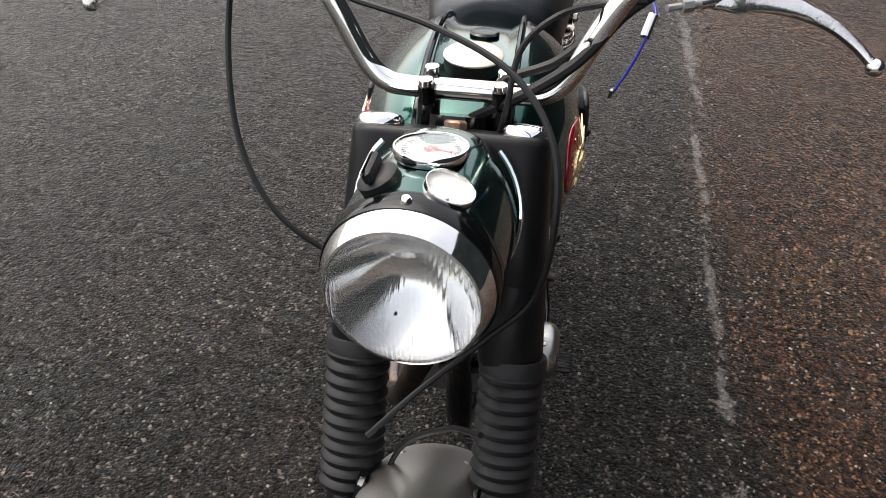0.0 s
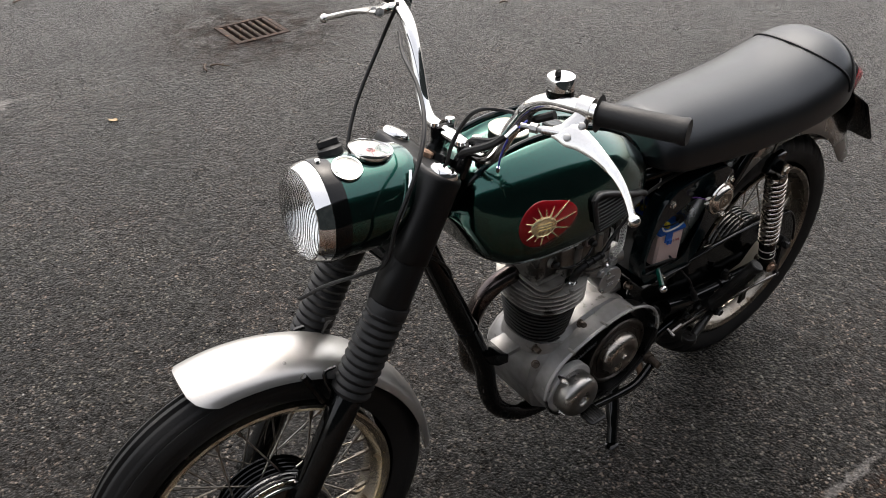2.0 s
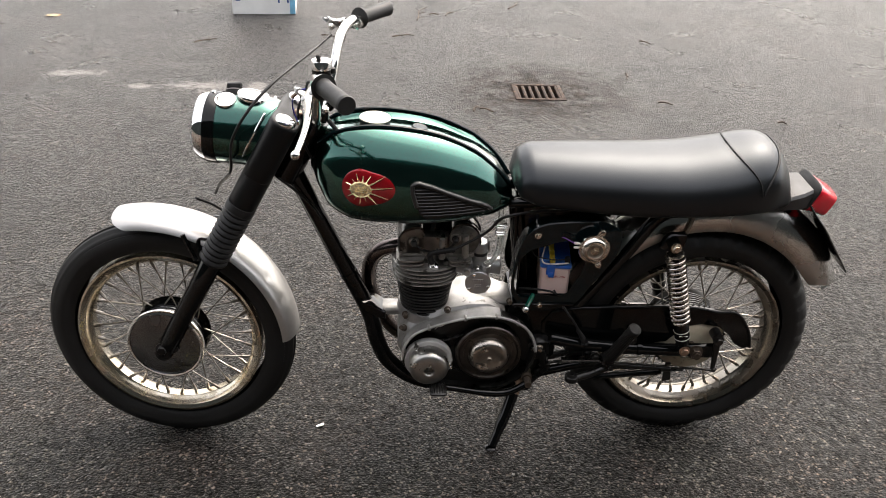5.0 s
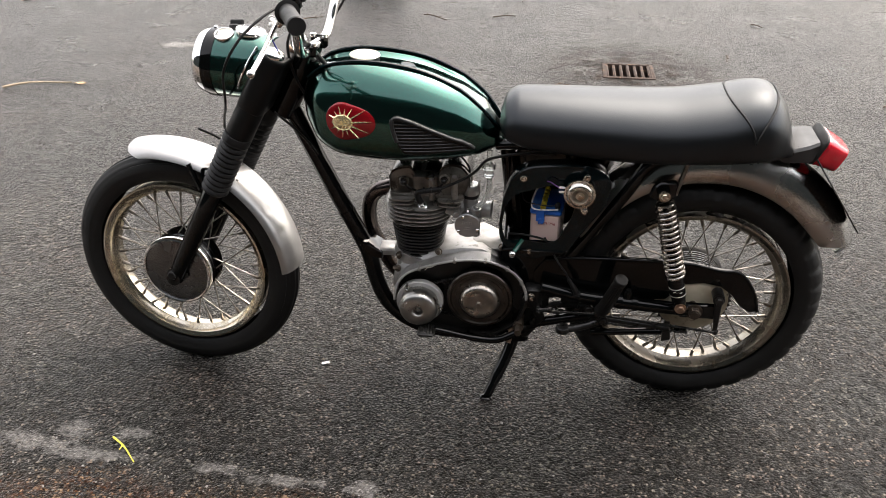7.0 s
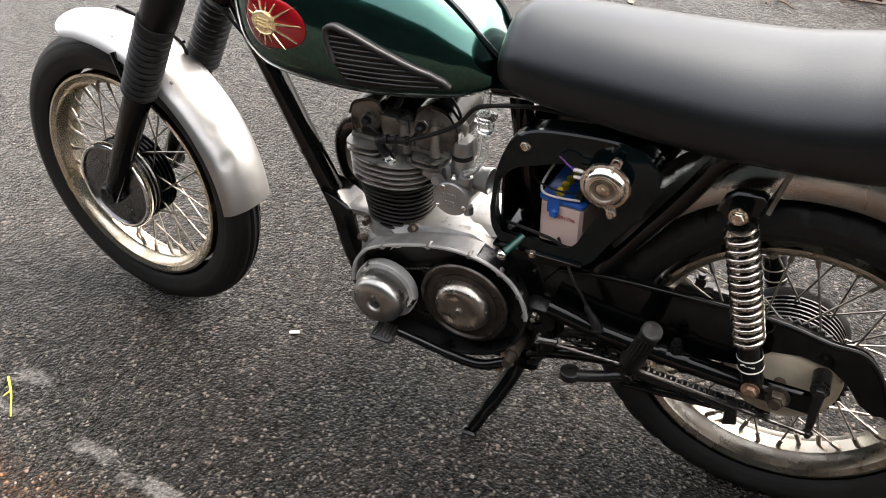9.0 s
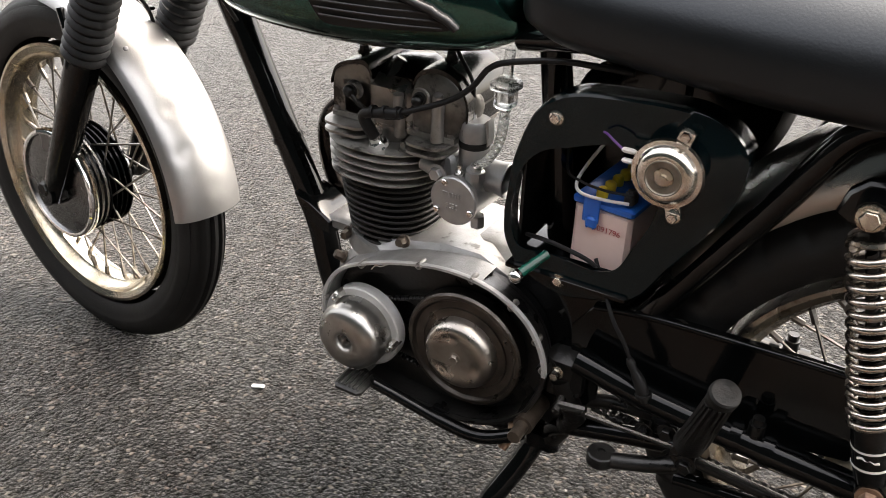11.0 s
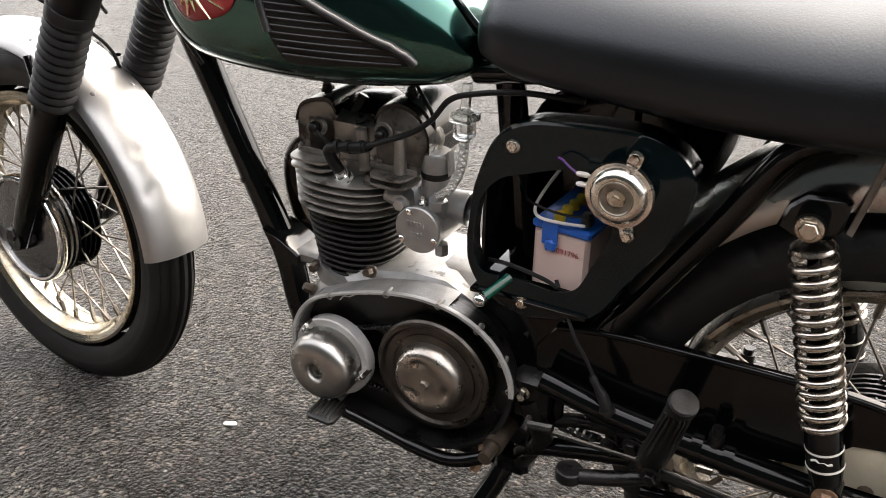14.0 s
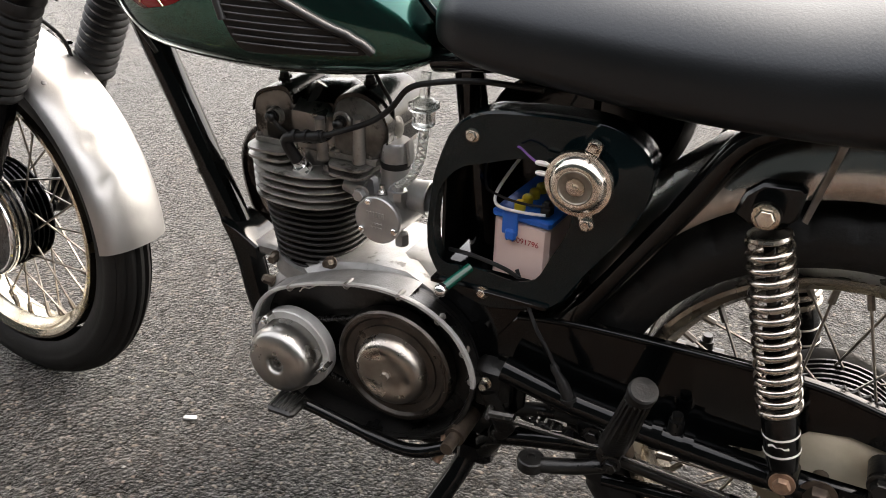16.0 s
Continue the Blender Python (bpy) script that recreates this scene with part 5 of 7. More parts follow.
# clutch
g = Geo()
m = to_left(0.752, 0, 0.298)
g.lathe([(0.02, 0.072), (0.078, 0.075), (0.0815, 0.078), (0.0815, 0.094), (0.079, 0.097), (0.073, 0.098), (0.07, 0.094), (0.06, 0.093), (0.05, 0.096)], m, 64)
clutch = part("clutch", g, DRUM_STEEL, crankcase, "dark steel clutch drum with domed pressure plate")
g = Geo()
rings = []
for r, h in ((0.05, 0.093), (0.05, 0.1), (0.048, 0.107), (0.044, 0.113), (0.041, 0.1152), (0.038, 0.1162), (0.035, 0.1166), (0.032, 0.1167), (0.029, 0.1166), (0.026, 0.1162), (0.023, 0.1157), (0.019, 0.1152), (0.014, 0.115), (0.009, 0.115), (0.004, 0.115), (0.001, 0.115)):
    ring = []
    for j in range(48):
        a = 2 * math.pi * j / 48
        dent = 0.004 * max(0.0, math.cos(3 * a + 0.6)) ** 1.5 * math.exp(-((r - 0.029) / 0.0045) ** 2)
        ring.append((r * math.cos(a), r * math.sin(a), h - dent))
    rings.append(ring)
g.loft(rings, m=m)
part("pressure_plate", g, PLATE_STEEL, clutch, "domed steel plate with pressed dimples", sharp=60)
g = Geo()
g.hexbolt((0.752, -0.114, 0.298), 0.006, 0.006, (0, -1, 0))
part("adjuster", g, PLATE_STEEL, clutch)
g = Geo()
for r0, r1, h in ((0.0735, 0.0765, 0.0985), (0.057, 0.061, 0.0955)):
    g.lathe([(r0, h - 0.003), (r0 + 0.0005, h), (r1 - 0.0005, h), (r1, h - 0.003)], m, 64, ring=True)
pieces("drum_ring", g, DRUM_STEEL, clutch)
# primary chain between them
g = Geo()
for i in range(26):
    t = i / 25
    for s in (1, -1):
        g.box((0.605 + 0.147 * t, -0.084, 0.285 + 0.013 * t + s * (0.033 + 0.04 * t)), (0.007, 0.009, 0.007), 0.002)
pieces("primary_link", g, GREASY, crankcase)
# studs at the front of the case
g = Geo()
for x, y, z, d in ((0.545, -0.06, 0.35, (-0.6, -0.6, 0.5)), (0.648, -0.07, 0.412, (0, -1, 0.3)), (0.548, -0.05, 0.385, (0, -1, 0)), (0.80, -0.05, 0.425, (0, -1, 0.2))):
    g.hexbolt((x, y, z), 0.0065, 0.014, d)
pieces("bolt", g, RUST, crankcase)

# cylinder: black iron fins below, alloy head fins above
g = Geo()
g.tube([CYL + Vector((0, 0, 0.38)), CYL + Vector((0, 0, 0.5))], 0.048, 32)
barrel = part("cylinder", g, BARREL, bike, "finned black iron cylinder barrel")


def fin(z, rx, ry, t):
    g = Geo()
    e = 2.45
    rings = []
    for f, h in ((0.5, -t / 2), (0.985, -t / 2), (1.0, -t / 4), (1.0, t / 4), (0.985, t / 2), (0.5, t / 2)):
        ring = []
        for j in range(40):
            a = 2 * math.pi * j / 40
            c, s = math.cos(a), math.sin(a)
            ring.append((CYL.x + f * rx * math.copysign(abs(c) ** (2 / e), c), f * ry * math.copysign(abs(s) ** (2 / e), s), z + h))
        rings.append(ring)
    g.loft(rings)
    return g


for i in range(10):
    part("fin", fin(0.388 + 0.0096 * i, 0.057 + 0.0014 * i, 0.061 + 0.0016 * i, 0.0038), BARREL, barrel)
g = Geo()
g.tube([CYL + Vector((0, 0, 0.485)), CYL + Vector((0, 0, 0.56))], 0.05, 32)
g.box((CYL.x, 0, 0.578), (0.115, 0.1, 0.07), 0.012)
head = part("cylinder_head", g, DULL_ALLOY, bike, "grimy alloy cylinder head")
for i in range(5):
    part("fin", fin(0.4875 + 0.0104 * i, 0.0785 + 0.0006 * i, 0.086, 0.003), HEAD_ALLOY, head)
g = Geo()
for x0, x1, z0 in ((-0.07, -0.004, 0.538), (0.05, 0.106, 0.5375)):
    for i in range(2):
        x, half = CYL.x + (x0 + x1) / 2, (x1 - x0) / 2
        shape = [(x + half * math.copysign(abs(math.cos(a)) ** 0.5, math.cos(a)), -0.034 + 0.04 * math.copysign(abs(math.sin(a)) ** 0.5, math.sin(a))) for a in [2 * math.pi * (j + 0.5) / 28 for j in range(28)]]
        g.loft([[(px, py, z0 + 0.0105 * i + h) for px, py in shape] for h in (-0.0017, 0.0, 0.0017)])
pieces("upper_fin", g, HEAD_ALLOY, head)


# rocker box: two rounded alloy castings with a black valley between them
def casting(outline, y0, y1, soft, tilt=0.0):
    """A cast lump: a rounded (x, z) outline, full in the middle and drawn in towards both faces."""
    pts = [p for p in curve_through([Vector((CYL.x + a, b, 0)) for a, b in outline + outline[:1]], 4)][:-1]
    mx, mz = sum(p.x for p in pts) / len(pts), sum(p.y for p in pts) / len(pts)
    g = Geo()
    rings = []
    for u, f in ((0.0, 0.86), (0.03, 0.93), (0.08, 0.975), (0.16, 1.0), (0.5, 1.0), (0.84, 1.0), (0.92, 0.975), (0.97, 0.93), (1.0, 0.86)):
        f = 1 - (1 - f) * soft
        rings.append([(mx + (p.x - mx) * f, y0 + (y1 - y0) * u, mz + (p.y - mz) * f + tilt * (u - 0.5)) for p in pts])
    return g.loft(rings)


front_lump = [(-0.064, 0.545), (-0.067, 0.57), (-0.066, 0.596), (-0.058, 0.614), (-0.04, 0.624), (-0.015, 0.628), (-0.004, 0.614), (-0.002, 0.58), (-0.004, 0.548)]
rear_lump = [(0.05, 0.548), (0.048, 0.58), (0.05, 0.612), (0.062, 0.63), (0.085, 0.637), (0.108, 0.63), (0.122, 0.612), (0.127, 0.592), (0.12, 0.57), (0.105, 0.552), (0.078, 0.547)]
rocker = part("rocker_box", casting(front_lump, -0.05, 0.06, 1.0), ROCKER_ALLOY, head, "grey cast rocker box with oily top blackened for tank shade", sharp=50)
part("rear_rocker_box", casting(rear_lump, -0.05, 0.06, 1.2), ROCKER_ALLOY, head, "rounded grey cast rear rocker box", sharp=50)
g = Geo()
g.box((CYL.x + 0.022, 0.006, 0.59), (0.072, 0.085, 0.075), 0.014)
g.tube([(CYL.x + 0.012, -0.03, 0.56), (CYL.x + 0.012, -0.028, 0.61), (CYL.x + 0.02, -0.02, 0.63)], [0.012, 0.012, 0.008], 16)
part("valley", g, DARK_CAST, head, "black valley between the rocker boxes", sharp=40)
# black skins over both tops: oil, plus the tank's shade put into the colour
g = Geo()
for lump, y0 in ((front_lump, -0.05), (rear_lump, -0.048)):
    top = [p for p in curve_through([Vector((CYL.x + a, b, 0)) for a, b in lump[2:-2]], 4)]
    g.loft([[(p.x, y0 + 0.1 * u, p.y + 0.0025 - 0.002 * (2 * u - 1) ** 6) for u in [i / 8 for i in range(9)]] + [(p.x, y0 + 0.1 * u, p.y - 0.006) for u in [1 - i / 8 for i in range(9)]] for p in top])
pieces("rocker_cap", g, DARK_CAST, rocker, "oily rocker top with the tank's shade in its black", sharp=50)
g = Geo()
g.loft([[(CYL.x + x, y, z) for x, y in ((-0.063, -0.053), (-0.001, -0.053), (-0.001, 0.055), (-0.063, 0.055))] for z in (0.5515, 0.5525, 0.5575, 0.5585)])
g.loft([[(CYL.x + x, y, z) for x, y in ((0.046, -0.052), (0.112, -0.052), (0.112, 0.055), (0.046, 0.055))] for z in (0.5505, 0.5515, 0.5565, 0.5575)])
pieces("rocker_flange", g, HEAD_ALLOY, head)
g = Geo()
g.tube([(CYL.x + 0.09, -0.054, 0.553), (CYL.x + 0.09, -0.0545, 0.557), (CYL.x + 0.09, -0.053, 0.604), (CYL.x + 0.09, -0.055, 0.61)], [0.0088, 0.008, 0.0072, 0.0055], 16)
g.tube([(CYL.x + 0.036, -0.05, 0.545), (CYL.x + 0.036, -0.055, 0.6)], [0.0075, 0.0065], 14)
g.tube([(CYL.x - 0.03, -0.05, 0.59), (CYL.x - 0.03, -0.0565, 0.59)], [0.0125, 0.011], 20)
g.tube([(CYL.x + 0.066, -0.052, 0.6), (CYL.x + 0.066, -0.054, 0.6)], [0.013, 0.0115], 20)
pieces("boss", g, HEAD_ALLOY, head)
g = Geo()
m = Matrix.Translation((CYL.x + 0.116, -0.028, 0.592)) @ Vector((0.85, -0.5, 0.05)).to_track_quat("Z", "Y").to_matrix().to_4x4()
g.lathe([(0.021, -0.006), (0.0215, 0.0), (0.02, 0.0035), (0.0165, 0.0075), (0.01, 0.0105), (0.002, 0.0115)], m, 32)
part("rocker_plug", g, HEAD_ALLOY, head, "domed grey inspection plug")
g = Geo()
for x, y, z in ((-0.03, -0.0565, 0.59), (0.066, -0.054, 0.6)):
    g.hexbolt((CYL.x + x, y, z), 0.0062, 0.006)
for x, y, z in ((-0.035, -0.02, 0.629), (0.085, -0.015, 0.64)):
    g.hexbolt((CYL.x + x, y, z), 0.0065, 0.009, (0, -0.2, 1))
pieces("stud", g, GREASY, head)
g = Geo()
for x, y, z in ((-0.028, -0.055, 0.5315), (0.046, -0.055, 0.5315), (0.05, 0.05, 0.5315), (-0.04, 0.05, 0.5315)):
    g.hexbolt((CYL.x + x, y, z), 0.0068, 0.0105, (0, 0, 1))
for x, y, z in ((-0.058, -0.048, 0.558), (-0.012, -0.048, 0.558), (0.058, -0.047, 0.557), (0.104, -0.046, 0.557)):
    g.hexbolt((CYL.x + x, y, z), 0.0048, 0.006, (0, -0.3, 1))
pieces("nut", g, DULL_ALLOY, head)
g = Geo()
g.tube(curve_through([(CYL.x - 0.03, -0.064, 0.592), (CYL.x - 0.012, -0.062, 0.576), (CYL.x + 0.02, -0.066, 0.571), (CYL.x + 0.05, -0.064, 0.578), (CYL.x + 0.066, -0.062, 0.597)], 6), 0.0028, 8)
g.ball((CYL.x - 0.03, -0.063, 0.592), 0.0075)
g.ball((CYL.x + 0.066, -0.061, 0.599), 0.0075)
part("oil_pipe", g, GREASY, head)
# spark plug with cap and lead
g = Geo()
PL = Vector((0.609, -0.064, 0.531))
d = Vector((-0.2, -0.42, 0.88)).normalized()
g.tube([PL - d * 0.004, PL + d * 0.001], 0.0125, 20)
g.tube([PL, PL + d * 0.009], 0.011, 6)
g.tube([PL + d * 0.008, PL + d * 0.018], 0.008, 14)
plug = part("spark_plug", g, CHROME, bike, "bright spark plug with black cap")
g = Geo()
g.tube(curve_through([PL + d * 0.016, PL + d * 0.04, PL + d * 0.052 + Vector((0.004, 0, 0.002)), PL + d * 0.056 + Vector((0.02, 0, 0.004)), PL + d * 0.058 + Vector((0.06, 0.0, 0.01))], 4), [0.0074] * 8 + [0.0064] * 9, 12)
for u in (0.018, 0.034, 0.052):
    g.tube([PL + d * 0.0575 + Vector((u, 0, 0.0045 + (u - 0.02) * 0.15)), PL + d * 0.0575 + Vector((u + 0.004, 0, 0.0051 + (u - 0.02) * 0.15))], 0.0078, 14)
part("plug_cap", g, CABLE, plug)
g = Geo()
g.tube(curve_through([PL + d * 0.058 + Vector((0.055, 0, 0.009)), (0.705, -0.072, 0.612), (0.735, -0.07, 0.634), (0.757, -0.07, 0.661), (0.786, -0.07, 0.673), (0.844, -0.07, 0.684), (0.915, -0.07, 0.686)], 8), 0.0034, 10)
part("ignition_lead", g, CABLE, plug)

# carburettor
g = Geo()
CB = Vector((0.721, -0.03, 0))
g.tube([CB + Vector((0, 0, 0.485)), CB + Vector((0, 0, 0.5)), CB + Vector((0, 0, 0.568))], [0.016, 0.018, 0.018], 28)
g.tube([(0.655, -0.01, 0.52), (0.69, -0.02, 0.518), (0.74, -0.03, 0.515)], [0.016, 0.018, 0.019], 24)
g.prism([(0.668, 0.53), (0.676, 0.538), (0.69, 0.54), (0.703, 0.532), (0.706, 0.512), (0.698, 0.498), (0.684, 0.496), (0.672, 0.506)], -0.048, 0.02, 0.005)
g.tube([(0.664, -0.05, 0.522), (0.69, -0.05, 0.516)], [0.012, 0.0145], 20)
g.tube([(0.717, -0.066, 0.489), (0.72, -0.03, 0.488), (0.728, 0.0, 0.486)], [0.028, 0.0275, 0.022], 36)
g.tube([(0.735, -0.05, 0.522), (0.732, -0.045, 0.5), (0.728, -0.04, 0.48)], [0.011, 0.013, 0.014], 16)
g.tube([(0.735, -0.05, 0.515), (0.735, -0.05, 0.526)], 0.0125, 8)
carb = part("carburettor", g, CARB, bike, "new-looking grey alloy carburettor")
g = Geo()
m = to_left(0.717, -0.066, 0.489)
g.lathe([(0.0295, -0.004), (0.031, 0.0), (0.031, 0.004), (0.0295, 0.0055), (0.002, 0.006)], m, 40)
lid = part("float_bowl_lid", g, CARB, carb, "round lid with raised lettering bars")
g = Geo()
for z, w in ((0.008, 0.029), (-0.004, 0.018), (-0.0095, 0.018)):
    n = int(w / 0.0042)
    for i in range(n):
        g.box((0.717 - w / 2 + 0.0042 * i + 0.002, -0.0725, 0.489 + z), (0.0028, 0.0016, 0.0075 if z > 0 else 0.003), 0.0004)
pieces("raised_mark", g, CARB, lid)
g = Geo()
for a in (115, 215, 340):
    g.lathe([(0.0042, 0), (0.0042, 0.003), (0.0032, 0.004)], to_left(0.717 + 0.0258 * math.cos(radians(a)), -0.071, 0.489 + 0.0258 * math.sin(radians(a))), 14)
pieces("screw", g, POLISHED, lid)
g = Geo()
g.tube([CB + Vector((0, 0, 0.556)), CB + Vector((0, 0, 0.561)), CB + Vector((0, 0, 0.578)), CB + Vector((0, 0, 0.581))], [0.0185, 0.0193, 0.0193, 0.017], 28)
g.prism([(0.735, 0.58), (0.742, 0.586), (0.744, 0.56), (0.741, 0.552), (0.739, 0.575)], -0.038, -0.024, 0.001)
top_cap = part("top_cap", g, CARB, carb, "bright top cap with spring clip")
g = Geo()
g.lathe([(0.0184, 0.547), (0.0188, 0.548), (0.0188, 0.554), (0.0184, 0.555)], Matrix.Translation(CB), 28)
part("clip_band", g, CABLE, carb, "black band under the cap")
g = Geo()
g.tube([CB + Vector((-0.004, 0, 0.578)), CB + Vector((-0.004, 0, 0.588))], 0.006, 6)
g.tube([CB + Vector((-0.004, 0, 0.586)), CB + Vector((-0.004, 0, 0.6))], 0.0035, 10)
pieces("cable_adjuster", g, CHROME, carb)
g = Geo()
g.lathe([(0.0155, -0.016), (0.0195, -0.016), (0.02, 0.004), (0.0225, 0.018), (0.0215, 0.0195), (0.0195, 0.0175), (0.016, 0.004)], Matrix.Translation((0.752, -0.03, 0.514)) @ Vector((1, -0.04, 0)).to_track_quat("Z", "Y").to_matrix().to_4x4(), 32, ring=True)
part("intake_bell", g, CARB, carb, "open flared intake")
g = Geo()
g.lathe([(0.0155, 0.002), (0.0155, 0.004), (0.001, 0.0045)], Matrix.Translation((0.752, -0.03, 0.514)) @ Vector((1, -0.04, 0)).to_track_quat("Z", "Y").to_matrix().to_4x4(), 24)
part("throttle_slide", g, GREASY, carb)
g = Geo()
g.hexbolt((0.69, -0.062, 0.516), 0.0085, 0.009)
g.hexbolt((0.735, -0.05, 0.526), 0.008, 0.008, (0.2, -0.2, 1))
g.hexbolt((0.735, -0.04, 0.462), 0.0095, 0.016, (0, 0, -1), False)
pieces("union", g, CARB, carb)
g = Geo()
g.tube([(0.715, -0.055, 0.51), (0.716, -0.055, 0.522), (0.716, -0.055, 0.524), (0.716, -0.055, 0.53)], [0.006, 0.006, 0.0035, 0.0035], 12)
part("tickler", g, POLISHED, carb)
# clear hose: down from the tank, through a square filter, to the float bowl
g = Geo()
line = curve_through([(0.737, -0.052, 0.532), (0.752, -0.052, 0.546), (0.762, -0.046, 0.57), (0.765, -0.042, 0.606)], 8)
g.tube(line, 0.0058, 10)
hose = part("fuel_hose", g, HOSE, bike, "clear braided fuel hose with square filter")
g = Geo()
g.box((0.763, -0.04, 0.625), (0.022, 0.022, 0.036), 0.003)
g.box((0.763, -0.04, 0.634), (0.03, 0.026, 0.012), 0.002)
g.tube([(0.763, -0.04, 0.64), (0.763, -0.035, 0.672)], 0.0062, 10)
pieces("filter", g, HOSE, hose, "square clear plastic filter")
g = Geo()
for s in (1, -1):
    for ph in range(4):
        fine = curve_through(line, 2)
        g.tube([p + Vector((0.0056 * math.cos(s * i * 0.42 + ph * 1.571), 0.0056 * math.sin(s * i * 0.42 + ph * 1.571), 0)) for i, p in enumerate(fine)], 0.00075, 4)
part("braid", g, WHITE, hose)
g = Geo()
g.tube(curve_through([CB + Vector((-0.004, 0, 0.598)), CB + Vector((-0.006, 0, 0.625)), CB + Vector((-0.03, 0.01, 0.65)), (0.64, 0.03, 0.67)], 6), 0.0025, 8)
part("throttle_cable", g, CABLE, carb)

# exhaust
g = Geo()
g.tube(curve_through([(0.56, 0.01, 0.547), (0.52, 0.012, 0.541), (0.484, 0.02, 0.522), (0.462, 0.03, 0.482), (0.458, 0.045, 0.415), (0.475, 0.07, 0.34), (0.51, 0.095, 0.25), (0.58, 0.12, 0.19), (0.8, 0.135, 0.175), (1.1, 0.14, 0.2)], 6), 0.0185, 18)
pipe = part("exhaust_pipe", g, COPPER, bike, "heat-tinted steel exhaust pipe")
g = Geo()
g.tube([(0.552, 0.01, 0.545), (0.54, 0.01, 0.545)], 0.027, 20)
part("collar", g, DULL_ALLOY, pipe)

# side plate of the battery box
plate = [(0.792, 0.507), (0.796, 0.545), (0.801, 0.58), (0.82, 0.631), (0.852, 0.656), (0.896, 0.664), (0.968, 0.668), (1.004, 0.662), (1.032, 0.644), (1.041, 0.619), (1.033, 0.573), (1.011, 0.534), (0.984, 0.492), (0.953, 0.443), (0.899, 0.424), (0.864, 0.42), (0.819, 0.438), (0.796, 0.471)]
hole = [(0.8, 0.509), (0.803, 0.535), (0.808, 0.56), (0.83, 0.588), (0.866, 0.602), (0.899, 0.613), (0.925, 0.614), (0.95, 0.604), (0.962, 0.585), (0.963, 0.56), (0.957, 0.534), (0.944, 0.505), (0.928, 0.473), (0.9, 0.464), (0.87, 0.467), (0.847, 0.468), (0.815, 0.466), (0.803, 0.485)]
po = curve_through([Vector((a, b, 0)) for a, b in plate + plate[:1]], 4)[:-1]
pi = curve_through([Vector((a, b, 0)) for a, b in hole + hole[:1]], 4)[:-1]
g = Geo()
mid_in = [a.lerp(b, 0.05) for a, b in zip(po, pi)]
g.loft([[(p.x, y, p.y) for p in some] for some, y in ((po, -0.05), (po, -0.0845), (mid_in, -0.087), (pi, -0.0865), (pi, -0.0845), (mid_in, -0.084), (po, -0.078))] , closed=True)
box = part("battery_box", g, BLACK_GREEN, bike, "very dark green pressed panel with large opening")
g = Geo()
g.prism([(p.x, p.y) for p in po], 0.05, 0.054, 0.001)
g.box((0.873, -0.02, 0.441), (0.145, 0.145, 0.006), 0.001)
g.box((0.873, -0.08, 0.452), (0.12, 0.003, 0.03), 0.001)
g.box((0.809, -0.015, 0.525), (0.004, 0.125, 0.14), 0.001)
pieces("box_shell", g, BLACK, box)
g = Geo()
for x, z in ((0.845, 0.63), (0.866, 0.439)):
    g.hexbolt((x, -0.087, z), 0.006, 0.006)
pieces("bolt", g, OLD_CHROME, box)
g = Geo()
g.tube([(0.848, -0.084, 0.466), (0.829, -0.118, 0.45)], 0.0058, 16)
knob = part("panel_stud", g, STUD_GREEN, box, "dark green enamelled stud with bright tip")
g = Geo()
g.ball((0.828, -0.1205, 0.449), 0.0085, 16)
part("tip", g, CHROME, knob)
# rounded oil tank behind the panel
g = Geo()
rt = [(0.94, 0.60), (0.94, 0.665), (0.96, 0.688), (1.02, 0.69), (1.05, 0.67), (1.056, 0.64), (1.04, 0.59), (1.0, 0.53), (0.95, 0.53)]
g.prism([(p.x, p.y) for p in curve_through([Vector((a, b, 0)) for a, b in rt + rt[:1]], 4)[:-1]], 0.03, 0.10, 0.012)
part("oil_tank", g, BLACK, bike, "black rounded oil tank behind the panel")
# horn
g = Geo()
m = to_left(0.972, -0.1, 0.609) @ Matrix.Scale(1.06, 4)
g.lathe([(0.02, -0.004), (0.026, 0.0), (0.0335, 0.004), (0.0345, 0.008), (0.033, 0.011), (0.029, 0.0115), (0.0275, 0.014), (0.0245, 0.0185), (0.021, 0.02), (0.0175, 0.0195), (0.0165, 0.017), (0.009, 0.016), (0.0085, 0.0185), (0.004, 0.019), (0.0035, 0.022), (0.001, 0.0225)], m, 48)
horn = part("horn", g, OLD_CHROME, bike, "small round tarnished chrome horn")
g = Geo()
g.lathe([(0.0095, 0.0165), (0.0165, 0.0174), (0.0175, 0.02), (0.0165, 0.0206), (0.0155, 0.0192), (0.0095, 0.0185)], m, 40, ring=True)
part("dished_ring", g, HORN_DULL, horn, "dull darker ring round the centre")
g = Geo()
g.tube([(0.972, -0.08, 0.609), (0.972, -0.1, 0.609)], 0.018, 20)
part("mount", g, GREASY, horn)
g = Geo()
for a in (70, 290):
    c, s = math.cos(radians(a)), math.sin(radians(a))
    g.prism([(0.97 + c * 0.036 - s * 0.008, 0.61 + s * 0.036 + c * 0.008), (0.97 + c * 0.036 + s * 0.008, 0.61 + s * 0.036 - c * 0.008), (0.97 + c * 0.05 + s * 0.007, 0.61 + s * 0.05 - c * 0.007), (0.97 + c * 0.05 - s * 0.007, 0.61 + s * 0.05 + c * 0.007)], -0.106, -0.11, 0.001)
    g.hexbolt((0.97 + c * 0.0455, -0.111, 0.61 + s * 0.0455), 0.0055, 0.007)
pieces("bracket", g, OLD_CHROME, horn)
g = Geo()
g.box((0.931, -0.106, 0.622), (0.014, 0.006, 0.005), 0.0015)
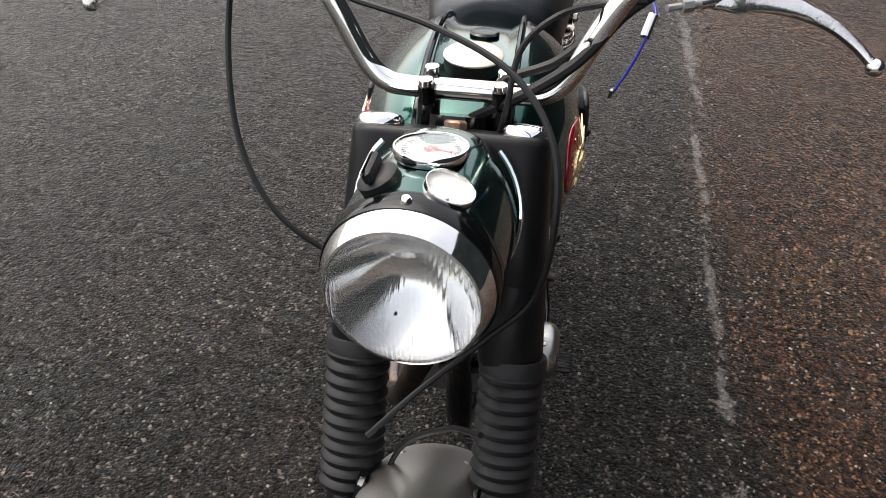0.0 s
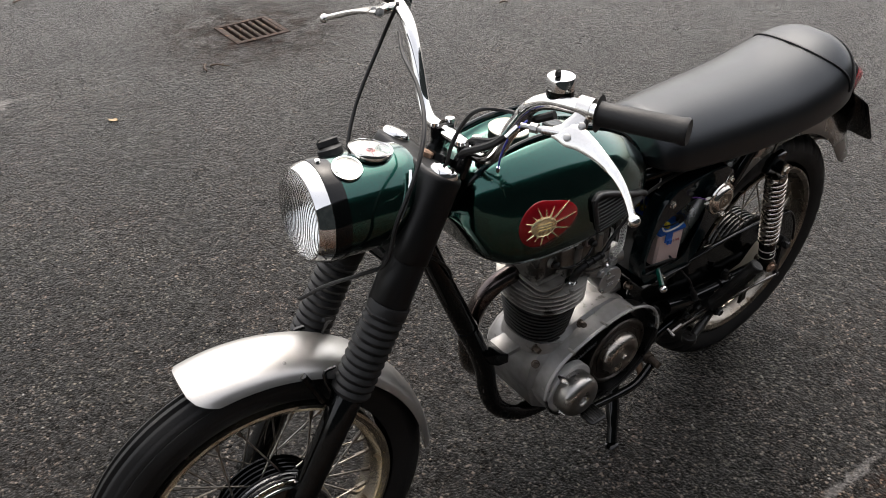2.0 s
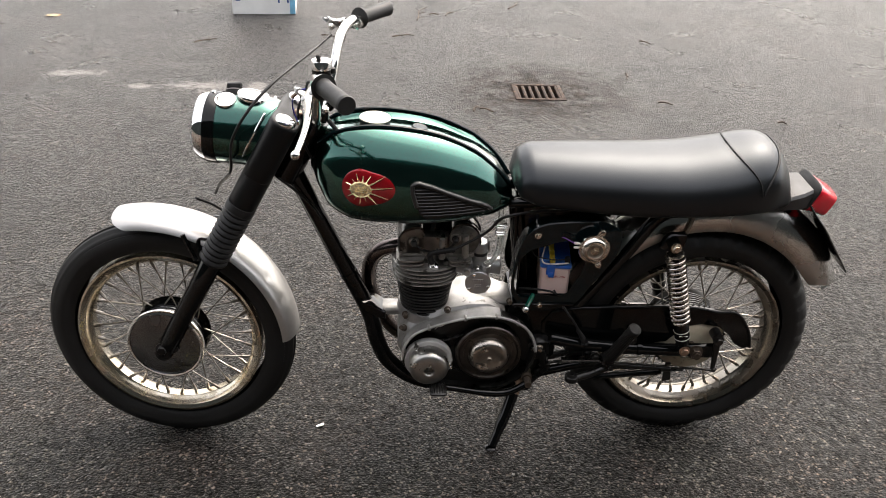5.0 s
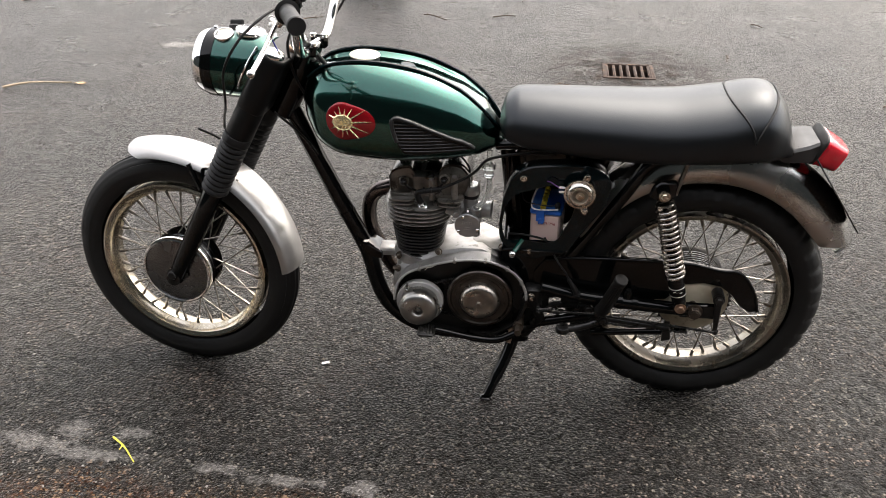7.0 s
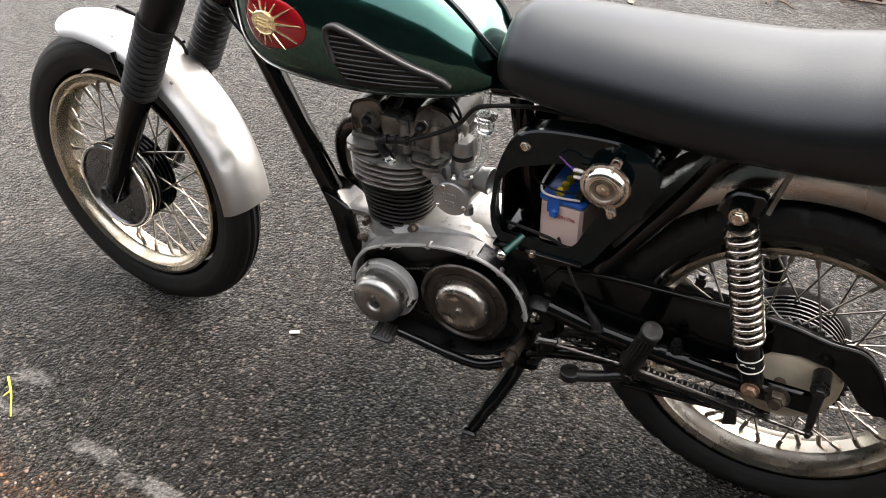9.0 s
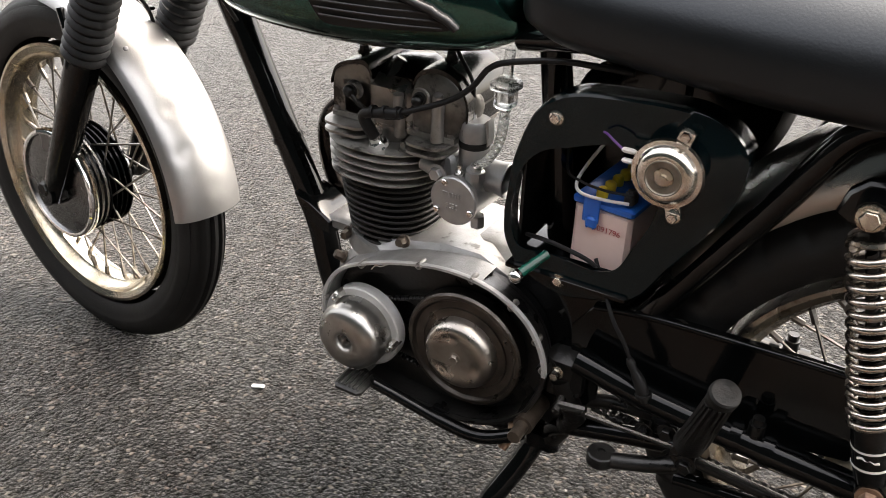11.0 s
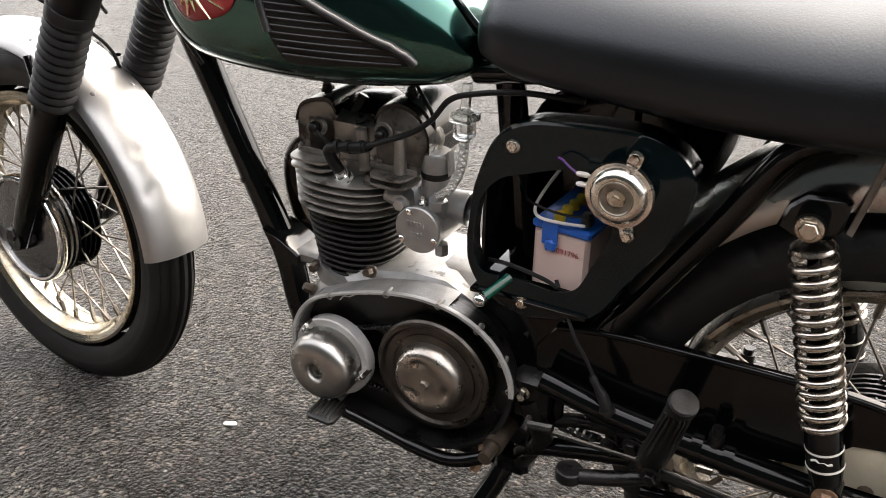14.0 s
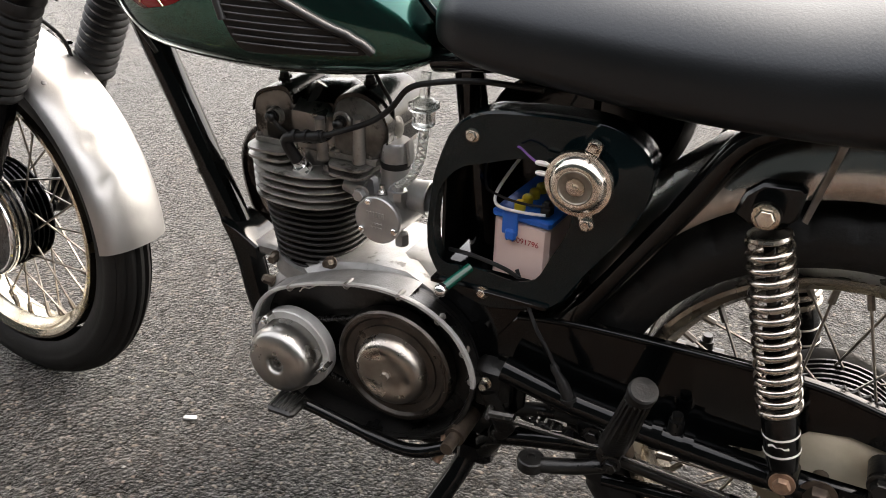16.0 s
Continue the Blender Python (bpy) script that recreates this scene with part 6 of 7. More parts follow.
g.box((0.931, -0.106, 0.611), (0.012, 0.006, 0.005), 0.0015)
pieces("terminal", g, PALE, horn)
g = Geo()
g.tube(curve_through([(0.925, -0.106, 0.622), (0.916, -0.105, 0.627), (0.906, -0.1, 0.631), (0.899, -0.092, 0.629)], 5), 0.0013, 6)
purple = mat("purple_wire", (0.12, 0.03, 0.22), 0.4)
part("wire", g, purple, horn, "purple wire")
# battery
g = Geo()
bt = pose(0.904, -0.02, 0.446, 0, 0, -6)
g.box((0, 0, 0.0415), (0.07, 0.122, 0.083), 0.005, bt @ pose(0, 0.016, 0))
batt = part("battery", g, PINK, bike, "small battery with milky pink case and blue lid")
g = Geo()
g.box((0, 0, 0.0865), (0.074, 0.126, 0.011), 0.003, bt @ pose(0, 0.016, 0))
lidb = part("lid", g, BLUE, batt, "blue plastic lid")
g = Geo()
for i in range(6):
    g.lathe([(0.0064, 0.09), (0.0068, 0.097), (0.0062, 0.101), (0.004, 0.103)], bt @ Matrix.Translation((-0.008, -0.034 + 0.0185 * i, 0)), 10)
pieces("vent_cap", g, YELLOW, lidb, "yellow vent cap")
g = Geo()
g.box((-0.012, -0.0485, 0.08), (0.02, 0.0025, 0.03), 0.001, bt)
g.box((-0.01, -0.05, 0.066), (0.014, 0.006, 0.014), 0.003, bt)
part("tape", g, BLUE, batt)
g = Geo()
g.box((0.026, -0.035, 0.1), (0.012, 0.014, 0.012), 0.002, bt)
g.hexbolt(bt @ Vector((0.026, -0.035, 0.106)), 0.005, 0.005, (0, 0, 1))
pieces("terminal", g, CABLE, batt)
g = Geo()
g.tube(curve_through([bt @ Vector(p) for p in ((0.028, -0.044, 0.098), (0.0, -0.05, 0.097), (-0.026, -0.05, 0.097), (-0.034, -0.046, 0.106), (-0.03, -0.03, 0.125), (-0.015, 0.0, 0.16), (-0.005, 0.01, 0.185))], 6), 0.0019, 8)
part("white_wire", g, WHITE, batt)
g = Geo()
g.tube(curve_through([bt @ Vector(p) for p in ((0.024, -0.04, 0.106), (0.0, -0.046, 0.106), (-0.03, -0.047, 0.109), (-0.055, -0.03, 0.11), (-0.062, -0.01, 0.15), (-0.04, 0.01, 0.17))], 6), 0.0016, 8)
g2 = Geo()
g2.tube(curve_through([(0.815, -0.07, 0.475), (0.85, -0.085, 0.483), (0.89, -0.082, 0.474), (0.91, -0.078, 0.462)], 6), 0.0026, 8)
part("black_wire", g, CABLE, batt)
part("lower_wire", g2, CABLE, batt)
cu = bpy.data.curves.new("serial", "FONT")
cu.body, cu.size, cu.extrude, cu.align_x = "13091796", 0.0095, 0.0002, "CENTER"
num = new("serial_number", cu)
num.data.materials.append(RED_INK)
num.parent = batt
num.matrix_local = bt @ pose(0.005, -0.0456, 0.056, 90, 0, 0)

# ---- pedals, stand, rods ----
g = Geo()
g.tube(curve_through([(0.852, -0.12, 0.226), (0.80, -0.128, 0.203), (0.74, -0.13, 0.205), (0.67, -0.135, 0.222), (0.635, -0.14, 0.232)], 5), [0.009] * 11 + [0.0075] * 10, 10)
pedal = part("brake_pedal", g, BLACK, bike, "black foot pedal with ribbed pad")
g = Geo()
g.box((0.628, -0.158, 0.236), (0.042, 0.04, 0.014), 0.005)
for i in range(6):
    g.box((0.612 + 0.0065 * i, -0.158, 0.2435), (0.003, 0.036, 0.003), 0.001)
pieces("pad", g, GREASY, pedal)
g = Geo()
g.tube([(0.85, -0.06, 0.235), (0.85, -0.115, 0.235)], 0.013, 14)
g.tube([(0.85, -0.115, 0.235), (0.85, -0.14, 0.235)], 0.0085, 12)
part("pivot", g, RUST, pedal)
g = Geo()
g.tube([(0.897, -0.12, 0.293), (1.03, -0.114, 0.29), (1.32, -0.102, 0.252)], 0.0032, 8)
g.tube([(0.897, -0.12, 0.294), (0.928, -0.119, 0.298)], 0.006, 8)
g.tube([(0.895, -0.11, 0.296), (0.895, -0.13, 0.29)], 0.0055, 10)
part("brake_rod", g, DARK_STEEL, pedal)
g = Geo()
g.tube(curve_through([(0.84, -0.03, 0.15), (0.826, -0.05, 0.11), (0.795, -0.092, 0.045), (0.778, -0.112, 0.01)], 5), [0.0155] * 10 + [0.0125] * 6, 14)
g.box((0.775, -0.116, 0.005), (0.03, 0.022, 0.01), 0.004)
g.box((0.85, -0.03, 0.16), (0.05, 0.05, 0.04), 0.008)
part("side_stand", g, BLACK, bike, "black folding side stand")
g = Geo()
g.tube([(1.045, -0.11, 0.30), (1.05, -0.12, 0.31), (1.075, -0.165, 0.418), (1.078, -0.168, 0.428)], [0.0165, 0.0165, 0.013, 0.012], 16)
ribs = Geo()
for i in range(16):
    a = 2 * math.pi * i / 16
    ribs.tube([(1.052 + 0.016 * math.cos(a), -0.122 + 0.016 * math.sin(a), 0.318), (1.0745 + 0.013 * math.cos(a), -0.164 + 0.013 * math.sin(a), 0.41)], 0.002, 5)
g.tube([(1.0765, -0.1665, 0.4185), (1.0768, -0.167, 0.42), (1.0778, -0.1688, 0.4245), (1.079, -0.171, 0.4295), (1.0794, -0.1716, 0.431)], [0.013, 0.0155, 0.016, 0.0155, 0.0135], 24)
peg = part("pillion_footrest", g, BARREL, bike, "folded-up ribbed rubber pillion footrest")
pieces("rib", ribs, BARREL, peg)
g = Geo()
g.tube([(1.045, -0.09, 0.29), (1.045, -0.125, 0.292)], 0.014, 14)
g.hexbolt((1.05, -0.128, 0.285), 0.009, 0.01)
part("mount", g, GREASY, peg)
g = Geo()
g.tube(curve_through([(1.05, -0.11, 0.27), (1.01, -0.12, 0.258), (0.97, -0.13, 0.252)], 4), 0.0095, 12)
g.lathe([(0.013, -0.01), (0.0165, -0.008), (0.0165, 0.005), (0.015, 0.0065), (0.005, 0.0065), (0.0045, 0.004)], pose(0.957, -0.13, 0.253), 24)
g.tube([(1.05, -0.1, 0.27), (1.215, -0.09, 0.245)], 0.007, 10)
g.prism([(1.2, 0.265), (1.215, 0.265), (1.222, 0.215), (1.2, 0.208)], -0.086, -0.094, 0.002)
part("footrest_bar", g, GREASY, bike, "black footrest bar and bracket")
g = Geo()
g.tube([(1.318, -0.066, 0.345), (1.318, -0.095, 0.345)], 0.014, 14)
g.prism([(1.308, 0.35), (1.318, 0.358), (1.328, 0.35), (1.327, 0.25), (1.322, 0.243), (1.317, 0.25)], -0.09, -0.098, 0.002)
g.hexbolt((1.322, -0.098, 0.252), 0.006, 0.008)
g.hexbolt((1.318, -0.098, 0.343), 0.0105, 0.012)
part("brake_arm", g, GREASY, bike, "greasy black rear brake arm")
g = Geo()
g.hexbolt((0.862, -0.085, 0.315), 0.009, 0.014)
g.tube([(0.88, -0.08, 0.3), (0.9, -0.07, 0.24), (0.86, -0.04, 0.16)], 0.014, 12)
g.box((0.88, 0.0, 0.3), (0.05, 0.17, 0.07), 0.01)
part("pivot_plate", g, GREASY, bike)

g = Geo()
g.prism([(0.80, 0.435), (0.9, 0.44), (0.925, 0.37), (0.92, 0.27), (0.87, 0.2), (0.82, 0.22), (0.79, 0.3)], -0.062, -0.056, 0.002)
g.prism([(0.80, 0.435), (0.9, 0.44), (0.925, 0.37), (0.92, 0.27), (0.87, 0.2), (0.82, 0.22), (0.79, 0.3)], 0.056, 0.062, 0.002)
pieces("engine_plate", g, BLACK, frame_ob)
g = Geo()
g.tube([(1.03, -0.06, 0.198), (1.205, -0.06, 0.215)], 0.009, 10, flat=0.5)
part("lower_guard", g, BLACK, frame_ob)
g = Geo()
for y in (-0.06, 0.06):
    g.tube(curve_through([(0.85, y * 0.4, 0.14), (0.878, y, 0.207), (0.965, y, 0.234), (1.05, y * 1.2, 0.262)], 4), 0.0125, 12)
pieces("lower_rail", g, BLACK, frame_ob)
g = Geo()
g.tube(curve_through([(0.862, -0.02, 0.2), (0.9, -0.05, 0.25), (0.94, -0.055, 0.27), (1.0, -0.055, 0.275)], 4), 0.009, 10)
g.box((0.975, -0.055, 0.285), (0.05, 0.012, 0.03), 0.004)
g.box((1.01, -0.07, 0.277), (0.035, 0.02, 0.022), 0.004)
g.hexbolt((0.99, -0.085, 0.272), 0.0085, 0.01)
g.hexbolt((1.018, -0.095, 0.29), 0.0085, 0.008)
g.hexbolt((1.03, -0.1, 0.262), 0.009, 0.01)
pieces("linkage", g, GREASY, frame_ob, "greasy brake linkage")
boot_cable = Geo()
boot_cable.tube(curve_through([(0.90, -0.07, 0.47), (0.935, -0.095, 0.42), (0.953, -0.1, 0.397), (0.966, -0.1, 0.373)], 5), 0.0024, 8)
sw = part("brake_switch_cable", boot_cable, CABLE, frame_ob)
g = Geo()
g.tube([(0.963, -0.1, 0.377), (0.966, -0.1, 0.371), (0.97, -0.1, 0.364), (0.974, -0.1, 0.358), (0.979, -0.1, 0.35), (0.984, -0.1, 0.338), (0.989, -0.1, 0.326)], [0.0035, 0.0055, 0.0045, 0.0062, 0.0072, 0.0072, 0.005], 12)
g.tube([(0.985, -0.1, 0.337), (0.986, -0.1, 0.333)], 0.0095, 12)
part("rubber_boot", g, GAITER, sw, "ribbed rubber boot")
g = Geo()
g.hexbolt((0.878, -0.09, 0.314), 0.0062, 0.012)
part("zinc_nut", g, OLD_CHROME, frame_ob)
g = Geo()
g.tube([(0.842, -0.07, 0.225), (0.834, -0.1, 0.212), (0.833, -0.103, 0.209), (0.827, -0.12, 0.19)], [0.0115, 0.0115, 0.0075, 0.006], 14)
part("stand_pivot", g, RUST_BROWN, frame_ob, "rusty brown pivot bolt")

# ---- tail ----
g = Geo()
g.loft([[(x, y * w, z) for y, z in ((-1, z0), (-1, z1), (-0.9, z1 + 0.006), (0.9, z1 + 0.006), (1, z1), (1, z0))] for x, w, z0, z1 in ((1.40, 0.062, 0.692, 0.702), (1.412, 0.066, 0.69, 0.712), (1.455, 0.06, 0.69, 0.722), (1.478, 0.05, 0.695, 0.728))])
tail = part("tail_lamp", g, LAMP_GREY, bike, "red tail lamp on a grey metal housing")
g = Geo()
ax = Vector((0.9, 0, -0.43)).normalized()
m = Matrix.Translation((1.487, 0, 0.708)) @ ax.to_track_quat("Z", "Y").to_matrix().to_4x4()


def lens_ring(r, h):
    """A rounded rectangle across the lens's axis."""
    return [(r * 1.3 * math.copysign(abs(math.cos(a)) ** 0.45, math.cos(a)), r * 0.88 * math.copysign(abs(math.sin(a)) ** 0.45, math.sin(a)), h) for a in [2 * math.pi * (i + 0.5) / 40 for i in range(40)]]


g.loft([lens_ring(r, h) for r, h in ((0.039, -0.012), (0.0425, -0.01), (0.0425, -0.005), (0.04, -0.003))], m=m)
part("gasket", g, GAITER, tail)
g = Geo()
g.loft([lens_ring(r, h) for r, h in ((0.0385, -0.004), (0.04, -0.002), (0.0405, 0.003), (0.0385, 0.005), (0.0375, 0.026), (0.036, 0.029), (0.035, 0.048), (0.033, 0.0515), (0.028, 0.0535), (0.01, 0.0545))], m=m)
lens = part("lens", g, RED_LENS, tail, "bright red plastic lens")
g = Geo()
for y in (-0.03, 0.03):
    g.lathe([(0.0035, 0.05), (0.0035, 0.0545), (0.002, 0.0555)], m @ Matrix.Translation((y, 0, 0)), 10)
pieces("screw", g, CHROME, lens)
# black plate carrier: a wide flat sheet hanging behind the mudguard, with no lettering in view
g = Geo()
face = [(-0.05, 0.0), (-0.06, 0.012), (-0.062, 0.03), (-0.093, 0.05), (-0.096, 0.058), (-0.096, 0.19), (-0.09, 0.2), (0.09, 0.2), (0.096, 0.19), (0.096, 0.058), (0.093, 0.05), (0.062, 0.03), (0.06, 0.012), (0.05, 0.0)]
down = Vector((0.115, 0, -0.162)).normalized()
out = Vector((down.z, 0, -down.x)) * -1
start = Vector((1.473, 0, 0.70))
g.loft([[start + down * b + out * o + Vector((0, a * f, 0)) for a, b in face] for f, o in ((0.985, 0.0), (1.0, 0.0008), (1.0, 0.0024), (0.985, 0.0032))])
carrier = part("number_plate_bracket", g, BLACK, bike, "black flat plate carrier behind the mudguard")
g = Geo()
for y in (-0.03, 0.03):
    g.tube([(1.41, y, 0.678), (1.44, y, 0.684), (1.483, y, 0.69)], 0.0045, 8)
pieces("stay", g, BLACK, carrier)
# rolled bright bead on the mudguard's tail
g = Geo()
bead = []
for i in range(21):
    u = 2 * i / 20 - 1
    a = radians(27.6 + 0.3 * abs(u))
    squeeze = 0.8
    r = 0.3225 + (0.3835 - 0.3225) * max(0.0, 1 - abs(u * squeeze) ** 2.6) ** 0.55 * (1 - 0.55 * abs(u) ** 6)
    bead.append(R_AXLE + Vector((math.cos(a) * r, u * 0.066 * squeeze, math.sin(a) * r)))
g.tube(bead, 0.0035, 8)
part("tail_bead", g, FENDER, rear_guard, "bright rolled edge")
g = Geo()
g.prism([(1.205, 0.705), (1.212, 0.70), (1.19, 0.60), (1.184, 0.602)], -0.074, -0.07, 0.001)
part("mudguard_strap", g, DULL_ALLOY, bike)

# ---- cables ----
def cable(name, pts, r=0.0032, material=None, m=None, label=""):
    g = Geo()
    g.tube(curve_through(pts, 8), r, 8)
    return part(name, g, material or CABLE, bike, label, m=m)


cable("clutch_cable", [(0.36, -0.168, 1.0), (0.366, -0.125, 0.99), (0.342, -0.086, 0.986), (0.332, -0.056, 0.954), (0.312, -0.047, 0.897), (0.33, -0.03, 0.8), (0.42, -0.03, 0.66)])
cable("front_brake_cable", [(0.372, 0.165, 1.005), (0.344, 0.115, 0.992), (0.307, 0.025, 0.985), (0.263, -0.052, 0.967), (0.218, -0.094, 0.926), (0.18, -0.102, 0.861), (0.17, -0.09, 0.79), (0.152, -0.052, 0.752), (0.122, 0.008, 0.703), (0.1, 0.055, 0.655)])
cable("throttle_cable", [(0.405, 0.215, 1.03), (0.392, 0.245, 0.958), (0.325, 0.232, 0.85), (0.277, 0.18, 0.775), (0.264, 0.085, 0.715)])
cable("speedometer_cable", [(0.372, -0.17, 1.0), (0.37, -0.13, 0.965), (0.362, -0.09, 0.93), (0.36, -0.04, 0.905), (0.40, -0.02, 0.84)], 0.005)
cable("wiring_loom", [(0.378, -0.19, 1.012), (0.362, -0.15, 0.985), (0.345, -0.11, 0.94), (0.335, -0.06, 0.905), (0.36, -0.01, 0.86)], 0.006)
cable("steering_cable", [(0.26, -0.03, 0.74), (0.30, -0.03, 0.705), (0.335, -0.028, 0.665), (0.352, -0.018, 0.63)], 0.003)
cable("gear_cable", [(0.08, -0.055, 0.70), (0.115, -0.02, 0.66), (0.13, 0.03, 0.6), (0.11, 0.06, 0.5)], 0.003)
WIRE_BLUE = mat("blue_wire", (0.02, 0.03, 0.3), 0.4)
blue = cable("loose_wire", [(0.345, -0.172, 1.005), (0.33, -0.174, 1.0), (0.318, -0.168, 0.985), (0.316, -0.158, 0.955), (0.322, -0.147, 0.926)], 0.0014, WIRE_BLUE, label="thin loose blue wire with connector")
g = Geo()
g.tube([(0.33, -0.172, 1.0), (0.316, -0.166, 0.985)], 0.005, 10)
g.tube([(0.323, -0.146, 0.926), (0.324, -0.1445, 0.918)], 0.0025, 8)
pieces("connector", g, CHROME, blue)

# ---- things on the ground ----
IRON = mat("cast_iron", (0.045, 0.032, 0.026), 0.75, 0.0, (0.025, 0.018, 0.015), 30, 0.4, 200, 0.1, spec=0.12, spots=(0.11, 0.07, 0.05), spot_at=0.55, spot_scale=30)
PIT = mat("drain_pit", (0.004, 0.004, 0.004), 0.9)
x0, x1, y0, y1 = DRAIN
drain = thing("drain_grate", "rusty cast iron drain grate with six slots set in tarmac", "drain", pose(0, 0, 0))
g = Geo()
g.loft([[(x, y, z) for x, y in ((x0 + i, y0 + i), (x1 - i, y0 + i), (x1 - i, y1 - i), (x0 + i, y1 - i))]
        for i, z in ((0, -0.2), (0, 0.003), (0.003, 0.005), (0.02, 0.005), (0.022, 0.002), (0.022, -0.2))], closed=True)
part("frame", g, IRON, drain)
g = Geo()
g.box(((x0 + x1) / 2, (y0 + y1) / 2, -0.2), (x1 - x0, y1 - y0, 0.01), 0.001)
part("pit", g, PIT, drain)
for i in range(7):
    g = Geo()
    w = (x1 - x0 - 0.05)
    g.box((x0 + 0.025 + w * i / 6, (y0 + y1) / 2, -0.008), (0.016, y1 - y0 - 0.04, 0.022), 0.003)
    part("bar", g, IRON, drain)

BARK = mat("dry_twig", (0.1, 0.07, 0.05), 0.8, 0.0, (0.05, 0.035, 0.025), 60, 0.4, 300, 0.1)
PALE_TWIG = mat("pale_twig", (0.36, 0.29, 0.2), 0.7, 0.0, (0.24, 0.19, 0.13), 40, 0.3, 300, 0.1)
STEM = mat("yellow_stem", (0.72, 0.62, 0.06), 0.5, 0.0, (0.55, 0.5, 0.06), 30, 0, 100, 0.1)
CHIP = mat("white_chip", (0.78, 0.77, 0.74), 0.6, 0.0, (0.66, 0.65, 0.62), 60, 0, 100, 0.1)
DRY_LEAF = mat("dry_leaf", (0.3, 0.22, 0.12), 0.7, 0.0, (0.2, 0.13, 0.07), 40, 0.2, 200, 0.1)
STONE = mat("loose_chippings", (0.3, 0.29, 0.27), 0.6, 0.0, (0.16, 0.15, 0.14), 40, 0.2, 300, 0.1)


def twig(a, b, r, material, label, forks=0, bow=0.02):
    a, b = Vector((*a, r)), Vector((*b, r))
    d = b - a
    side = Vector((-d.y, d.x, 0))
    pts = [a.lerp(b, t) + side * bow * math.sin(5 * t + a.x * 7) + Vector((0, 0, r * (1 + math.sin(4 * t)))) for t in (0, 0.2, 0.4, 0.6, 0.8, 1)]
    g = Geo()
    path = curve_through(pts, 3)
    g.tube(path, [r * (1 - 0.5 * i / len(path)) for i in range(len(path))], 6)
    for k in range(forks):
        p = pts[2 + k]
        g.tube([p, p + d * 0.12 + side * (0.1 if k % 2 else -0.12) + Vector((0, 0, r))], [r * 0.6, r * 0.3], 5)
    ob = part("twig" if "stem" not in label else "plant_stem", g, material, None)
    ob.location = (0, 0, -min(v.co.z for v in ob.data.vertices))
    return tagged(ob, label, "twig" if "stem" not in label else "stem", "fallen twigs")


twig((-1.822, 2.046), (-1.528, 2.186), 0.007, PALE_TWIG, "pale dry twig lying on the tarmac", 1, 0.04)
twig((-0.115, -0.346), (-0.03, -0.42), 0.0028, STEM, "short bright yellow plant stem on the tarmac", 1, 0.02)
for a, b in (((1.345, 4.505), (1.457, 4.735)), ((0.74, 4.704), (0.881, 4.797)), ((0.881, 4.269), (0.937, 4.396)), ((0.77, 4.297), (0.837, 4.307)), ((0.664, 4.148), (0.756, 4.509)),
             ((0.513, 3.732), (0.655, 3.776)), ((2.115, 3.748), (2.174, 3.699)), ((1.862, 3.068), (1.856, 2.957)), ((0.93, 2.407), (0.956, 2.494)), ((0.963, 2.445), (1.035, 2.407)),
             ((1.926, 2.58), (2.004, 2.566)), ((2.475, 2.316), (2.519, 2.304)), ((0.155, 4.895), (0.345, 4.786)), ((0.067, 3.729), (0.232, 3.637)), ((-2.345, 4.05), (-2.348, 4.145)),
             ((-0.676, 3.504), (-0.567, 3.611))):
    twig(a, b, 0.0045, BARK, "small dark broken twig on the tarmac", 2, 0.05)

# the white chip beside the wheel
g = Geo()
g.box((0, 0, 0.003), (0.022, 0.008, 0.006), 0.002)
chip = part("paint_chip", g, CHIP, None)
chip.matrix_world = pose(0.327, 0.013, 0, 0, 0, 28)
tagged(chip, "small white chip lying on the tarmac", "chip")


def leaf(x, y, size, turn):
    g = Geo()
    rows = []
    for i in range(9):
        t = i / 8
        w = size * 0.3 * math.sin(math.pi * min(t * 0.98 + 0.01, 1)) ** 0.8
        rows.append([(size * (t - 0.5), -w, 0.004 + 0.004 * math.sin(6 * t)), (size * (t - 0.5), 0, 0.002 + 0.006 * t), (size * (t - 0.5), w, 0.005)])
    g.loft(rows + [[(p[0], p[1], p[2] - 0.0008) for p in r] for r in reversed(rows)], around=False, closed=True)
    ob = part("fallen_leaf", g, DRY_LEAF, None)
    ob.matrix_world = pose(x, y, 0, 0, 0, turn)
    return tagged(ob, "dry brown leaf lying on the tarmac", "leaf", "fallen leaves")


for x, y, s, a in ((-1.693, 4.057, 0.1, 20), (-2.671, 3.791, 0.1, 60), (-1.477, 2.169, 0.06, 15), (0.45, 2.2, 0.04, 130)):
    leaf(x, y, s, a)

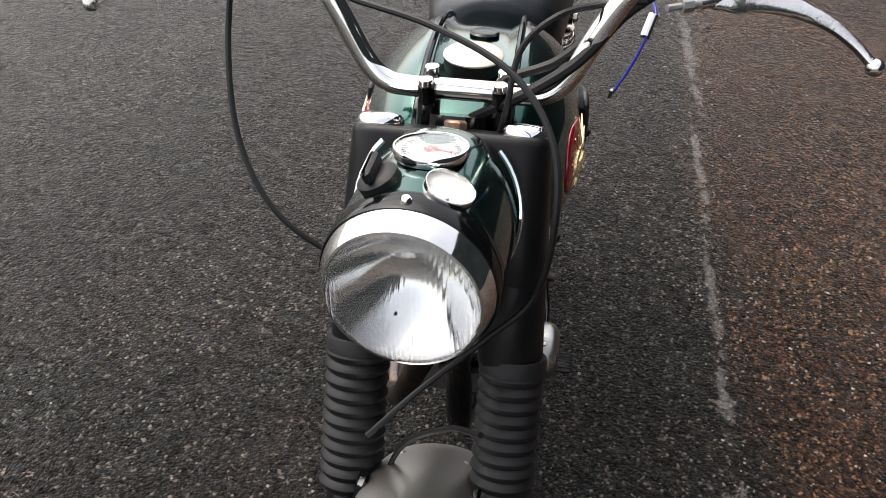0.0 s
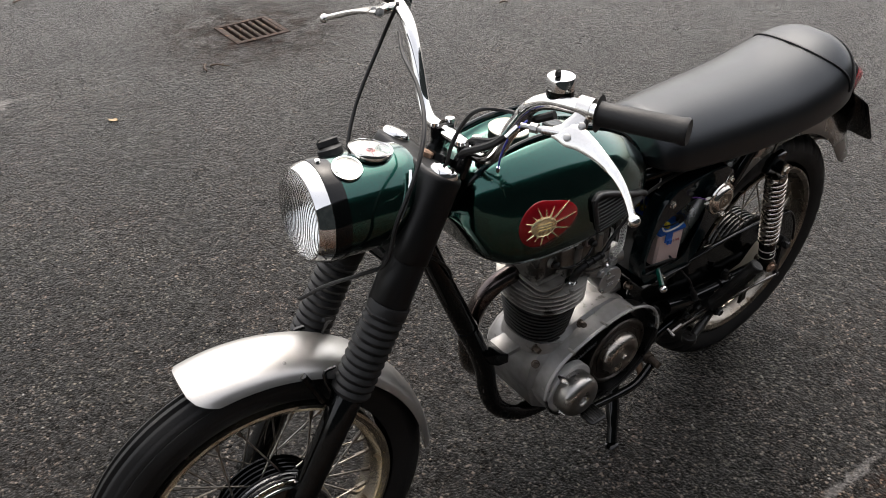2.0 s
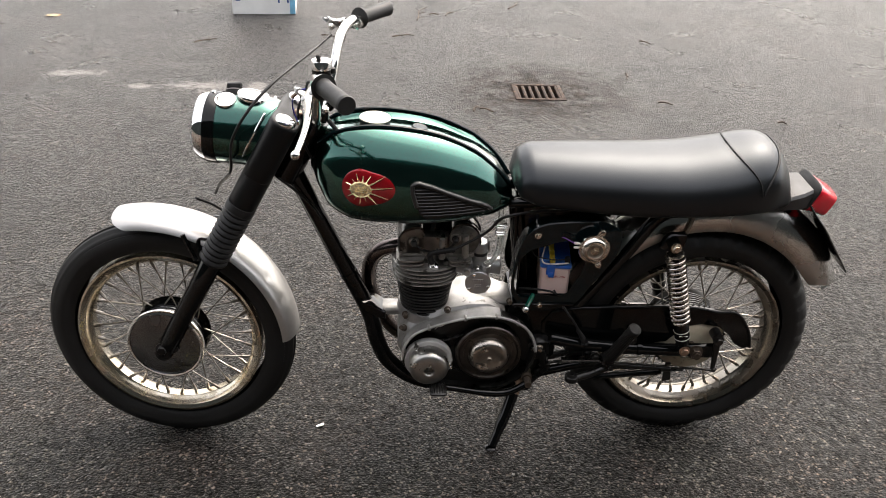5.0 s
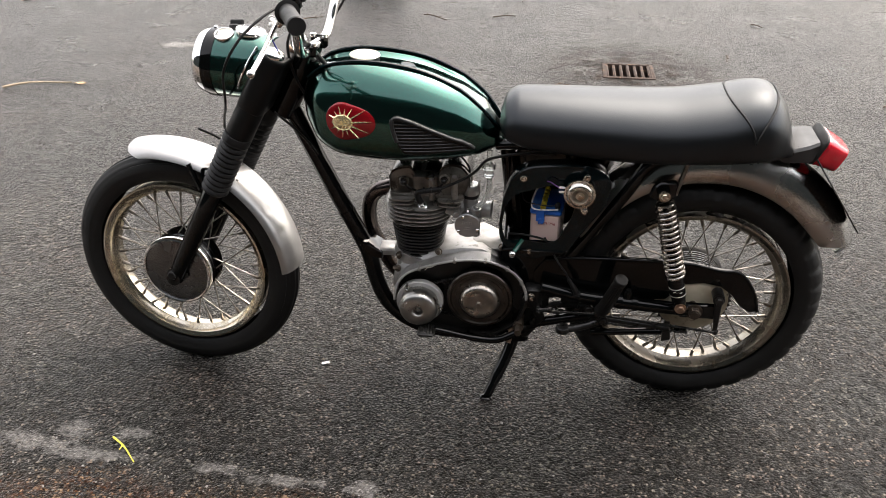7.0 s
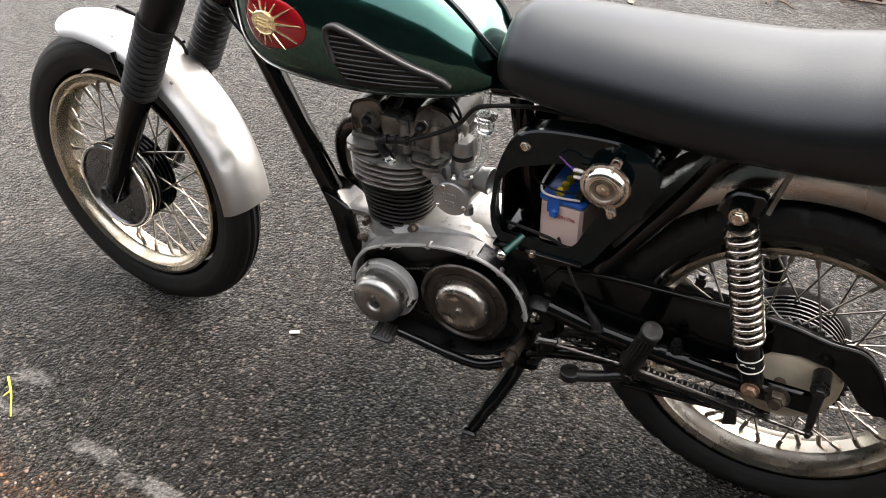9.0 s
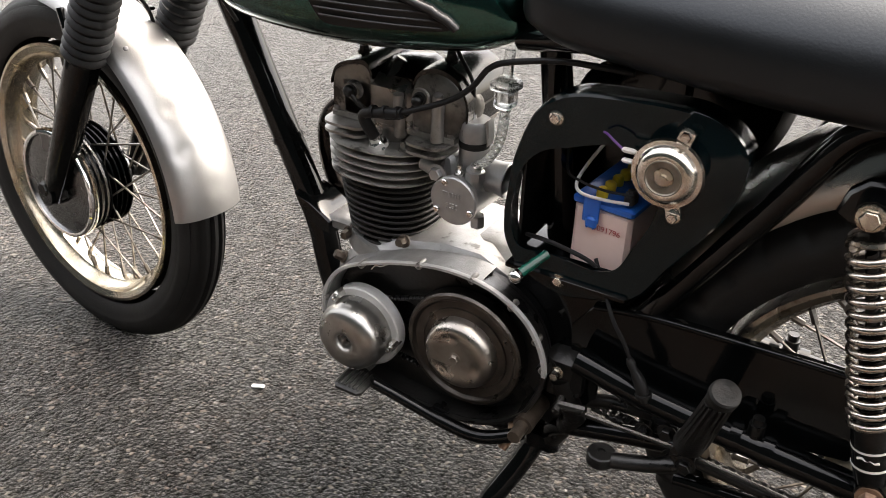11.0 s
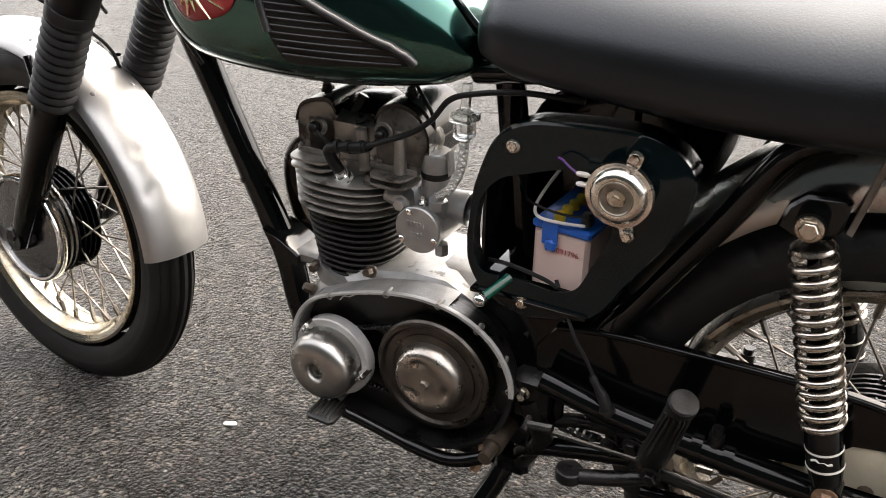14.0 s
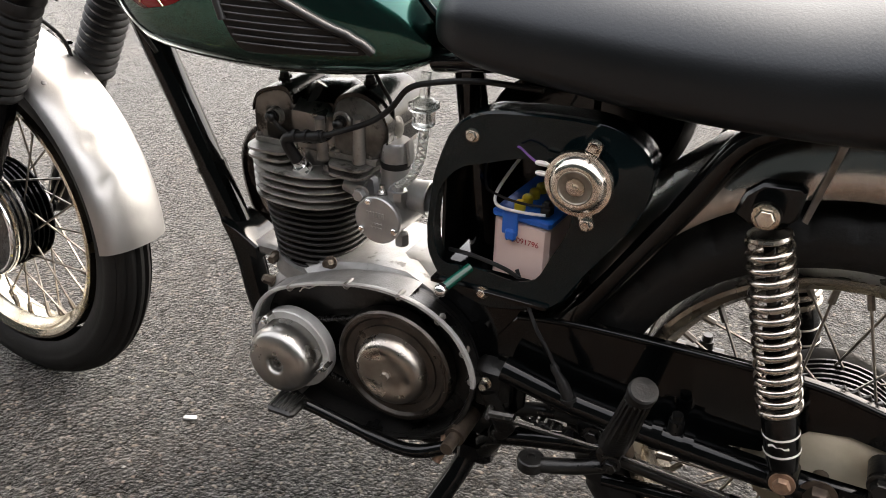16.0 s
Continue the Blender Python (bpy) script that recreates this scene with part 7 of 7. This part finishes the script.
# loose chippings
rng = random.Random(5)
verts, faces = [], []
shape = [(1, 0, 0), (0.2, 0.9, 0.1), (-0.9, 0.3, 0), (-0.3, -0.8, 0.05), (0.1, 0.1, 0.8), (0, 0, -0.4)]
tri = [(0, 1, 4), (1, 2, 4), (2, 3, 4), (3, 0, 4), (1, 0, 5), (2, 1, 5), (3, 2, 5), (0, 3, 5)]
for i in range(9000):
    near_strip = rng.random() < 0.45
    x = rng.uniform(-1.6, 3.2)
    y = -0.42 - abs(rng.gauss(0, 0.35)) if near_strip else rng.uniform(-0.9, 4.2)
    r = 0.0012 + 0.0028 * rng.random() ** 3
    if DRAIN[0] - 0.02 < x < DRAIN[1] + 0.02 and DRAIN[2] - 0.02 < y < DRAIN[3] + 0.02:
        continue
    c, s = math.cos(rng.random() * 6.28) * r, math.sin(rng.random() * 6.28) * r
    k = len(verts)
    verts += [(x + a * c - b * s, y + a * s + b * c, r * 0.35 + d * r) for a, b, d in shape]
    faces += [tuple(k + q for q in f) for f in tri]
me = bpy.data.meshes.new("loose_chippings")
me.from_pydata(verts, [], faces)
me.materials.append(STONE)
tagged(new("loose_chippings", me), "scattered pale loose chippings on the tarmac", "gravel", kind="stuff")

# printed carton standing at the back of the yard
CARTON = mat("printed_card", (0.74, 0.74, 0.72), 0.6, 0.0, (0.66, 0.66, 0.64), 8, 0.05, 200, 0.08, spots=(0.4, 0.37, 0.33), spot_at=0.68)
INK = mat("dark_blue_print", (0.03, 0.07, 0.2), 0.6)
SKY_INK = mat("light_blue_print", (0.16, 0.42, 0.6), 0.6)
carton = thing("carton", "white cardboard box printed with blue shapes on the tarmac", "box", pose(-0.36, 4.36, 0, 0, 0, 4))
g = Geo()
g.box((0, 0, 0.19), (0.42, 0.3, 0.38), 0.004)
part("body", g, CARTON, carton)
g = Geo()
for x, z, w, h in ((0.02, 0.2, 0.13, 0.045), (-0.1, 0.13, 0.028, 0.014), (0.07, 0.14, 0.012, 0.02), (-0.13, 0.19, 0.1, 0.01), (-0.17, 0.1, 0.03, 0.02)):
    g.box((x, -0.1512, z), (w, 0.002, h), 0.0005)
pieces("print", g, INK, carton, "dark blue printed shapes")
g = Geo()
g.box((0.19, -0.1512, 0.14), (0.036, 0.002, 0.27), 0.0005)
part("corner_print", g, SKY_INK, carton, "light blue printed corner")
g = Geo()
g.box((0.1, -0.1525, 0.13), (0.012, 0.003, 0.1), 0.001, pose(0, 0, 0.0, 0, 0, 0))
g.box((0.13, -0.1525, 0.175), (0.07, 0.003, 0.012), 0.001)
g.box((0.16, -0.1525, 0.13), (0.012, 0.003, 0.1), 0.001)
part("emblem", g, INK, carton)
